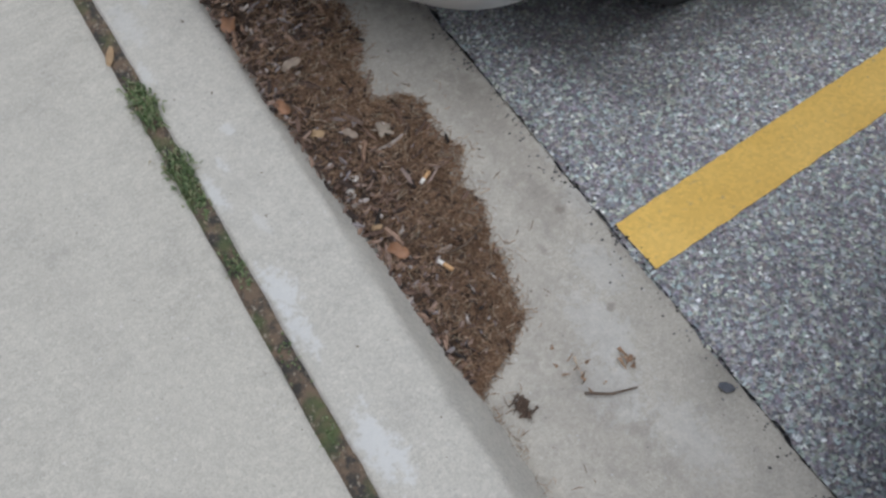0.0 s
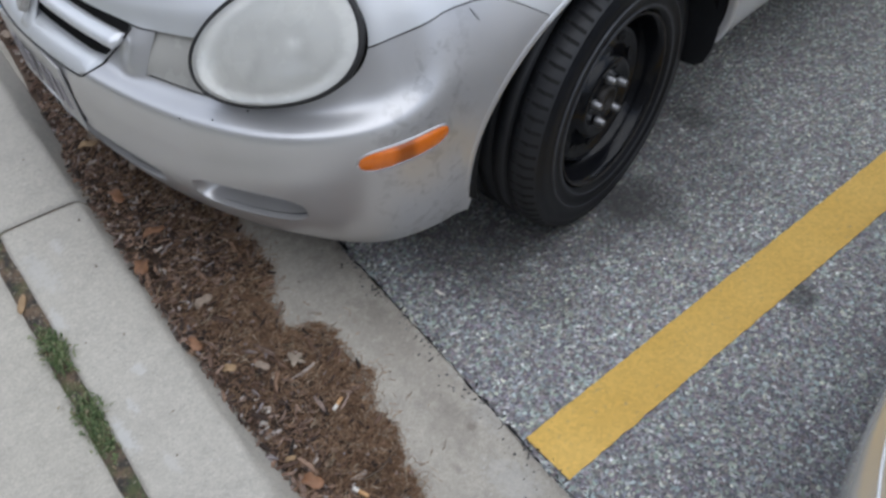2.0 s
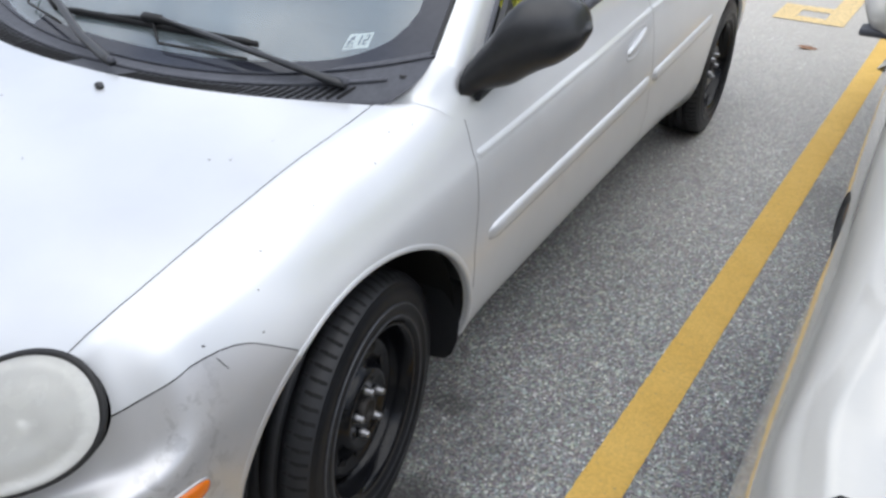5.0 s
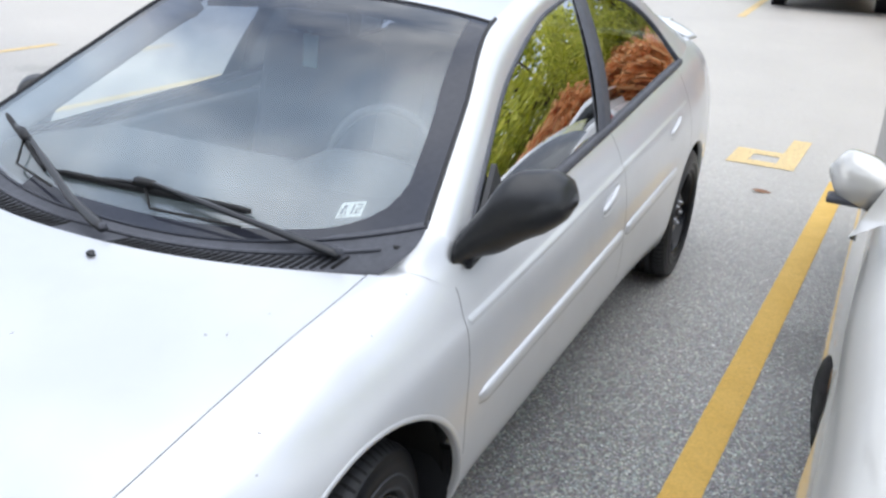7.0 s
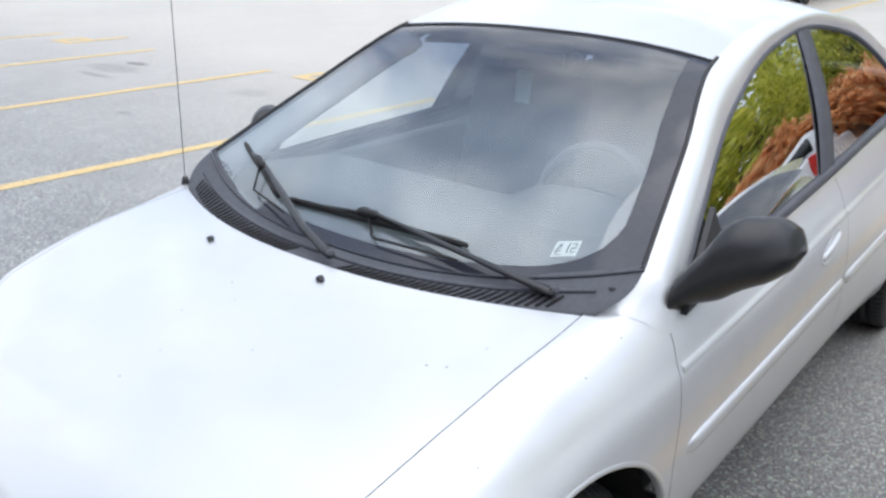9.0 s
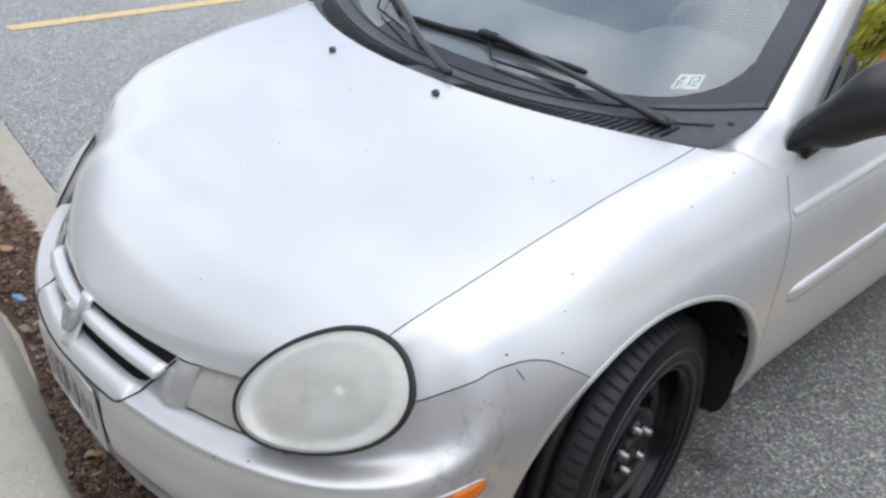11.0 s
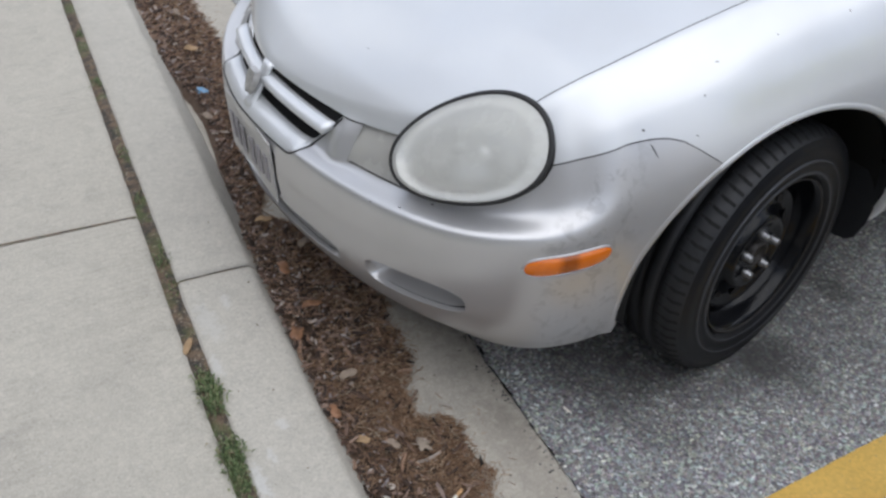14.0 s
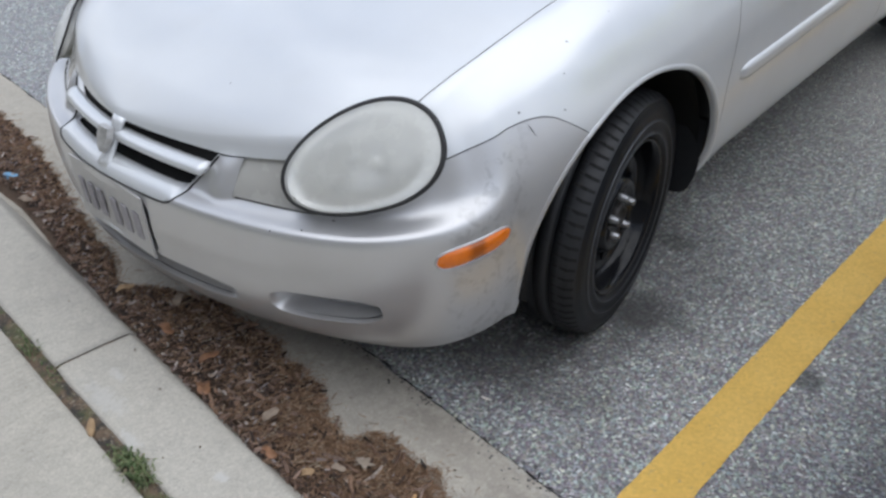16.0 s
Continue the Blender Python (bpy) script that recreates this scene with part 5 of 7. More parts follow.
for sgn in (1, -1):
    verts = []
    for i in range(len(R0)):
        for j in range(9):
            s = j / 8
            p = R0[i] * (1 - s) + R1[i] * s
            bulge = 0.022 * math.sin(math.pi * s)
            verts.append((sgn * (p[0] + bulge * 0.8), p[1], p[2] + bulge * 0.5))
    link_mesh("pillar_and_roof_rail", verts, grid_faces(len(R0), 9, sgn > 0), SILVER, car, "silver screen pillar and roof rail")
    # side glass between rail and belt
    ys = R1[:, 1]
    belt = lambda y: (float(np.interp(y, (0.42, 1.41, 1.6, 2.6), (0.800, 0.778, 0.774, 0.752))), float(np.interp(y, (0.42, 1.41, 1.6, 2.6), (0.866, 0.912, 0.922, 0.985))) - (0.018 if sgn < 0 else 0.0))
    for first, last, glazing in ((0, 56, SIDEGLASS if sgn > 0 else FARGLASS), (56, len(R1), SIDEGLASS if sgn > 0 else REARGLASS)):
        verts = []
        for i in range(first, min(last + 1, len(R1))):
            bx, bz = belt(ys[i])
            for j in range(7):
                s = j / 6
                verts.append((sgn * (R1[i, 0] * (1 - s) + bx * s + 0.11 * (R1[i, 2] - bz) ** 2 * math.sin(math.pi * s) - 0.002), ys[i], R1[i, 2] * (1 - s) + bz * s))
        g = link_mesh("side_window", verts, grid_faces(len(verts) // 7, 7, sgn > 0), glazing, car, "side window glass mirroring its surroundings")
        g.visible_shadow = False
    tube("window_seal", [(sgn * p[0], p[1], p[2]) for p in R1], 0.0085, COWL, car, "grey rubber window seal", sides=8)
    tube("belt_seal", [(sgn * (belt(y)[0] + 0.002), y, belt(y)[1]) for y in np.linspace(0.42, 2.6, 40)], 0.012, COWL, car, "grey rubber belt strip", flat=1.4)
    verts = []
    for k in range(21):
        s = k / 20
        y0, y1 = 1.435 + 0.20 * s, 1.565 + 0.175 * s
        for y in (y0, y0 + 0.004, y1 - 0.004, y1):
            i = int(np.argmin(np.abs(ys - y)))
            bx, bz = belt(y)
            edge = y in (y0, y1)
            x = R1[i, 0] * s + bx * (1 - s) + 0.020 * math.sin(math.pi * s) + (0.0 if edge else 0.006)
            verts.append((sgn * x, y, bz + (R1[i, 2] - bz) * s))
    link_mesh("centre_pillar", verts, grid_faces(21, 4, sgn < 0), COWL, car, "grey-black centre pillar")
    # sail piece and door mirror
    tri = [(0.806, 0.405, 0.850), (0.797, 0.66, 0.876), (0.731, 0.690, 1.005)]
    verts = [(sgn * (x + o), y, z) for o in (0.004, 0.018) for x, y, z in tri]
    link_mesh("mirror_base", verts, [(0, 1, 2), (5, 4, 3), (0, 3, 4, 1), (1, 4, 5, 2), (2, 5, 3, 0)], PLASTIC, car, "black mirror base", smooth=False)
    n, rings, verts = 32, 22, []
    for i in range(rings + 1):
        s = i / rings
        along_s = (0, 0.09, 0.18, 0.27, 0.36, 0.45, 0.55, 0.64, 0.73, 0.82, 0.91, 1.0)
        cz = float(np.interp(s, along_s, (0.890, 0.912, 0.930, 0.950, 0.964, 0.976, 0.983, 0.988, 0.992, 0.994, 0.996, 0.994)))
        ce = Vector((0.795 + (0.205 if sgn > 0 else 0.13) * s, (0.44 if sgn > 0 else 0.60) + 0.13 * s, cz if sgn > 0 else cz - 0.03))
        hgt = float(np.interp(s, along_s, (0.046, 0.054, 0.064, 0.081, 0.088, 0.086, 0.080, 0.076, 0.072, 0.060, 0.045, 0.004))) * (1 if sgn > 0 else 0.8)
        dep = float(np.interp(s, (0, 0.12, 0.3, 0.5, 0.7, 0.86, 0.95, 1.0), (0.075, 0.064, 0.066, 0.074, 0.074, 0.062, 0.042, 0.004)))
        for k in range(n):
            a = 2 * math.pi * k / n
            yy = math.cos(a) * dep
            yy = min(yy, dep * 0.62)
            verts.append((sgn * ce.x, ce.y + yy, ce.z + math.sin(a) * hgt))
    faces = [(i * n + k, i * n + (k + 1) % n, (i + 1) * n + (k + 1) % n, (i + 1) * n + k) for i in range(rings) for k in range(n)]
    faces += [tuple(range(n)), tuple(rings * n + k for k in range(n))[::-1]]
    link_mesh("door_mirror", verts, faces if sgn < 0 else [f[::-1] for f in faces], PLASTIC, car, "black plastic door mirror")
tube("header_seal", [(x, y, z) for x, y, z in [tuple(screen[0][k][:3]) for k in np.where(np.abs(screen[0][:, 3] - 1.985) < 0.01)[0][np.argsort(screen[0][np.where(np.abs(screen[0][:, 3] - 1.985) < 0.01)[0], 0])]]], 0.006, GASKET, car, "black header seal")
for sgn in (1, -1):
    tube("screen_seal", [(sgn * (p[0] + 0.001), p[1], p[2] + 0.001) for p in R0[:34]], 0.0055, GASKET, car, "black screen seal")

# headliner and sun visors under the roof
lining = clipped(top, lambda V: 2.02 - V[:, 3], lambda V: V[:, 3] - 5.0)
lv = lining[0].copy()
lv[:, 2] -= 0.035
lv[:, 0] *= 0.985
panel("headliner", (lv, lining[1]), LINING, car, "grey cloth headliner")
for sgn in (1, -1):
    box_part("sun_visor", (0.42, 0.15, 0.018), pose(sgn * 0.30, 1.17, 1.265, 12, sgn * 4, 0), LINING, car, 0.006, "grey sun visor")

# rear spoiler
tube("boot_spoiler", [(x, 3.36 - 0.10 * (abs(x) / 0.66) ** 3, 1.075 - 0.075 * (abs(x) / 0.66) ** 4) for x in np.linspace(-0.66, 0.66, 41)], [0.085 * (1 - 0.5 * (abs(x) / 0.66) ** 6) for x in np.linspace(-0.66, 0.66, 41)], SILVER, car, "silver boot spoiler", flat=0.26)
for x in (-0.5, 0.5):
    box_part("spoiler_foot", (0.06, 0.10, 0.07), pose(x, 3.35, 1.035), SILVER, car, 0.012)

HUBDARK = plain("bare_primer", (0.14, 0.13, 0.12), 0.7, vary=0.3)
# small dark chips in the paint of bonnet and wing
rng = random.Random(11)
for k in range(17):
    x, y = (rng.uniform(-0.1, 0.60), rng.uniform(-0.60, 0.0)) if k < 10 else (rng.uniform(0.68, 0.80), rng.uniform(-0.30, 0.25))
    p, nr, _, _ = skin.ray_cast(Vector((x, y, 2.5)), Vector((0, 0, -1)))
    nr = nr if nr.z > 0 else -nr
    t1 = nr.cross(Vector((rng.gauss(0, 1), rng.gauss(0, 1), 0.1))).normalized()
    t2 = nr.cross(t1)
    a, b = rng.uniform(0.0015, 0.0045), rng.uniform(0.0008, 0.0018)
    link_mesh("paint_chip", [p + nr * 0.0006 + t1 * a * math.cos(g) * rng.uniform(0.7, 1.2) + t2 * b * math.sin(g) for g in (0, 1, 2, 3.1, 4.1, 5.2)], [tuple(range(6))], HUBDARK, car, "small dark paint chip", smooth=False)


def mark(name, points, wide, label, out=0.0009):
    """A thin dark mark that lies on the paint along the points."""
    rows = []
    for k, q in enumerate(points):
        p, nr, _, _ = skin.find_nearest(Vector(q))
        nr = nr if nr.dot(p - Vector((0, 0.6, 0.4))) > 0 else -nr
        d = Vector(points[min(k + 1, len(points) - 1)]) - Vector(points[max(k - 1, 0)])
        t = nr.cross(d).normalized() * wide * (0.35 + math.sin(math.pi * (k + 0.5) / len(points)))
        rows += [p + nr * out - t, p + nr * (out + 0.0004), p + nr * out + t]
    link_mesh(name, rows, grid_faces(len(points), 3), DARK, car, label)


mark("paint_scratch", [(0.7779, -0.3811, 0.6603), (0.7800, -0.3793, 0.6570), (0.7827, -0.3775, 0.6532), (0.7875, -0.3740, 0.6455), (0.7914, -0.3708, 0.6386)], 0.0008, "short dark gouge in the bumper paint")
for q, s in (((0.7605, -0.3903, 0.6843), 0.006), ((0.8043, -0.297, 0.6701), 0.005), ((0.7776, -0.273, 0.7309), 0.004), ((0.2373, -0.6674, 0.687), 0.004), ((0.5331, -0.7537, 0.5025), 0.005), ((0.5671, -0.702, 0.5122), 0.005), ((0.48, -0.79, 0.497), 0.004)):
    mark("paint_chip", [(q[0] - s * 0.5, q[1] - s * 0.2, q[2]), q, (q[0] + s * 0.5, q[1] + s * 0.3, q[2])], s * 0.2, "small dark paint chip")


# ---- wheels ----
RUSTY = plain("rusty_hub_steel", (0.045, 0.042, 0.040), 0.5, 0.5, vary=0.5)


def wheel(parent, m):
    """A black steel wheel with a worn tyre; its face looks along +x, its middle is the origin."""
    hub = new("wheel")
    hub.parent = parent
    hub.matrix_basis = m
    R = 0.300
    tread = [(0.184, -0.135), (0.215, -0.152), (0.255, -0.155), (0.286, -0.142), (0.296, -0.118), (R, -0.095)]
    for x in (-0.068, -0.030, 0.008):
        tread += [(R, x - 0.0035), (R - 0.005, x - 0.0025), (R - 0.005, x + 0.0025), (R, x + 0.0035)]
    tread += [(R, 0.030), (0.2975, 0.046), (0.290, 0.062), (0.282, 0.0685), (0.277, 0.068), (0.272, 0.072), (0.255, 0.0745), (0.240, 0.0745), (0.237, 0.0770), (0.233, 0.0770), (0.230, 0.0735), (0.214, 0.0725), (0.209, 0.0750), (0.204, 0.0740), (0.197, 0.064), (0.184, 0.050)]
    tyre = lathe("tyre", tread, RUBBER, hub, "worn black tyre", 96)
    # ribs in a lighter colour, so their caught light is painted on
    lathe("wall_rib", [(0.2400, 0.0740), (0.2385, 0.0776), (0.2350, 0.0780), (0.2325, 0.0745)], RIB_LIT, tyre, "raised tyre wall rib, coloured lighter for its highlight", 96)
    lathe("bead_rib", [(0.2120, 0.0730), (0.2100, 0.0758), (0.2060, 0.0756), (0.2035, 0.0720)], RIB_LIT, tyre, "tyre rib beside the rim, coloured lighter for its highlight", 96)
    lathe("tread_rib", [(R - 0.002, 0.0125), (R + 0.0008, 0.0135), (R + 0.0008, 0.030), (0.2983, 0.046), (0.2908, 0.062), (0.2845, 0.0680)], TREAD, tyre, "worn grey shoulder of the tread", 96)
    lathe("tread_rib", [(R - 0.002, -0.0255), (R + 0.0008, -0.0245), (R + 0.0008, 0.0025), (R - 0.002, 0.0035)], TREAD, tyre, "worn grey tread", 96)
    for k in range(72):
        g = 2 * math.pi * k / 72
        verts = []
        for a, x, r in ((g + 0.002, 0.018, R + 0.0016), (g + 0.014, 0.018, R + 0.0016), (g + 0.038, 0.048, 0.2990), (g + 0.012, 0.048, 0.2990), (g + 0.014, 0.0655, 0.2888), (g + 0.040, 0.0655, 0.2888)):
            verts.append((x, r * math.cos(a), r * math.sin(a)))
        link_mesh("tread_cut", verts, [(0, 1, 2, 3), (3, 2, 5, 4)], DARK, tyre, smooth=False)
    rim = [(0.1865, 0.050), (0.1935, 0.060), (0.1925, 0.0665), (0.1870, 0.0655), (0.1810, 0.054), (0.1770, 0.036), (0.1740, 0.020), (0.1640, 0.010), (0.1620, -0.004), (0.1590, -0.004), (0.1570, 0.014), (0.1530, 0.024), (0.1470, 0.0275), (0.1400, 0.0255), (0.1280, 0.0190), (0.1140, 0.0175), (0.1030, 0.0230), (0.0960, 0.0340), (0.0900, 0.0430), (0.0840, 0.0465), (0.0760, 0.0455), (0.0660, 0.0400), (0.0540, 0.0370), (0.0400, 0.0360), (0.0, 0.0360)]
    # thin lighter ring painting the highlight along the rim's lip
    lathe("rim_edge", [(0.1905, 0.0615), (0.1925, 0.0680), (0.1905, 0.0683), (0.1885, 0.0655)], RUSTY, hub, "rim edge coloured lighter for its thin highlight", 72)
    rm = lathe("rim", rim, STEEL, hub, "black painted steel rim", 96)
    for k in range(10):
        g = 2 * math.pi * (k + 0.5) / 10
        verts = []
        for d, q in ((0.0206, 1.0), (0.0200, 0.86), (0.0120, 0.80)):
            for s in range(14):
                a = 2 * math.pi * s / 14
                r, da = 0.1265 + 0.0105 * q * math.cos(a), 0.0170 * q * math.sin(a)
                verts.append((d + 0.0008 * math.cos(a) ** 2, r * math.cos(g) - da * math.sin(g), r * math.sin(g) + da * math.cos(g)))
        faces = [(i * 14 + s, i * 14 + (s + 1) % 14, (i + 1) * 14 + (s + 1) % 14, (i + 1) * 14 + s) for i in range(2) for s in range(14)]
        link_mesh("vent_hole", verts, faces[:14] + [tuple(14 + s for s in range(14))], DARK, rm)
    lathe("hub_cap", [(0.031, 0.030), (0.031, 0.046), (0.028, 0.050), (0.022, 0.050), (0.020, 0.042), (0.0, 0.041)], RUSTY, hub, "dark rusty hub end", 32)
    for k in range(5):
        g = 2 * math.pi * k / 5 + 0.35
        c = (0.0, 0.050 * math.cos(g), 0.050 * math.sin(g))
        lathe("wheel_nut", [(0.0110, 0.018), (0.0110, 0.026), (0.0090, 0.029), (0.0090, 0.035), (0.0070, 0.039), (0.0, 0.040)], NUT, hub, "bright wheel nut", 6, Matrix.Translation(c) @ Matrix.Translation((0.022, 0, 0)))
    lathe("brake_disc", [(0.0, -0.05), (0.14, -0.05), (0.14, -0.11), (0.0, -0.11)], STEEL, hub, "", 32)
    return hub


wheel(car, pose(0.760, -0.018, 0.296, 0, 0, 7.5))
wheel(car, pose(-0.775, 0.0, 0.296, 0, 0, 187.5))
wheel(car, pose(0.778, 2.667, 0.298, 40, 0, 0))
wheel(car, pose(-0.778, 2.667, 0.298, 20, 0, 180))
box_part("underbody", (1.30, 3.6, 0.10), pose(0, 1.2, 0.26), DARK, car, 0.02, "dark underbody")
# unseen panel added to keep light off the ground under the nose
box_part("splash_shield", (0.96, 0.36, 0.03), pose(0, -0.50, 0.235), DARK, car, 0.012, "unseen dark panel added to block light under the nose")
box_part("engine_tray", (0.9, 0.3, 0.02), pose(0, -0.42, 0.235), DARK, car, 0.004)

# ---- cowl slots, washer jets, wipers, aerial, sticker ----
def top_at(x, y):
    p, n, _, _ = skin.ray_cast(Vector((x, y, 2.5)), Vector((0, 0, -1)))
    return p, n


for a, b in ((-0.62, -0.05), (0.12, 0.62)):
    n = int((b - a) / 0.0185)
    for k in range(n):
        u = (a + (b - a) * k / n) / 0.692
        i = min(79, int((u + 1) * 40))
        r0, r1 = COWL_W[i], COWL_W[i + 1]
        c = r0[2].lerp(r0[4], 0.78)
        d = (r0[4] - r0[2]).normalized()
        t = (r1[3] - r0[3]).normalized()
        nn = t.cross(d)
        tt = d.cross(nn)
        m = Matrix.Translation(c + t * 0.0082 * ((u + 1) * 40 - i) * 2 + nn * 0.0015) @ Matrix((tt, d, nn)).transposed().to_4x4()
        slot_len = 0.078 * (1 - 0.66 * abs(u) ** 4)
        box_part("cowl_slot", (0.0095, slot_len, 0.003), m, DARK, cowl_panel, 0.0)
for x in (0.131, -0.275):
    p, nr = top_at(x, 0.0)
    tube("washer_jet", [p + Vector((-0.010, 0.004, 0.001)), p + Vector((0, 0, 0.007)), p + Vector((0.012, -0.004, 0.003))], [0.006, 0.010, 0.006], PLASTIC, car, "black washer jet", flat=0.6)
p, nr = top_at(0.704, 0.300)
tube("cowl_clip", [Vector((0.704, 0.292, 0.906)), Vector((0.704, 0.292, 0.918))], 0.008, GASKET, car)


screen_tree = BVHTree.FromPolygons([tuple(v[:3]) for v in screen[0]], [tuple(map(int, t)) for t in screen[1]])


def on_screen(x, y, up=0.0):
    p, n, _, _ = screen_tree.ray_cast(Vector((x, y, 2.5)), Vector((0, 0, -1)))
    n = n if n.z > 0 else -n
    return p + n * up


def wiper(pivot, elbow, clamp, tip0, tip1, knee):
    w = new("wiper")
    w.parent = car
    pts = [Vector(pivot).lerp(Vector(elbow), k / 6) for k in range(7)] + [Vector(elbow).lerp(Vector(clamp), k / 8) for k in range(1, 9)]
    tube("wiper_arm", pts, [0.012, 0.015, 0.015, 0.014, 0.013, 0.012, 0.012] + [0.010] * 5 + [0.007] * 3, PLASTIC, w, "black wiper arm", flat=0.6)
    lathe("pivot_nut", [(0.009, 0.0), (0.009, 0.010), (0.0, 0.012)], COWL, w, "", 12, Matrix.Translation(Vector(pivot) + Vector((0, 0, 0.004))) @ Matrix.Rotation(radians(-90), 4, "Y"))
    blade = [Vector(tip0).lerp(Vector(tip1), k / 14) for k in range(15)]
    tube("wiper_blade", blade, [0.005] + [0.0075] * 13 + [0.005], GASKET, w, "black wiper blade", flat=1.3)
    mid = Vector(tip0).lerp(Vector(tip1), 0.5)
    ax = (Vector(tip1) - Vector(tip0)).normalized()
    tube("blade_bridge", [mid + (Vector(tip0) - mid) * 0.62 + Vector((0, 0, 0.003)), mid - ax * 0.05 + Vector((0, 0, 0.012)), mid + ax * 0.05 + Vector((0, 0, 0.012)), mid + (Vector(tip1) - mid) * 0.62 + Vector((0, 0, 0.003))], [0.004, 0.006, 0.006, 0.004], PLASTIC, w)
    tube("blade_clamp", [mid - ax * 0.034 + Vector((0, 0, 0.014)), mid - ax * 0.026 + Vector((0, 0, 0.017)), mid + ax * 0.026 + Vector((0, 0, 0.017)), mid + ax * 0.034 + Vector((0, 0, 0.014))], [0.006, 0.012, 0.012, 0.006], GASKET, w)
    tube("link_rod", [mid + Vector((0, 0, 0.012)), Vector(knee), Vector(elbow).lerp(Vector(knee), 0.35)], 0.0035, GASKET, w, sides=6)
    return w


wiper((0.607, 0.222, 0.900), (0.50, 0.210, 0.918), (0.015, 0.262, 0.948), on_screen(-0.268, 0.252, 0.012), on_screen(0.342, 0.272, 0.012), (0.10, 0.205, 0.905))
wiper((0.085, 0.080, 0.890), (-0.08, 0.140, 0.912), (-0.44, 0.315, 0.968), on_screen(-0.625, 0.398, 0.012), on_screen(-0.30, 0.252, 0.012), (-0.40, 0.240, 0.918))
p, nr = top_at(-0.73, 0.24)
tube("aerial_base", [p, p + Vector((0, 0, 0.022))], [0.014, 0.008], PLASTIC, car, "black aerial base", sides=16)
tube("aerial", [p + Vector((0, 0, 0.02 + 0.075 * k)) + Vector((-0.0027 * k, 0.003 * k, 0)) for k in range(11)], 0.0015, COWL, car, "thin dark aerial rod", sides=6)
# inspection sticker inside the glass
s0, s1, s2, s3 = on_screen(0.530, 0.319, -0.003), on_screen(0.583, 0.340, -0.003), on_screen(0.574, 0.382, -0.003), on_screen(0.523, 0.362, -0.003)
sticker = link_mesh("sticker", [s0, s1, s2, s3], [(0, 1, 2, 3)], PAPER, car, "small pale inspection sticker", smooth=False)


def on_sticker(a, b):
    return s0.lerp(s1, a).lerp(s3.lerp(s2, a), b) + (s1 - s0).cross(s3 - s0).normalized() * 0.0012


for a0, a1, b0, b1 in ((0.10, 0.20, 0.20, 0.55), (0.16, 0.30, 0.55, 0.80), (0.06, 0.40, 0.08, 0.13), (0.26, 0.34, 0.25, 0.42), (0.54, 0.61, 0.2, 0.82), (0.70, 0.90, 0.74, 0.82), (0.84, 0.90, 0.50, 0.74), (0.70, 0.90, 0.46, 0.54), (0.70, 0.76, 0.28, 0.46), (0.70, 0.90, 0.20, 0.28)):
    link_mesh("sticker_mark", [on_sticker(a0, b0), on_sticker(a1, b0), on_sticker(a1, b1), on_sticker(a0, b1)], [(0, 1, 2, 3)], COWL, sticker, smooth=False)

# ---- interior ----
box_part("dashboard", (1.36, 0.46, 0.22), pose(0, 0.58, 0.79, -6), DASH, car, 0.07, "grey moulded dashboard", 4)
binnacle = [(0.13, 0.0), (0.17, 0.030), (0.22, 0.048), (0.325, 0.056), (0.43, 0.048), (0.49, 0.030), (0.54, 0.0)]
verts = [(x, y, 0.885 + z * k) for y, k in ((0.52, 0.10), (0.60, 0.75), (0.70, 1.0), (0.80, 0.95), (0.81, 0.0)) for x, z in binnacle]
link_mesh("instrument_hood", verts, grid_faces(5, 7, True), DASH, car, "grey hump over the instruments")
box_part("cabin_floor", (1.40, 2.2, 0.05), pose(0, 1.5, 0.30), SEAT, car, 0.01)
box_part("rear_bulkhead", (1.36, 0.06, 0.65), pose(0, 2.72, 0.65), SEAT, car, 0.02)
box_part("parcel_shelf", (1.30, 0.40, 0.03), pose(0, 2.75, 0.985), DASH, car, 0.01)
for sgn in (1, -1):
    box_part("door_card", (0.05, 2.1, 0.58), pose(sgn * 0.715, 1.5, 0.60 if sgn > 0 else 0.565), DASH, car, 0.015)
    st = new("front_seat")
    st.parent = car
    box_part("seat_cushion", (0.50, 0.50, 0.16), pose(sgn * 0.36, 1.20, 0.47, -4), SEAT, st, 0.05, seg=3)
    box_part("seat_back", (0.50, 0.15, 0.60), pose(sgn * 0.36, 1.50, 0.80, -16), SEAT, st, 0.06, seg=3)
    box_part("head_rest", (0.26, 0.09, 0.17), pose(sgn * 0.36, 1.60, 1.155, -14), SEAT, st, 0.04, seg=3)
box_part("rear_seat", (1.30, 0.18, 0.62), pose(0, 2.45, 0.72, -18), SEAT, car, 0.06, "grey cloth rear bench", 3)
sw = tube("steering_wheel", [(0.325 + 0.175 * math.cos(g), 0.85 + 0.175 * math.sin(g) * 0.35, 0.875 + 0.175 * math.sin(g) * 0.93) for g in np.linspace(0, 2 * math.pi, 40, endpoint=False)], 0.012, DASH, car, "grey steering wheel rim", closed=True)
box_part("wheel_hub", (0.17, 0.05, 0.12), pose(0.325, 0.845, 0.86, -20), SEAT, sw, 0.03)
box_part("wheel_spoke", (0.34, 0.02, 0.035), pose(0.325, 0.848, 0.86, -20), SEAT, sw, 0.008)
box_part("rear_mirror", (0.22, 0.03, 0.06), pose(0, 1.02, 1.235), PLASTIC, car, 0.015, "dark rear-view mirror")
tag = box_part("hanging_card", (0.05, 0.003, 0.10), pose(-0.055, 1.06, 1.135, 0, 4, 10), CARD, car, 0.001, "pale green card hanging from the mirror")
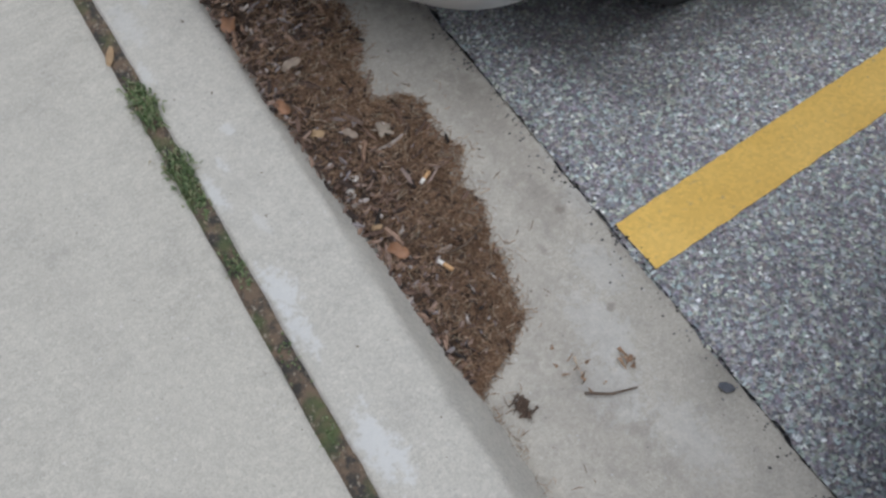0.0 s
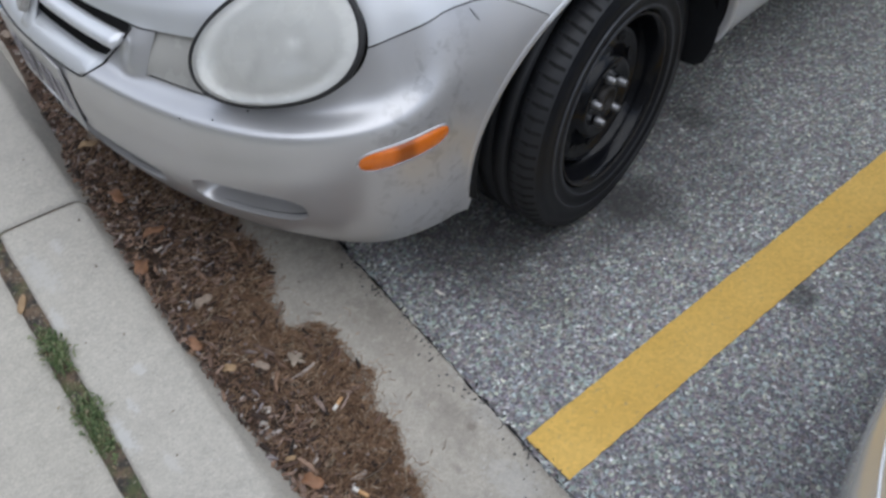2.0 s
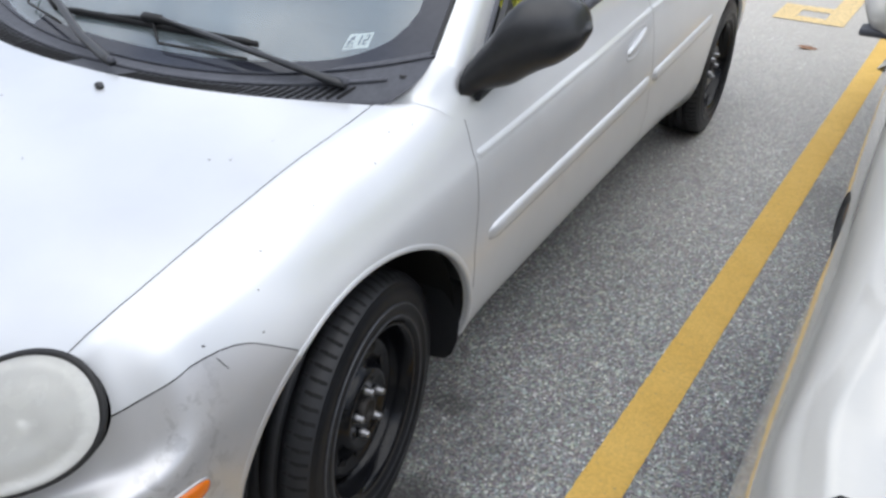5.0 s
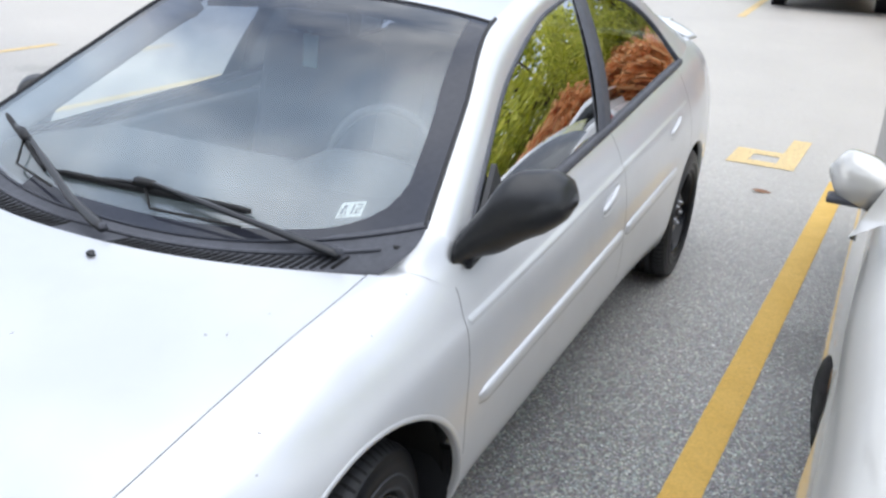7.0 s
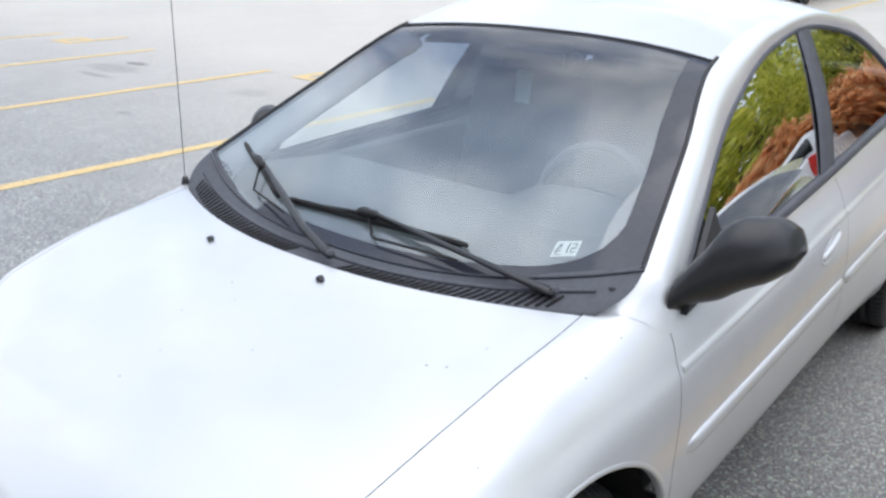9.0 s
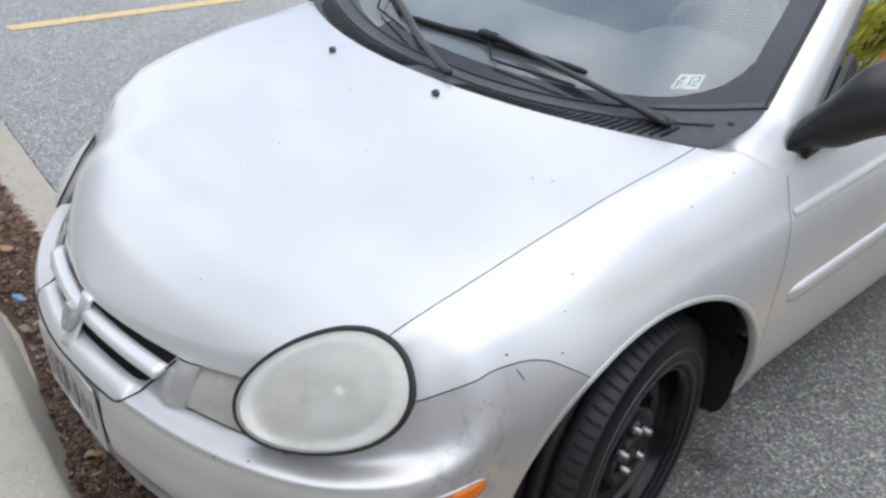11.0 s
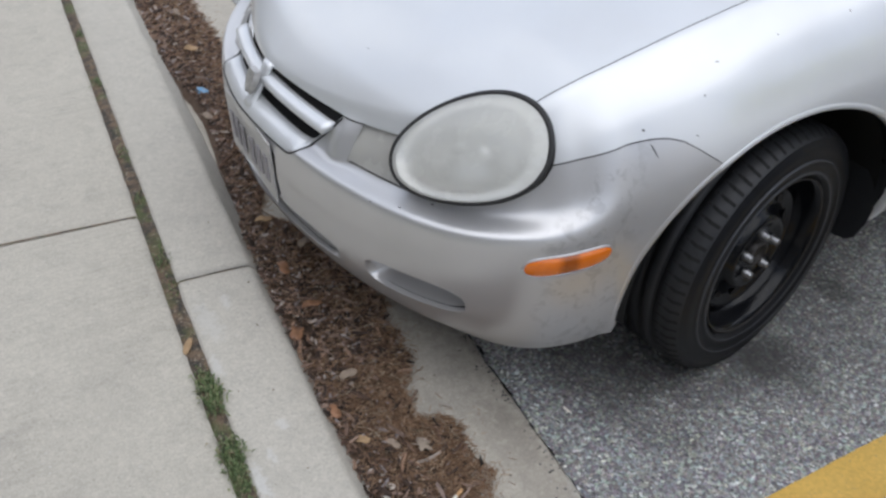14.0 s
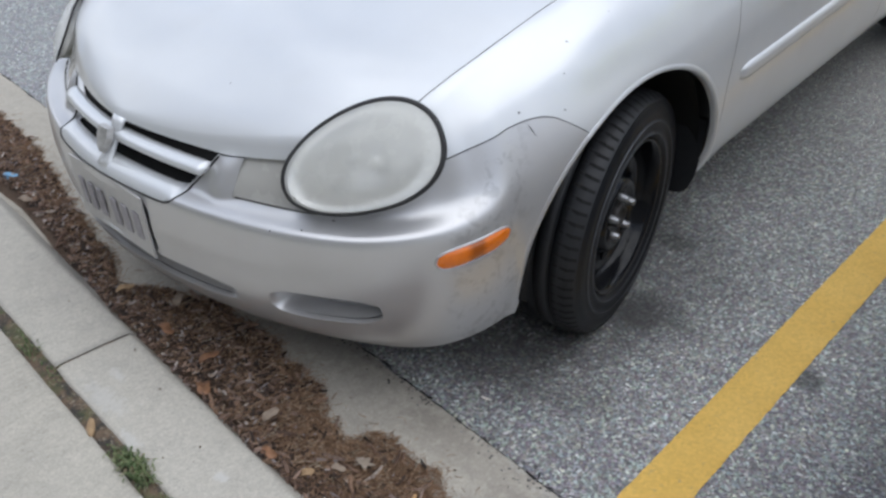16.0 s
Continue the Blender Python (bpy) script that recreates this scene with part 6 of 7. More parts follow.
tube("card_string", [(-0.055, 1.06, 1.24), (-0.055, 1.06, 1.19)], 0.0012, CARD, tag, sides=5)

# the far side of this car stands a little closer in than the near one, and its nose turns slightly that way
for ob in car.children_recursive:
    if ob.type == "MESH" and not (ob.parent and ob.parent.name.startswith("wheel")) and not (ob.parent and ob.parent.parent and ob.parent.parent.name.startswith("wheel")):
        for v in ob.data.vertices:
            if v.co.x < 0:
                v.co.x *= 0.962
            s = min(1.0, max(0.0, (-0.34 - v.co.y) / 0.26))
            if s > 0 :
                if v.co.x < 0:
                    v.co.y += s * 0.075 * min(1.0, -v.co.x / 0.6) ** 1.5
                v.co.x += s * 0.024 * max(0.0, 1 - v.co.x / 0.6)


# ---- litter, mulch and weeds along the kerb ----
MULCH_U = (-2.9, -1.93, -1.48, -1.15, -0.95, -0.70, -0.49, -0.30, -0.20, -0.14, -0.08, 0.10, 0.25, 0.40, 0.476, 0.56, 0.64, 0.692, 0.706, 0.725, 0.80, 0.916, 1.0, 1.122, 1.2, 1.255, 1.295, 1.315, 1.335)
MULCH_W = (0.16, 0.205, 0.224, 0.228, 0.205, 0.16, 0.127, 0.11, 0.075, 0.055, 0.12, 0.22, 0.23, 0.228, 0.226, 0.20, 0.168, 0.152, 0.18, 0.224, 0.234, 0.228, 0.208, 0.182, 0.160, 0.140, 0.09, 0.045, 0.0)
# height of the heap against the kerb
HEAP_U = (-3.0, -1.0, -0.35, -0.12, 0.05, 0.5, 0.75, 0.95, 1.1, 1.3)
HEAP_H = (0.022, 0.016, 0.012, 0.02, 0.070, 0.080, 0.068, 0.040, 0.022, 0.006)


# bare gutter between the kerb and the mulch
BARE_U = (-1.15, -0.98, -0.85, -0.72, -0.51, -0.30, -0.10)
BARE_W = (0.0, 0.020, 0.048, 0.058, 0.045, 0.020, 0.0)


def mulch_width(u):
    return float(np.interp(u, MULCH_U, MULCH_W)) * (1 + 0.13 * noise.noise(Vector((u * 14, 2, 0))) + 0.07 * noise.noise(Vector((u * 45, 6, 0))))


def heap(u):
    return float(np.interp(u, HEAP_U, HEAP_H))


def mulch_foot(u):
    """Where the heap meets the kerb's face."""
    return -0.858 - 0.45 * max(0.0, heap(u) - 0.01) + float(np.interp(u, BARE_U, BARE_W))


def mulch_height(u, s):
    return (heap(u) * (1 - s) ** 1.7 + 0.008 * (1 - s)) * min(1, mulch_width(u) / 0.12) + 0.004


def mulch_bed():
    us = steps(-3.0, 1.335, 0.012)
    verts = []
    for u in us:
        w, w0 = mulch_width(u), mulch_foot(u)
        for j in range(10):
            s = max(0, j - 1) / 8
            z = mulch_height(u, s) * (0.8 + 0.5 * noise.noise(Vector((u * 30, s * 8, 1)))) if 0 < j < 9 else 0.003
            verts.append(along(u, w0 - (0.02 if j == 0 else 0.0) + s * (w + 0.008 - 0.862 - w0), max(z, 0.003)))
    return link_mesh("mulch_bed", verts, grid_faces(len(us), 10, True), SOIL)


tagged(mulch_bed(), "dark brown soil and rotted mulch in the gutter", "mulch", kind="stuff")


def scatter(name, count, material, label, category, lo, hi, size, lean, bias=1.0, keep=None, out=0.0):
    """Many thin slivers lying on the mulch, as one mesh."""
    verts, faces = [], []
    made = 0
    while made < count:
        u = random.uniform(lo, hi)
        wd = mulch_width(u)
        if wd < 0.02 and out == 0:
            continue
        s = random.random() ** bias
        if keep and random.random() > keep(u, s):
            continue
        ln, wi, th = size[0] * random.uniform(0.4, 1.5), size[1] * random.uniform(0.5, 1.5), size[2] * random.uniform(0.6, 1.4)
        spread = wd + (random.random() ** 3) * out
        p = along(u, mulch_foot(u) + s * (spread + 0.008 - 0.862 - mulch_foot(u)), mulch_height(u, min(s, 1)) * (spread <= wd or s < 0.8) + 0.004 + random.random() ** 2 * 0.008)
        m = Matrix.Translation(p) @ Euler((random.gauss(0, lean), random.gauss(0, lean), random.uniform(0, 6.283))).to_matrix().to_4x4()
        bend = random.uniform(-0.25, 0.25) * ln
        i = len(verts)
        t = random.uniform(0.3, 0.9)
        for x, k in ((-0.5, t), (0.05, 1.0), (0.5, t * 0.6)):
            o = bend * (0.25 - x * x) * 2
            verts += [m @ Vector((x * ln, o - wi * k / 2, 0)), m @ Vector((x * ln, o + wi * k / 2, 0)), m @ Vector((x * ln, o, th))]
        for a, b in ((0, 3), (3, 6)):
            faces += [(i + a, i + b, i + b + 2, i + a + 2), (i + a + 2, i + b + 2, i + b + 1, i + a + 1), (i + a + 1, i + b + 1, i + b, i + a)]
        faces += [(i, i + 2, i + 1), (i + 6, i + 7, i + 8)]
        made += 1
    ob = link_mesh(name, verts, faces, material, smooth=False)
    return tagged(ob, label, category, kind="stuff")


scatter("bark_chips", 5200, CHIPS, "brown and grey bark mulch chips", "mulch", -2.9, 1.32, (0.021, 0.0065, 0.0035), 0.30, 0.9, lambda u, s: 1.0 if u < 0.55 else 0.9 * max(0.0, 1 - s / 0.55) + 0.06)
scatter("bark_crumbs", 5200, CHIPS, "small brown and rusty bark crumbs beside the kerb", "mulch", -2.6, 1.30, (0.0095, 0.0050, 0.0032), 0.35, 1.1, lambda u, s: 1.0 if u < 0.5 else 1.1 - s)
scatter("large_bark_chips", 520, CHIPS, "large weathered bark chips beside the kerb", "mulch", -2.6, 1.10, (0.042, 0.010, 0.005), 0.22, 1.2)
scatter("dry_needles", 26000, NEEDLES, "fine brown dry needles and grass litter", "mulch", -2.6, 1.335, (0.019, 0.0012, 0.0011), 0.22, 0.65, lambda u, s: 1.0 if u > 0.5 else 0.3 + 0.4 * s)
scatter("edge_needles", 7000, NEEDLES, "feathered needles along the edge of the mulch", "mulch", -2.0, 1.345, (0.015, 0.0011, 0.001), 0.16, 0.12, None, 0.030)
scatter("stray_needles", 2400, NEEDLES, "stray needles strewn on the gutter", "mulch", -2.6, 1.6, (0.015, 0.0011, 0.001), 0.08, 0.5, None, 0.10)
scatter("pale_straws", 420, random_tone("pale_straw", ((0.0, (0.30, 0.24, 0.16)), (1.0, (0.46, 0.40, 0.31)))), "pale dry straws on the mulch", "straw", -1.6, 1.3, (0.036, 0.0015, 0.0013), 0.16, 0.7)


def curled_leaf(x, y, z, size, turn, material, label, lobes=0):
    verts, faces, n = [], [], 20
    verts.append((0, 0, 0))
    for k in range(n):
        g = 2 * math.pi * k / n
        r = size * (0.5 + (0.24 * math.cos(lobes * g) if lobes else 0)) * (1.0 if lobes else 0.55 + 0.45 * abs(math.cos(g)))
        verts.append((r * math.cos(g), r * math.sin(g) * (0.9 if lobes else 0.75), abs(math.sin(g)) * size * 0.14 + 0.05 * size * math.cos(3 * g)))
    faces = [(0, 1 + k, 1 + (k + 1) % n) for k in range(n)]
    m = pose(x, y, z, random.uniform(-15, 15), random.uniform(-15, 15), turn)
    ob = link_mesh("leaf", [m @ Vector(v) for v in verts], faces, material)
    mod = ob.modifiers.new("thick", "SOLIDIFY")
    mod.thickness = 0.0012
    return tagged(ob, label, "leaf", "fallen leaves")


RUST = plain("rust_leaf", (0.25, 0.125, 0.065), 0.6, vary=0.4)
TANL = plain("tan_leaf", (0.36, 0.24, 0.13), 0.7, vary=0.3)
PALEL = plain("pale_grey_leaf", (0.34, 0.28, 0.22), 0.8, vary=0.2)
GREYL = plain("grey_brown_leaf", (0.27, 0.21, 0.16), 0.8, vary=0.3)
curled_leaf(0.716, -0.800, 0.036, 0.034, 30, PALEL, "grey-brown lobed oak leaf on the mulch", 5)
for u, w, sz, tn, mt in ((1.048, -0.822, 0.046, 20, RUST), (0.99, -0.832, 0.022, 70, TANL), (0.44, -0.862, 0.055, -30, RUST), (0.682, -0.862, 0.04, 10, RUST), (0.77, -0.832, 0.030, 40, TANL), (0.60, -0.80, 0.04, 80, GREYL), (0.20, -0.82, 0.05, 0, RUST), (-0.05, -0.80, 0.05, 60, TANL), (-0.7, -0.80, 0.05, 20, GREYL), (-1.2, -0.74, 0.06, 50, TANL), (0.80, -0.78, 0.03, 35, GREYL), (0.12, -0.74, 0.045, 130, GREYL), (0.36, -0.80, 0.05, 75, RUST), (-1.55, -0.72, 0.05, 10, GREYL)):
    q = along(u, w - 0.008, mulch_height(u, 0.05) + 0.012)
    curled_leaf(q.x, q.y, q.z, sz, tn, mt, {RUST: "curled rust-brown dead leaf beside the kerb", TANL: "pale tan dead leaf on the mulch", GREYL: "grey-brown dead leaf on the mulch"}[mt])


def butt(x, y, z, turn):
    b = thing("cigarette_butt", "stubbed cigarette butt with tan filter on the mulch", "cigarette butt", pose(x, y, z, 0, 6, turn), group="cigarette butts")
    lathe("paper", [(0.0, -0.006), (0.0038, -0.0055), (0.0040, 0.006), (0.0, 0.0065)], BUTT, b, "", 14)
    lathe("filter", [(0.0, 0.006), (0.0040, 0.006), (0.0040, 0.026), (0.0, 0.0265)], FILTER, b, "tan filter", 14)


butt(0.852, -0.806, 0.026, 115)
butt(1.011, -0.883, 0.030, 20)


def bit(name, label, cat, x, y, z, size, material, turn):
    bm = bmesh.new()
    bmesh.ops.create_icosphere(bm, subdivisions=2, radius=0.5)
    for v in bm.verts:
        v.co *= 1 + 0.35 * noise.noise(v.co * 3 + Vector((x * 9, y * 9, 0)))
    bm.transform(pose(x, y, z, 8, 6, turn) @ Matrix.Diagonal((*size, 1)))
    ob = part(name, bm, material, None, "", False)
    tagged(ob, label, cat)


bit("wood_chip", "flat tan wood chip in the kerb joint", "debris", 0.292, -1.137, 0.117, (0.048, 0.017, 0.007), TANL, -33)
bit("wrapper_scrap", "crumpled blue wrapper scrap on the mulch", "litter", -0.968, -0.683, 0.026, (0.055, 0.032, 0.016), FOIL, 25)
bit("paper_scrap", "small crumpled white paper scrap on the mulch", "litter", 0.782, -0.908, 0.046, (0.024, 0.018, 0.008), BUTT, 10)
bit("paper_scrap", "small crumpled white paper scrap on the mulch", "litter", 0.806, -0.932, 0.050, (0.020, 0.022, 0.008), BUTT, 70)
bit("paper_scrap", "flat white paper scrap in the gutter", "litter", -1.62, -0.60, 0.014, (0.06, 0.035, 0.008), BUTT, 40)
bit("paper_scrap", "flat white paper scrap in the gutter", "litter", -2.2, -0.52, 0.014, (0.07, 0.03, 0.008), BUTT, 0)
bit("stone", "small dark stone on the gutter edge", "stone", 1.475, -0.652, 0.008, (0.026, 0.018, 0.014), COWL, 30)
bit("pale_chip", "small pale wood chip on the asphalt", "debris", 0.768, -0.462, 0.004, (0.026, 0.006, 0.004), BUTT, 20)
bit("tan_scrap", "dried tan leaf scrap on the asphalt", "debris", 1.02, 4.23, 0.008, (0.11, 0.05, 0.010), RUST, 20)
tw = tube("twig", [(1.342, -0.840, 0.010), (1.356, -0.824, 0.012), (1.370, -0.806, 0.011), (1.387, -0.766, 0.010)], [0.0022, 0.0026, 0.0022, 0.0014], TWIG, sides=7)
tagged(tw, "bent brown twig lying on the gutter", "twig")
tw = tube("twig", [(1.005, -0.865, 0.032), (1.012, -0.83, 0.032), (1.0, -0.785, 0.026)], [0.002, 0.0022, 0.001], TWIG, sides=6)
tagged(tw, "thin twig lying on the mulch", "twig")
for k in range(40):
    u, w = random.uniform(-0.3, 1.6), random.choice((random.uniform(-1.05, -0.9), random.uniform(-0.7, -0.5), random.uniform(-1.6, -1.12)))
    q = along(u, w, 0.116 if w < -0.88 else 0.007)
    s = random.uniform(0.003, 0.007)
    bit("crumb", "tiny dark crumb of grit on the concrete", "grit", q.x, q.y, q.z, (s * 0.8, s * 0.6, s * 0.4), SOIL, k * 40)


def clump(label, x, y, n, r, material, size):
    verts, faces = [], []
    for k in range(n):
        m = pose(x + random.gauss(0, r), y + random.gauss(0, r * 0.6), 0.008 + random.random() * 0.006, random.gauss(0, 12), random.gauss(0, 12), random.uniform(0, 360))
        ln, wi = size * random.uniform(0.4, 1.4), size * random.uniform(0.06, 0.22)
        i = len(verts)
        verts += [m @ Vector(v) for v in ((-ln / 2, -wi, 0), (-ln / 2, wi, 0), (ln / 2, 0, 0), (0, 0, 0.003))]
        faces += [(i, i + 2, i + 3), (i + 2, i + 1, i + 3), (i + 1, i, i + 3), (i, i + 1, i + 2)]
    tagged(link_mesh("debris_clump", verts, faces, material, smooth=False), label, "debris", "debris clumps", kind="stuff")


clump("dark wisp of rotten debris on the gutter", 1.302, -0.935, 26, 0.009, SOIL, 0.022)
clump("wisp of dry rootlets on the gutter", 1.341, -0.746, 10, 0.008, NEEDLES, 0.022)
clump("loose brown litter beside the mulch", 1.30, -0.83, 14, 0.03, NEEDLES, 0.016)
clump("bits of bark and dirt in the kerb joint", 0.42, -1.13, 30, 0.02, CHIPS, 0.014)


def weeds(name, us, label):
    verts, faces = [], []
    for u, n, tall in us:
        for k in range(int(n * 0.6)):
            b = along(u + random.gauss(0, 0.019), -1.094 + 0.0093 * u + random.gauss(0, 0.008 if tall < 0.022 else 0.011), 0.110)
            d = Vector((random.gauss(0, 1), random.gauss(0, 1), 0)).normalized()
            h, ln, wd = tall * random.uniform(0.3, 0.9), tall * random.uniform(0.2, 0.75), random.uniform(0.0010, 0.0026)
            s = Vector((-d.y, d.x, 0)) * wd
            i = len(verts)
            verts += [b - s * 0.4, b + s * 0.4, b + d * ln * 0.5 + Vector((0, 0, h)) - s, b + d * ln * 0.5 + Vector((0, 0, h)) + s, b + d * ln + Vector((0, 0, h * 0.85))]
            faces += [(i, i + 1, i + 3, i + 2), (i + 2, i + 3, i + 4)]
    tagged(link_mesh(name, verts, faces, WEED, smooth=False), label, "weed", kind="stuff")


weeds("weeds", [(0.55, 260, 0.026), (0.585, 220, 0.03), (0.715, 240, 0.024), (0.76, 180, 0.022), (0.81, 150, 0.016), (0.97, 110, 0.015), (0.50, 60, 0.014), (0.2, 40, 0.012), (0.09, 110, 0.018), (-0.2, 50, 0.015), (-0.45, 40, 0.014), (-0.9, 60, 0.016), (-1.3, 60, 0.014), (1.15, 50, 0.01), (1.3, 40, 0.01)], "small green weeds growing in the kerb joint")


# ---- the beige car in the next bay: only its near front corner shows ----
beige = thing("beige_car", "glossy beige saloon with clear headlamps in the next bay", "car", pose(2.475, 0.0, 0.0, 0, 0, -0.4))
b_ys = [0.0 + 0.05 * k for k in range(74)]
b_o = outline(48, b_ys, 18, 0.942, 0.0, 0.86, ((0.0, 0.3, 1.0, 2.4, 3.2, 3.65), (0.942, 0.943, 0.943, 0.94, 0.93, 0.90)), (0.90, 3.65, 0.35))
for k in range(48):
    g = (k / 48) * math.pi / 2
    y = -0.86 * math.cos(g) ** 0.65
    b_o[k, 0], b_o[k, 1] = 0.942 * math.sin(g) ** 0.55 - spline((-0.86, -0.7, -0.5, -0.387, -0.288, -0.214, -0.12, 0.0), (0.0, 0.008, 0.019, 0.020, 0.017, 0.011, 0.004, 0.0), y), y
for k in range(48):
    tx, ty = b_o[k + 1, :2] - b_o[max(k - 1, 0), :2]
    b_o[k, 2], b_o[k, 3] = (0.0, 1.0) if k == 0 else (-ty / math.hypot(tx, ty), tx / math.hypot(tx, ty))
B_F = [0.08, 0.20, 0.03, 0.25, 0.005, 0.34, 0.0, 0.43, 0.004, 0.50, 0.014, 0.53, 0.035, 0.55, 0.075, 0.62, 0.13, 0.685]
B_C = [0.05, 0.20, 0.025, 0.25, 0.004, 0.34, 0.0, 0.43, 0.012, 0.508, 0.020, 0.56, 0.028, 0.62, 0.050, 0.69, 0.115, 0.755]
B_E = [0.05, 0.20, 0.025, 0.25, 0.004, 0.34, 0.0, 0.43, 0.010, 0.51, 0.022, 0.58, 0.042, 0.67, 0.078, 0.75, 0.15, 0.815]
B_W = [0.05, 0.20, 0.025, 0.27, 0.006, 0.36, 0.0, 0.44, 0.010, 0.53, 0.024, 0.62, 0.048, 0.72, 0.10, 0.81, 0.19, 0.875]
B_D = [0.07, 0.18, 0.04, 0.25, 0.010, 0.38, 0.0, 0.52, 0.004, 0.66, 0.018, 0.77, 0.040, 0.86, 0.07, 0.91, 0.11, 0.945]


def b_top(x, y):
    return spline((-0.8, -0.5, 0.0, 0.6, 1.0, 2.8, 3.9, 4.1), (0.66, 0.76, 0.86, 0.95, 0.98, 1.02, 1.02, 0.98), y) - 0.02 * (np.abs(x) / 0.8) ** 2


b_shell = weld(body_shell(b_o, [0, 28, 45, 48, 58, 78, 118, 122 + 9, 122 + 17], [B_F, B_C, B_C, B_E, B_W, B_D, B_D, B_D, B_D], b_top, ((-0.84, 0.0, 3.65, 4.0), (-0.72, 0.0, 3.65, 3.85)), 4, 10))

b_skin = BVHTree.FromPolygons([tuple(v[:3]) for v in b_shell[0]], [tuple(map(int, t)) for t in b_shell[1]])


def b_lamp(V):
    ax, y, z = np.abs(V[:, 0]), V[:, 1], V[:, 2]
    low = spline((-0.86, -0.70, -0.55, -0.44, -0.39, -0.35, -0.31), (0.565, 0.55, 0.555, 0.585, 0.650, 0.690, 0.715), np.clip(y, -0.86, -0.31))
    m = np.minimum(np.minimum(z - low, ax - 0.50), -0.290 - 10 * np.clip(ax - 0.79, -0.2, 1) ** 2 * np.where(ax < 0.79, 0.35, 1.0) - y)
    return np.where(y < 0.2, m, -1)


b_arch = lambda V: np.where(np.abs(V[:, 0]) > 0.6, np.maximum(0.37 - np.hypot(V[:, 1] - 0.66, V[:, 2] - 0.32), 0.37 - np.hypot(V[:, 1] - 3.2, V[:, 2] - 0.32)), -1)
b_body = clipped(b_shell, b_lamp, b_arch)
panel("body", b_body, BEIGE, beige, "glossy beige body")
panel("inner_body", clip(sunk(b_shell, 0.05), b_arch), DARK, beige)
for sgn in (1, -1):
    half = clip(b_shell, lambda V: -sgn * V[:, 0])
    lens = clip(half, lambda V: -b_lamp(V) + 0.004)
    hl = panel("headlamp", lens, CLEAR, beige, "clear headlamp cover")
    panel("lamp_housing", sunk(clip(half, lambda V: -b_lamp(V) - 0.010), 0.016), BRIGHT, hl, "bright metal housing behind the lens")
    for bx, by, br in ((0.735, -0.52, 0.080), (0.585, -0.60, 0.070)):
        turn = Matrix.Translation((sgn * bx, by, 0.615)) @ Matrix.Rotation(radians(-90), 4, "Z") @ Matrix.Rotation(radians(-22), 4, "Y")
        bowl = lathe("reflector", [(r * br, x) for r, x in ((0.0, -0.060), (0.25, -0.056), (0.5, -0.042), (0.75, -0.018), (0.95, 0.012), (1.0, 0.022), (1.06, 0.022), (1.10, 0.010))], CHROME, hl, "bright chrome reflector bowl", 40, turn)
        lathe("bulb_cap", [(0.0, -0.004), (0.010, -0.006), (0.014, -0.014), (0.014, -0.056)], CHROME, bowl, "", 20, turn)
    for k in range(56):
        y = -0.318 - 0.0058 * k
        low = float(spline((-0.70, -0.55, -0.44, -0.39, -0.35, -0.31), (0.55, 0.555, 0.585, 0.650, 0.690, 0.715), y))
        pts = []
        for dz in (0.006, 0.030, 0.056):
            p = b_skin.ray_cast(Vector((sgn * 1.5, y, low + dz)), Vector((-sgn, 0, 0)))[0]
            if p is not None and abs(p.x) > 0.75:
                pts.append(p + Vector((-sgn * 0.004, 0, -0.001)))
        if len(pts) == 3:
            tube("lens_rib", pts, 0.0016, BRIGHT, hl, "bright lens rib", sides=5)
    band = clip(half, lambda V: np.maximum(np.abs(b_lamp(V) + 0.002) - 0.0014, V[:, 1] - 0.1))
    panel("lamp_seal", sunk(band, -0.002), GASKET, beige, "dark seal round the headlamp")
    rod = []
    for k in range(0, 47):
        n_out = Vector((-sgn * b_o[k, 2], -b_o[k, 3], 0)).normalized()
        p = b_skin.ray_cast(Vector((sgn * b_o[k, 0], b_o[k, 1], 0.507)) + n_out * 0.2, -n_out)[0]
        if p is not None and p.y < -0.118:
            rod.append(p)
    tube("bumper_trim", rod, [min(0.0026, 0.0013 + 0.006 * (-0.118 - p.y)) for p in rod], BRIGHT, beige, "pale rubbing strip", sides=8)
    line = clipped(half, lambda V: np.abs(V[:, 2] - (0.66 + 0.045 * V[:, 1])) - 0.005, lambda V: 0.39 - V[:, 1], lambda V: V[:, 1] - 3.4)
    panel("coach_line", sunk(line, -0.003), FILTER, beige, "thin gold coach line")
    wheel(beige, pose(sgn * 0.835, 0.66, 0.30, 0, 0, 0 if sgn > 0 else 180))
    wheel(beige, pose(sgn * 0.835, 3.2, 0.30, 0, 0, 0 if sgn > 0 else 180))
    n, verts = 28, []
    for i in range(19):
        s = i / 18
        ce = Vector((0.85 + 0.175 * s, 1.16 + 0.06 * s, 0.965 + 0.02 * s))
        e = abs(s - 0.6) / (0.6 if s < 0.6 else 0.4)
        h = max(0.022 if s < 0.3 else 0.004, 0.069 * (1 - e ** 3))
        d = max(0.042 if s < 0.3 else 0.004, 0.075 * (1 - e ** 3))
        for k in range(n):
            a = 2 * math.pi * k / n
            c, si = math.cos(a), math.sin(a)
            verts.append((sgn * ce.x, ce.y + min(d * math.copysign(abs(c) ** 0.9, c), d * 0.5), ce.z + h * math.copysign(abs(si) ** 0.9, si)))
    faces = [(i * n + k, i * n + (k + 1) % n, (i + 1) * n + (k + 1) % n, (i + 1) * n + k) for i in range(18) for k in range(n)] + [tuple(range(n)), tuple(18 * n + k for k in range(n))[::-1]]
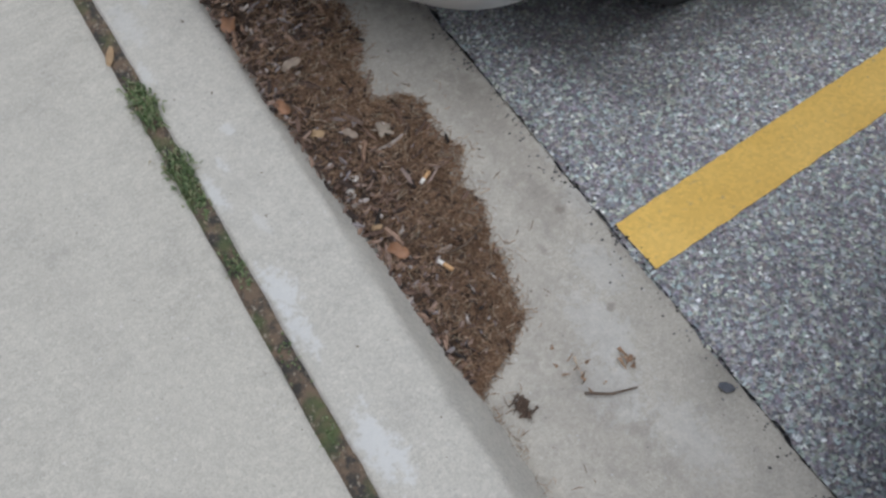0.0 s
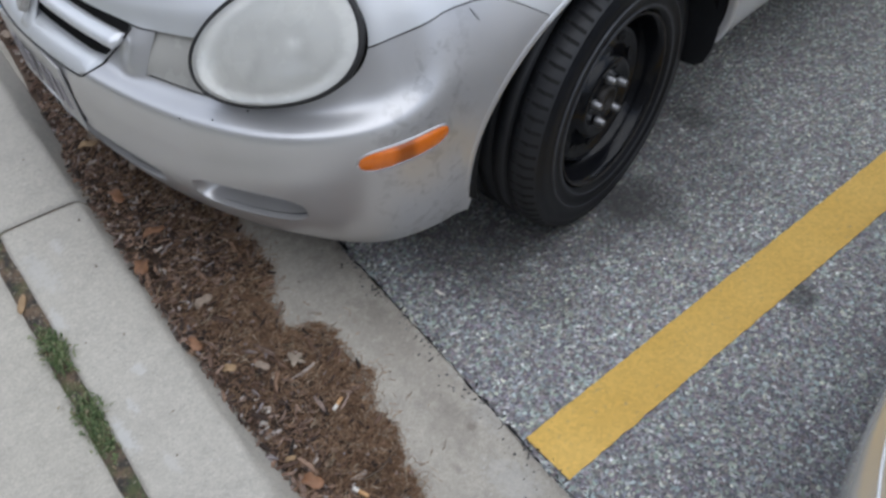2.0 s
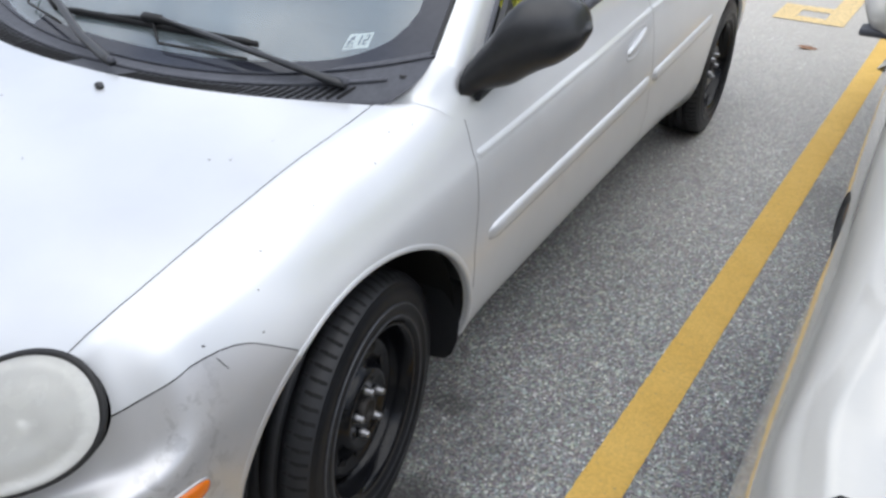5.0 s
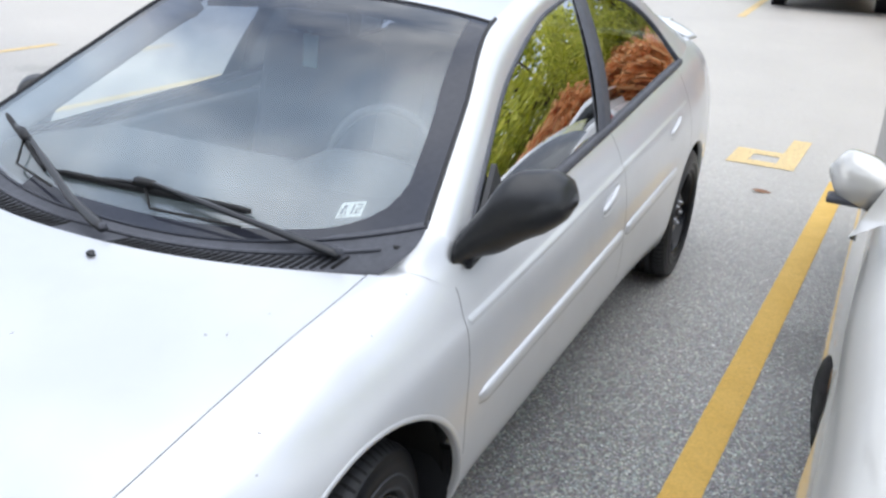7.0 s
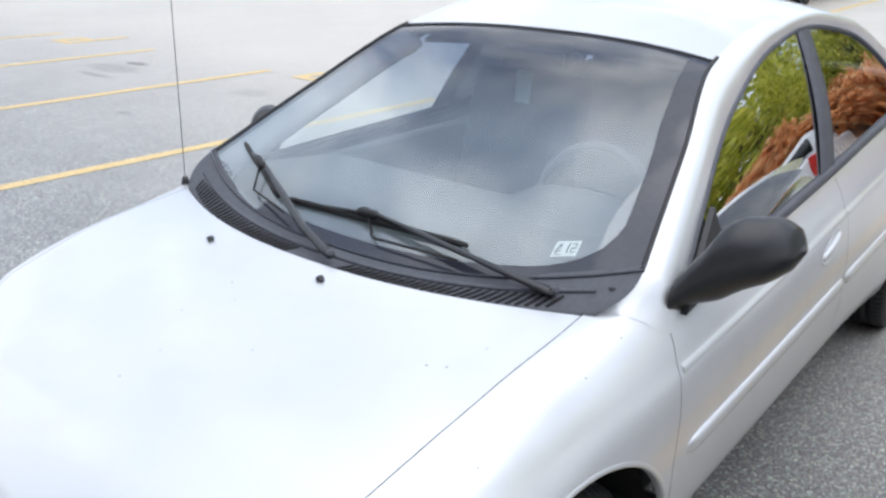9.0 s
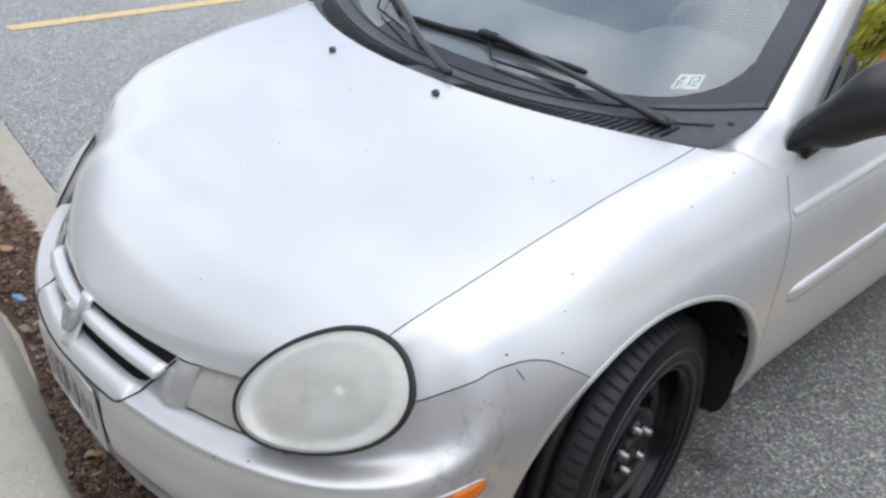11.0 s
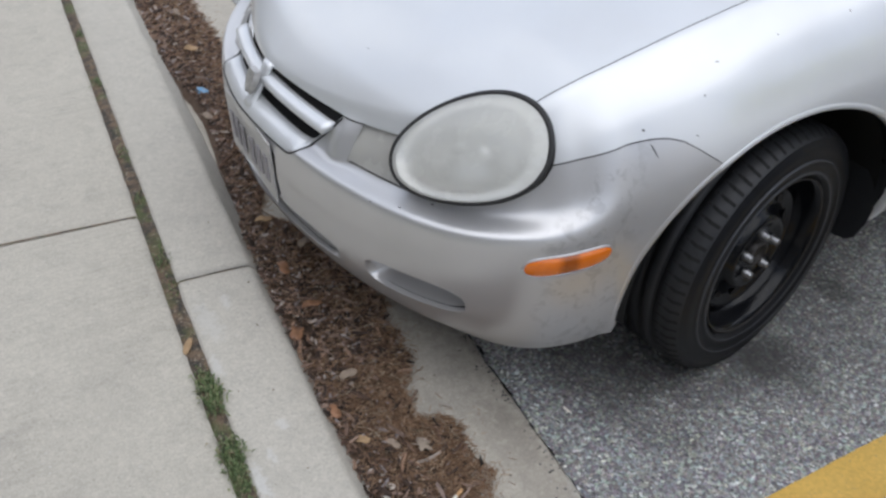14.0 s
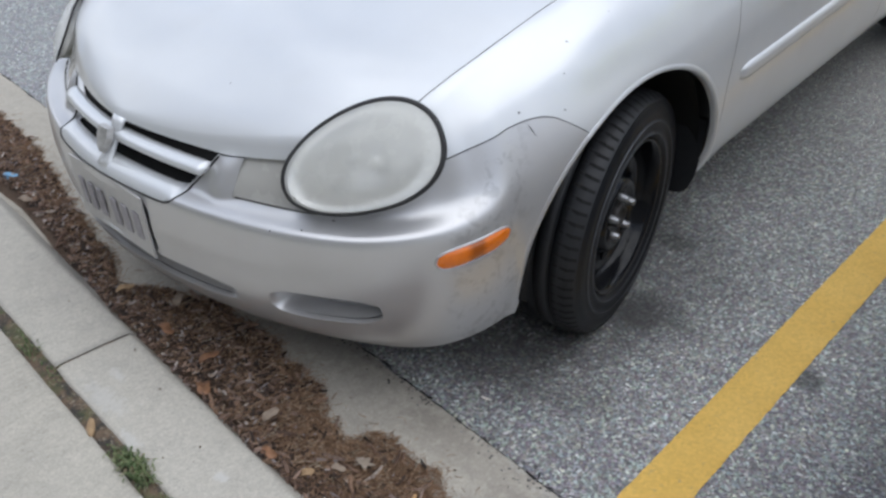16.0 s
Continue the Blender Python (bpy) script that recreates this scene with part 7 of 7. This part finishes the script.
    link_mesh("door_mirror", verts, faces if sgn < 0 else [f[::-1] for f in faces], BEIGE, beige, "beige door mirror")
    box_part("mirror_trim", (0.15, 0.06, 0.02), pose(sgn * 0.94, 1.17, 0.925), COWL, beige, 0.008, "grey mirror underside")
S = Matrix.Diagonal((1.18, 1.12, 1.0, 1)) @ Matrix.Translation((0, 0.42, 0.035))


def scaled(mesh):
    V = mesh[0].copy()
    V[:, :3] = [tuple(S @ Vector(v[:3])) for v in mesh[0]]
    return V, mesh[1]


panel("windscreen", scaled(screen), REARGLASS, beige)
panel("roof", scaled(clipped(top, lambda V: 2.0 - V[:, 3], lambda V: V[:, 3] - 5.03)), BEIGE, beige)
panel("rear_window", scaled(clip(top, lambda V: 5.03 - V[:, 3])), REARGLASS, beige)
for sgn in (1, -1):
    verts = [S @ Vector((sgn * (R0[i][0] * (1 - s) + R1[i][0] * s), R0[i][1] * (1 - s) + R1[i][1] * s, R0[i][2] * (1 - s) + R1[i][2] * s)) for i in range(len(R0)) for s in (0, 0.5, 1)]
    link_mesh("pillar", verts, grid_faces(len(R0), 3, sgn > 0), BEIGE, beige)
    verts = [S @ Vector((sgn * (R1[i][0] * (1 - s) + 0.785 * s), R1[i][1], R1[i][2] * (1 - s) + (0.86 + 0.04 * (R1[i][1] - 0.4)) * s)) for i in range(len(R1)) for s in (0, 0.5, 1)]
    link_mesh("side_window", verts, grid_faces(len(R1), 3, sgn > 0), REARGLASS, beige)


# ---- vehicles across the car park ----
def truck(name, label, m, paint, bumper_mat, width, length, high, tail=False):
    """A boxy truck or van; its front (or tail) looks along -y, its base is the origin."""
    t = thing(name, label, "truck", m)
    w = width
    body = bmesh.new()
    box(body, (w, length - 0.25, 0.62), pose(0, length / 2 + 0.05, 0.80), 0.09, 3)
    part("body", body, paint, t)
    box_part("cab", (w * 0.90, length * 0.55, high - 1.05), pose(0, length * (0.52 if not tail else 0.42), (high + 1.05) / 2), paint, t, 0.16, seg=3)
    box_part("windscreen", (w * 0.80, 0.03, high - 1.30), pose(0, length * (0.52 if not tail else 0.42) - length * 0.275 - 0.008, (high + 1.10) / 2 - 0.02, -6), REARGLASS, t, 0.012)
    for sgn in (1, -1):
        box_part("side_window", (0.02, length * 0.46, high - 1.35), pose(sgn * (w * 0.45 + 0.003), length * (0.52 if not tail else 0.42), (high + 1.12) / 2), REARGLASS, t, 0.008)
    box_part("bumper", (w * 0.98, 0.20, 0.19), pose(0, 0.06, 0.52), bumper_mat, t, 0.05, seg=3)
    box_part("bumper_apron", (w * 0.88, 0.10, 0.10), pose(0, 0.16, 0.39), DARK, t, 0.02)
    box_part("plate", (0.30, 0.01, 0.13), pose(0, -0.045, 0.52), PLATE, t, 0.003)
    if tail:
        for sgn in (1, -1):
            box_part("tail_lamp", (0.16, 0.05, 0.34), pose(sgn * (w / 2 - 0.11), 0.155, 0.93), LAMP_RED, t, 0.02, "red tail lamp")
    else:
        gr = box_part("grille", (w * 0.52, 0.04, 0.17), pose(0, 0.165, 0.86), DARK, t, 0.01, "dark grille")
        for k in range(3):
            box_part("grille_bar", (w * 0.52, 0.03, 0.014), pose(0, 0.145, 0.81 + 0.05 * k), CHROME, gr, 0.004)
        for sgn in (1, -1):
            box_part("headlamp", (0.30, 0.05, 0.15), pose(sgn * (w / 2 - 0.26), 0.165, 0.87), LENS, t, 0.015, "pale headlamp")
            box_part("turn_lamp", (0.32, 0.04, 0.07), pose(sgn * (w / 2 - 0.27), 0.160, 0.745), AMBER, t, 0.012, "amber turn lamp")
    for sgn in (1, -1):
        for y in (0.85, length - 0.95):
            lathe("tyre", [(0.20, -0.11), (0.33, -0.12), (0.355, -0.09), (0.355, 0.09), (0.33, 0.12), (0.20, 0.10)], RUBBER, t, "black tyre", 40, pose(sgn * (w / 2 - 0.10), y, 0.352))
            lathe("rim", [(0.20, sgn * 0.09), (0.18, sgn * 0.06), (0.07, sgn * 0.075), (0.0, sgn * 0.08)], HUB, t, "pale alloy rim", 32, pose(sgn * (w / 2 - 0.10), y, 0.352))
            lathe("arch", [(0.43, -0.02), (0.43, 0.012), (0.40, 0.012)], COWL, t, "dark wheel arch", 40, pose(sgn * (w / 2 - 0.004), y, 0.40))
    box_part("underbody", (w * 0.8, length * 0.9, 0.14), pose(0, length / 2, 0.44), DARK, t, 0.02)
    return t


MULCHBANK = plain("brown_mulch", (0.30, 0.19, 0.11), 0.95, vary=0.5, grain=25, depth=0.02)
LAMP_RED = plain("red_lens", (0.45, 0.02, 0.015), 0.25, vary=0.1)
truck("pickup_truck", "tan pickup truck with chrome bumper across the car park", pose(-5.30, 17.0, 0, 0, 0, 2), TAN, CHROME, 1.86, 4.9, 1.72)
truck("pickup_truck", "silver truck with dark grey bumper across the car park", pose(0.45, 15.35, 0, 0, 0, 2), WHITE_P, COWL, 1.90, 5.0, 1.78)
truck("estate_car", "white estate car parked tail outwards under trees", pose(4.2, 8.4, 0, 0, 0, -12), WHITE_P, COWL, 1.85, 4.5, 1.62, True)

# far kerb and bank of grass
far_turn = Matrix.Rotation(radians(-4.0), 4, "Z")
verts = []
for k in range(61):
    x = -60 + 2.0 * k
    for y, z in ((23.3, 0.0), (23.34, 0.13), (23.5, 0.15), (23.55, 0.15)):
        verts.append(far_turn @ Vector((x, y, z)))
ob = link_mesh("far_kerb", verts, grid_faces(61, 4, True), GUTTER.m)
tagged(ob, "pale concrete kerb along the far grass bank", "kerb", kind="structure")
verts = []
for k in range(81):
    x = -80 + 2.0 * k
    for y, z in ((23.54, 0.14), (24.5, 0.17), (27, 0.45), (31, 1.1), (40, 2.2), (60, 3.0), (110, 3.4)):
        verts.append(far_turn @ Vector((x, y, z + 0.15 * noise.noise(Vector((x * 0.2, y * 0.3, 0))) * (y > 25))))
ob = link_mesh("grass_bank", verts, grid_faces(81, 7, True), TURF)
tagged(ob, "mown green grass bank beyond the car park", "grass", kind="structure")
verts, faces = [], []
for k in range(9000):
    p = far_turn @ Vector((random.uniform(-14, 8), 23.56 + random.random() ** 1.6 * 4.5, 0))
    z = 0.15 + max(0, (p.y - 23.9)) * 0.08
    d = Vector((random.gauss(0, 1), random.gauss(0, 1), 0)) * 0.03
    i = len(verts)
    verts += [(p.x - 0.012, p.y, z), (p.x + 0.012, p.y, z), (p.x + d.x, p.y + d.y, z + random.uniform(0.04, 0.10))]
    faces.append((i, i + 1, i + 2))
ob = link_mesh("grass", verts, faces, GRASS, smooth=False)
tagged(ob, "short green grass along the far kerb", "grass", kind="stuff")
ob = part("concrete_pad", box(bmesh.new(), (1.6, 0.8, 0.1), far_turn @ pose(-1.2, 25.6, 0.36, 6), 0.02), GUTTER.m)
tagged(ob, "pale concrete pad in the grass bank", "slab")


# ---- trees that stand mirrored in the side windows ----
def tree(name, label, m, high, spread, leaf, clusters, low=0.3, seed=1):
    rng = random.Random(seed)
    t = thing(name, label, "tree", m)
    pts = [(0.03 * math.sin(k), 0.03 * math.cos(k * 1.3), high * 0.62 * k / 8) for k in range(9)]
    trunk = tube("trunk", pts, [0.20 * spread / 3 * (1 - 0.085 * k) for k in range(9)], BARK, t, "rough brown bark", sides=10)
    verts, faces = [], []
    for c in range(clusters):
        g, h = rng.uniform(0, 6.283), rng.uniform(low, 1.0)
        r = spread * math.sqrt(rng.random()) * math.sin(math.pi * min(1.0, (h - low) / (1 - low) * 0.82 + 0.16)) ** 0.6
        ce = Vector((r * math.cos(g), r * math.sin(g), h * high))
        if c % 9 == 0:
            base = Vector((0, 0, min(h, 0.6) * high * 0.8))
            tube("limb", [base, base.lerp(ce, 0.5) + Vector((0, 0, 0.15)), ce], [0.06, 0.035, 0.012], BARK, trunk, sides=6)
        rad = spread * rng.uniform(0.12, 0.26)
        for k in range(44):
            p = ce + Vector((rng.gauss(0, 1), rng.gauss(0, 1), rng.gauss(0, 0.7))) * rad * 0.6
            u = Vector((rng.gauss(0, 1), rng.gauss(0, 1), rng.gauss(0, 0.6))).normalized() * rng.uniform(0.08, 0.18)
            v = u.cross(Vector((rng.gauss(0, 1), rng.gauss(0, 1), rng.gauss(0, 1)))).normalized() * u.length * 0.55
            i = len(verts)
            verts += [p - u, p + v, p + u, p - v]
            faces.append((i, i + 1, i + 2, i + 3))
    link_mesh("crown", verts, faces, leaf, t, smooth=False)
    return t


ta = tree("tree", "broad yellow-green leafy tree on the grass bank", pose(4.5, 28.0, 0.5), 8.5, 3.4, LEAF_G, 300, 0.10, 3)
for x, y, k in ((9.5, 26.0, 40), (14.5, 24.5, 130), (20.0, 22.5, 200), (12.0, 31.0, 260), (25.0, 17.5, 310), (7.0, 30.0, 80), (17.5, 27.0, 20), (10.0, 20.5, 70), (13.5, 18.5, 150), (17.0, 15.5, 230), (19.5, 11.0, 290), (2.5, 30.5, 110), (-0.5, 32.0, 190)):
    copy_thing(ta, pose(x, y, 1.1 if math.hypot(x, y) < 24 else 0.4, 0, 0, k))
tagged(ta, group="bank trees")
tb = tree("shrub", "rust-brown leafy shrub below the trees", pose(4.0, 24.2, 0.2), 2.7, 1.9, LEAF_O, 95, 0.03, 5)
for x, y, k in ((6.6, 23.4, 50), (9.0, 22.8, 140), (11.4, 22.0, 220), (13.8, 21.2, 300), (16.2, 20.0, 20), (18.5, 18.6, 90), (20.4, 16.4, 170), (21.6, 13.6, 250), (22.4, 10.4, 320), (3.4, 15.6, 15), (5.2, 15.2, 65), (7.0, 14.4, 125), (8.8, 13.4, 185), (10.4, 12.0, 245), (11.8, 10.2, 305), (12.8, 8.2, 30)):
    near = math.hypot(x, y) < 18
    copy_thing(tb, pose(x, y, float(np.interp(math.hypot(x, y), (11.5, 12.8, 14.0, 16.5, 24.0), (0.0, 0.5, 0.8, 1.2, 1.5))) if x > 2.5 else 0.0, 0, 0, k) @ Matrix.Diagonal((0.85, 0.85, (0.52 if x < 6.5 else 0.8) if near else 0.8, 1)))
tagged(tb, group="bank shrubs")
# brown mulched slope under the shrubs
verts = []
for k in range(41):
    g = radians(8 + 62 * k / 40)
    for r, z in ((11.5, 0.0), (11.9, 0.2), (12.8, 0.5), (14.0, 0.8), (16.5, 1.2), (24.0, 1.5)):
        verts.append((r * math.sin(g), r * math.cos(g), z + 0.08 * noise.noise(Vector((r * 2, k * 0.6, 0))) * (r > 11.6)))
ob = link_mesh("mulch_slope", verts, grid_faces(41, 6), MULCHBANK)
tagged(ob, "brown mulched slope under rusty shrubs", "slope", kind="structure")
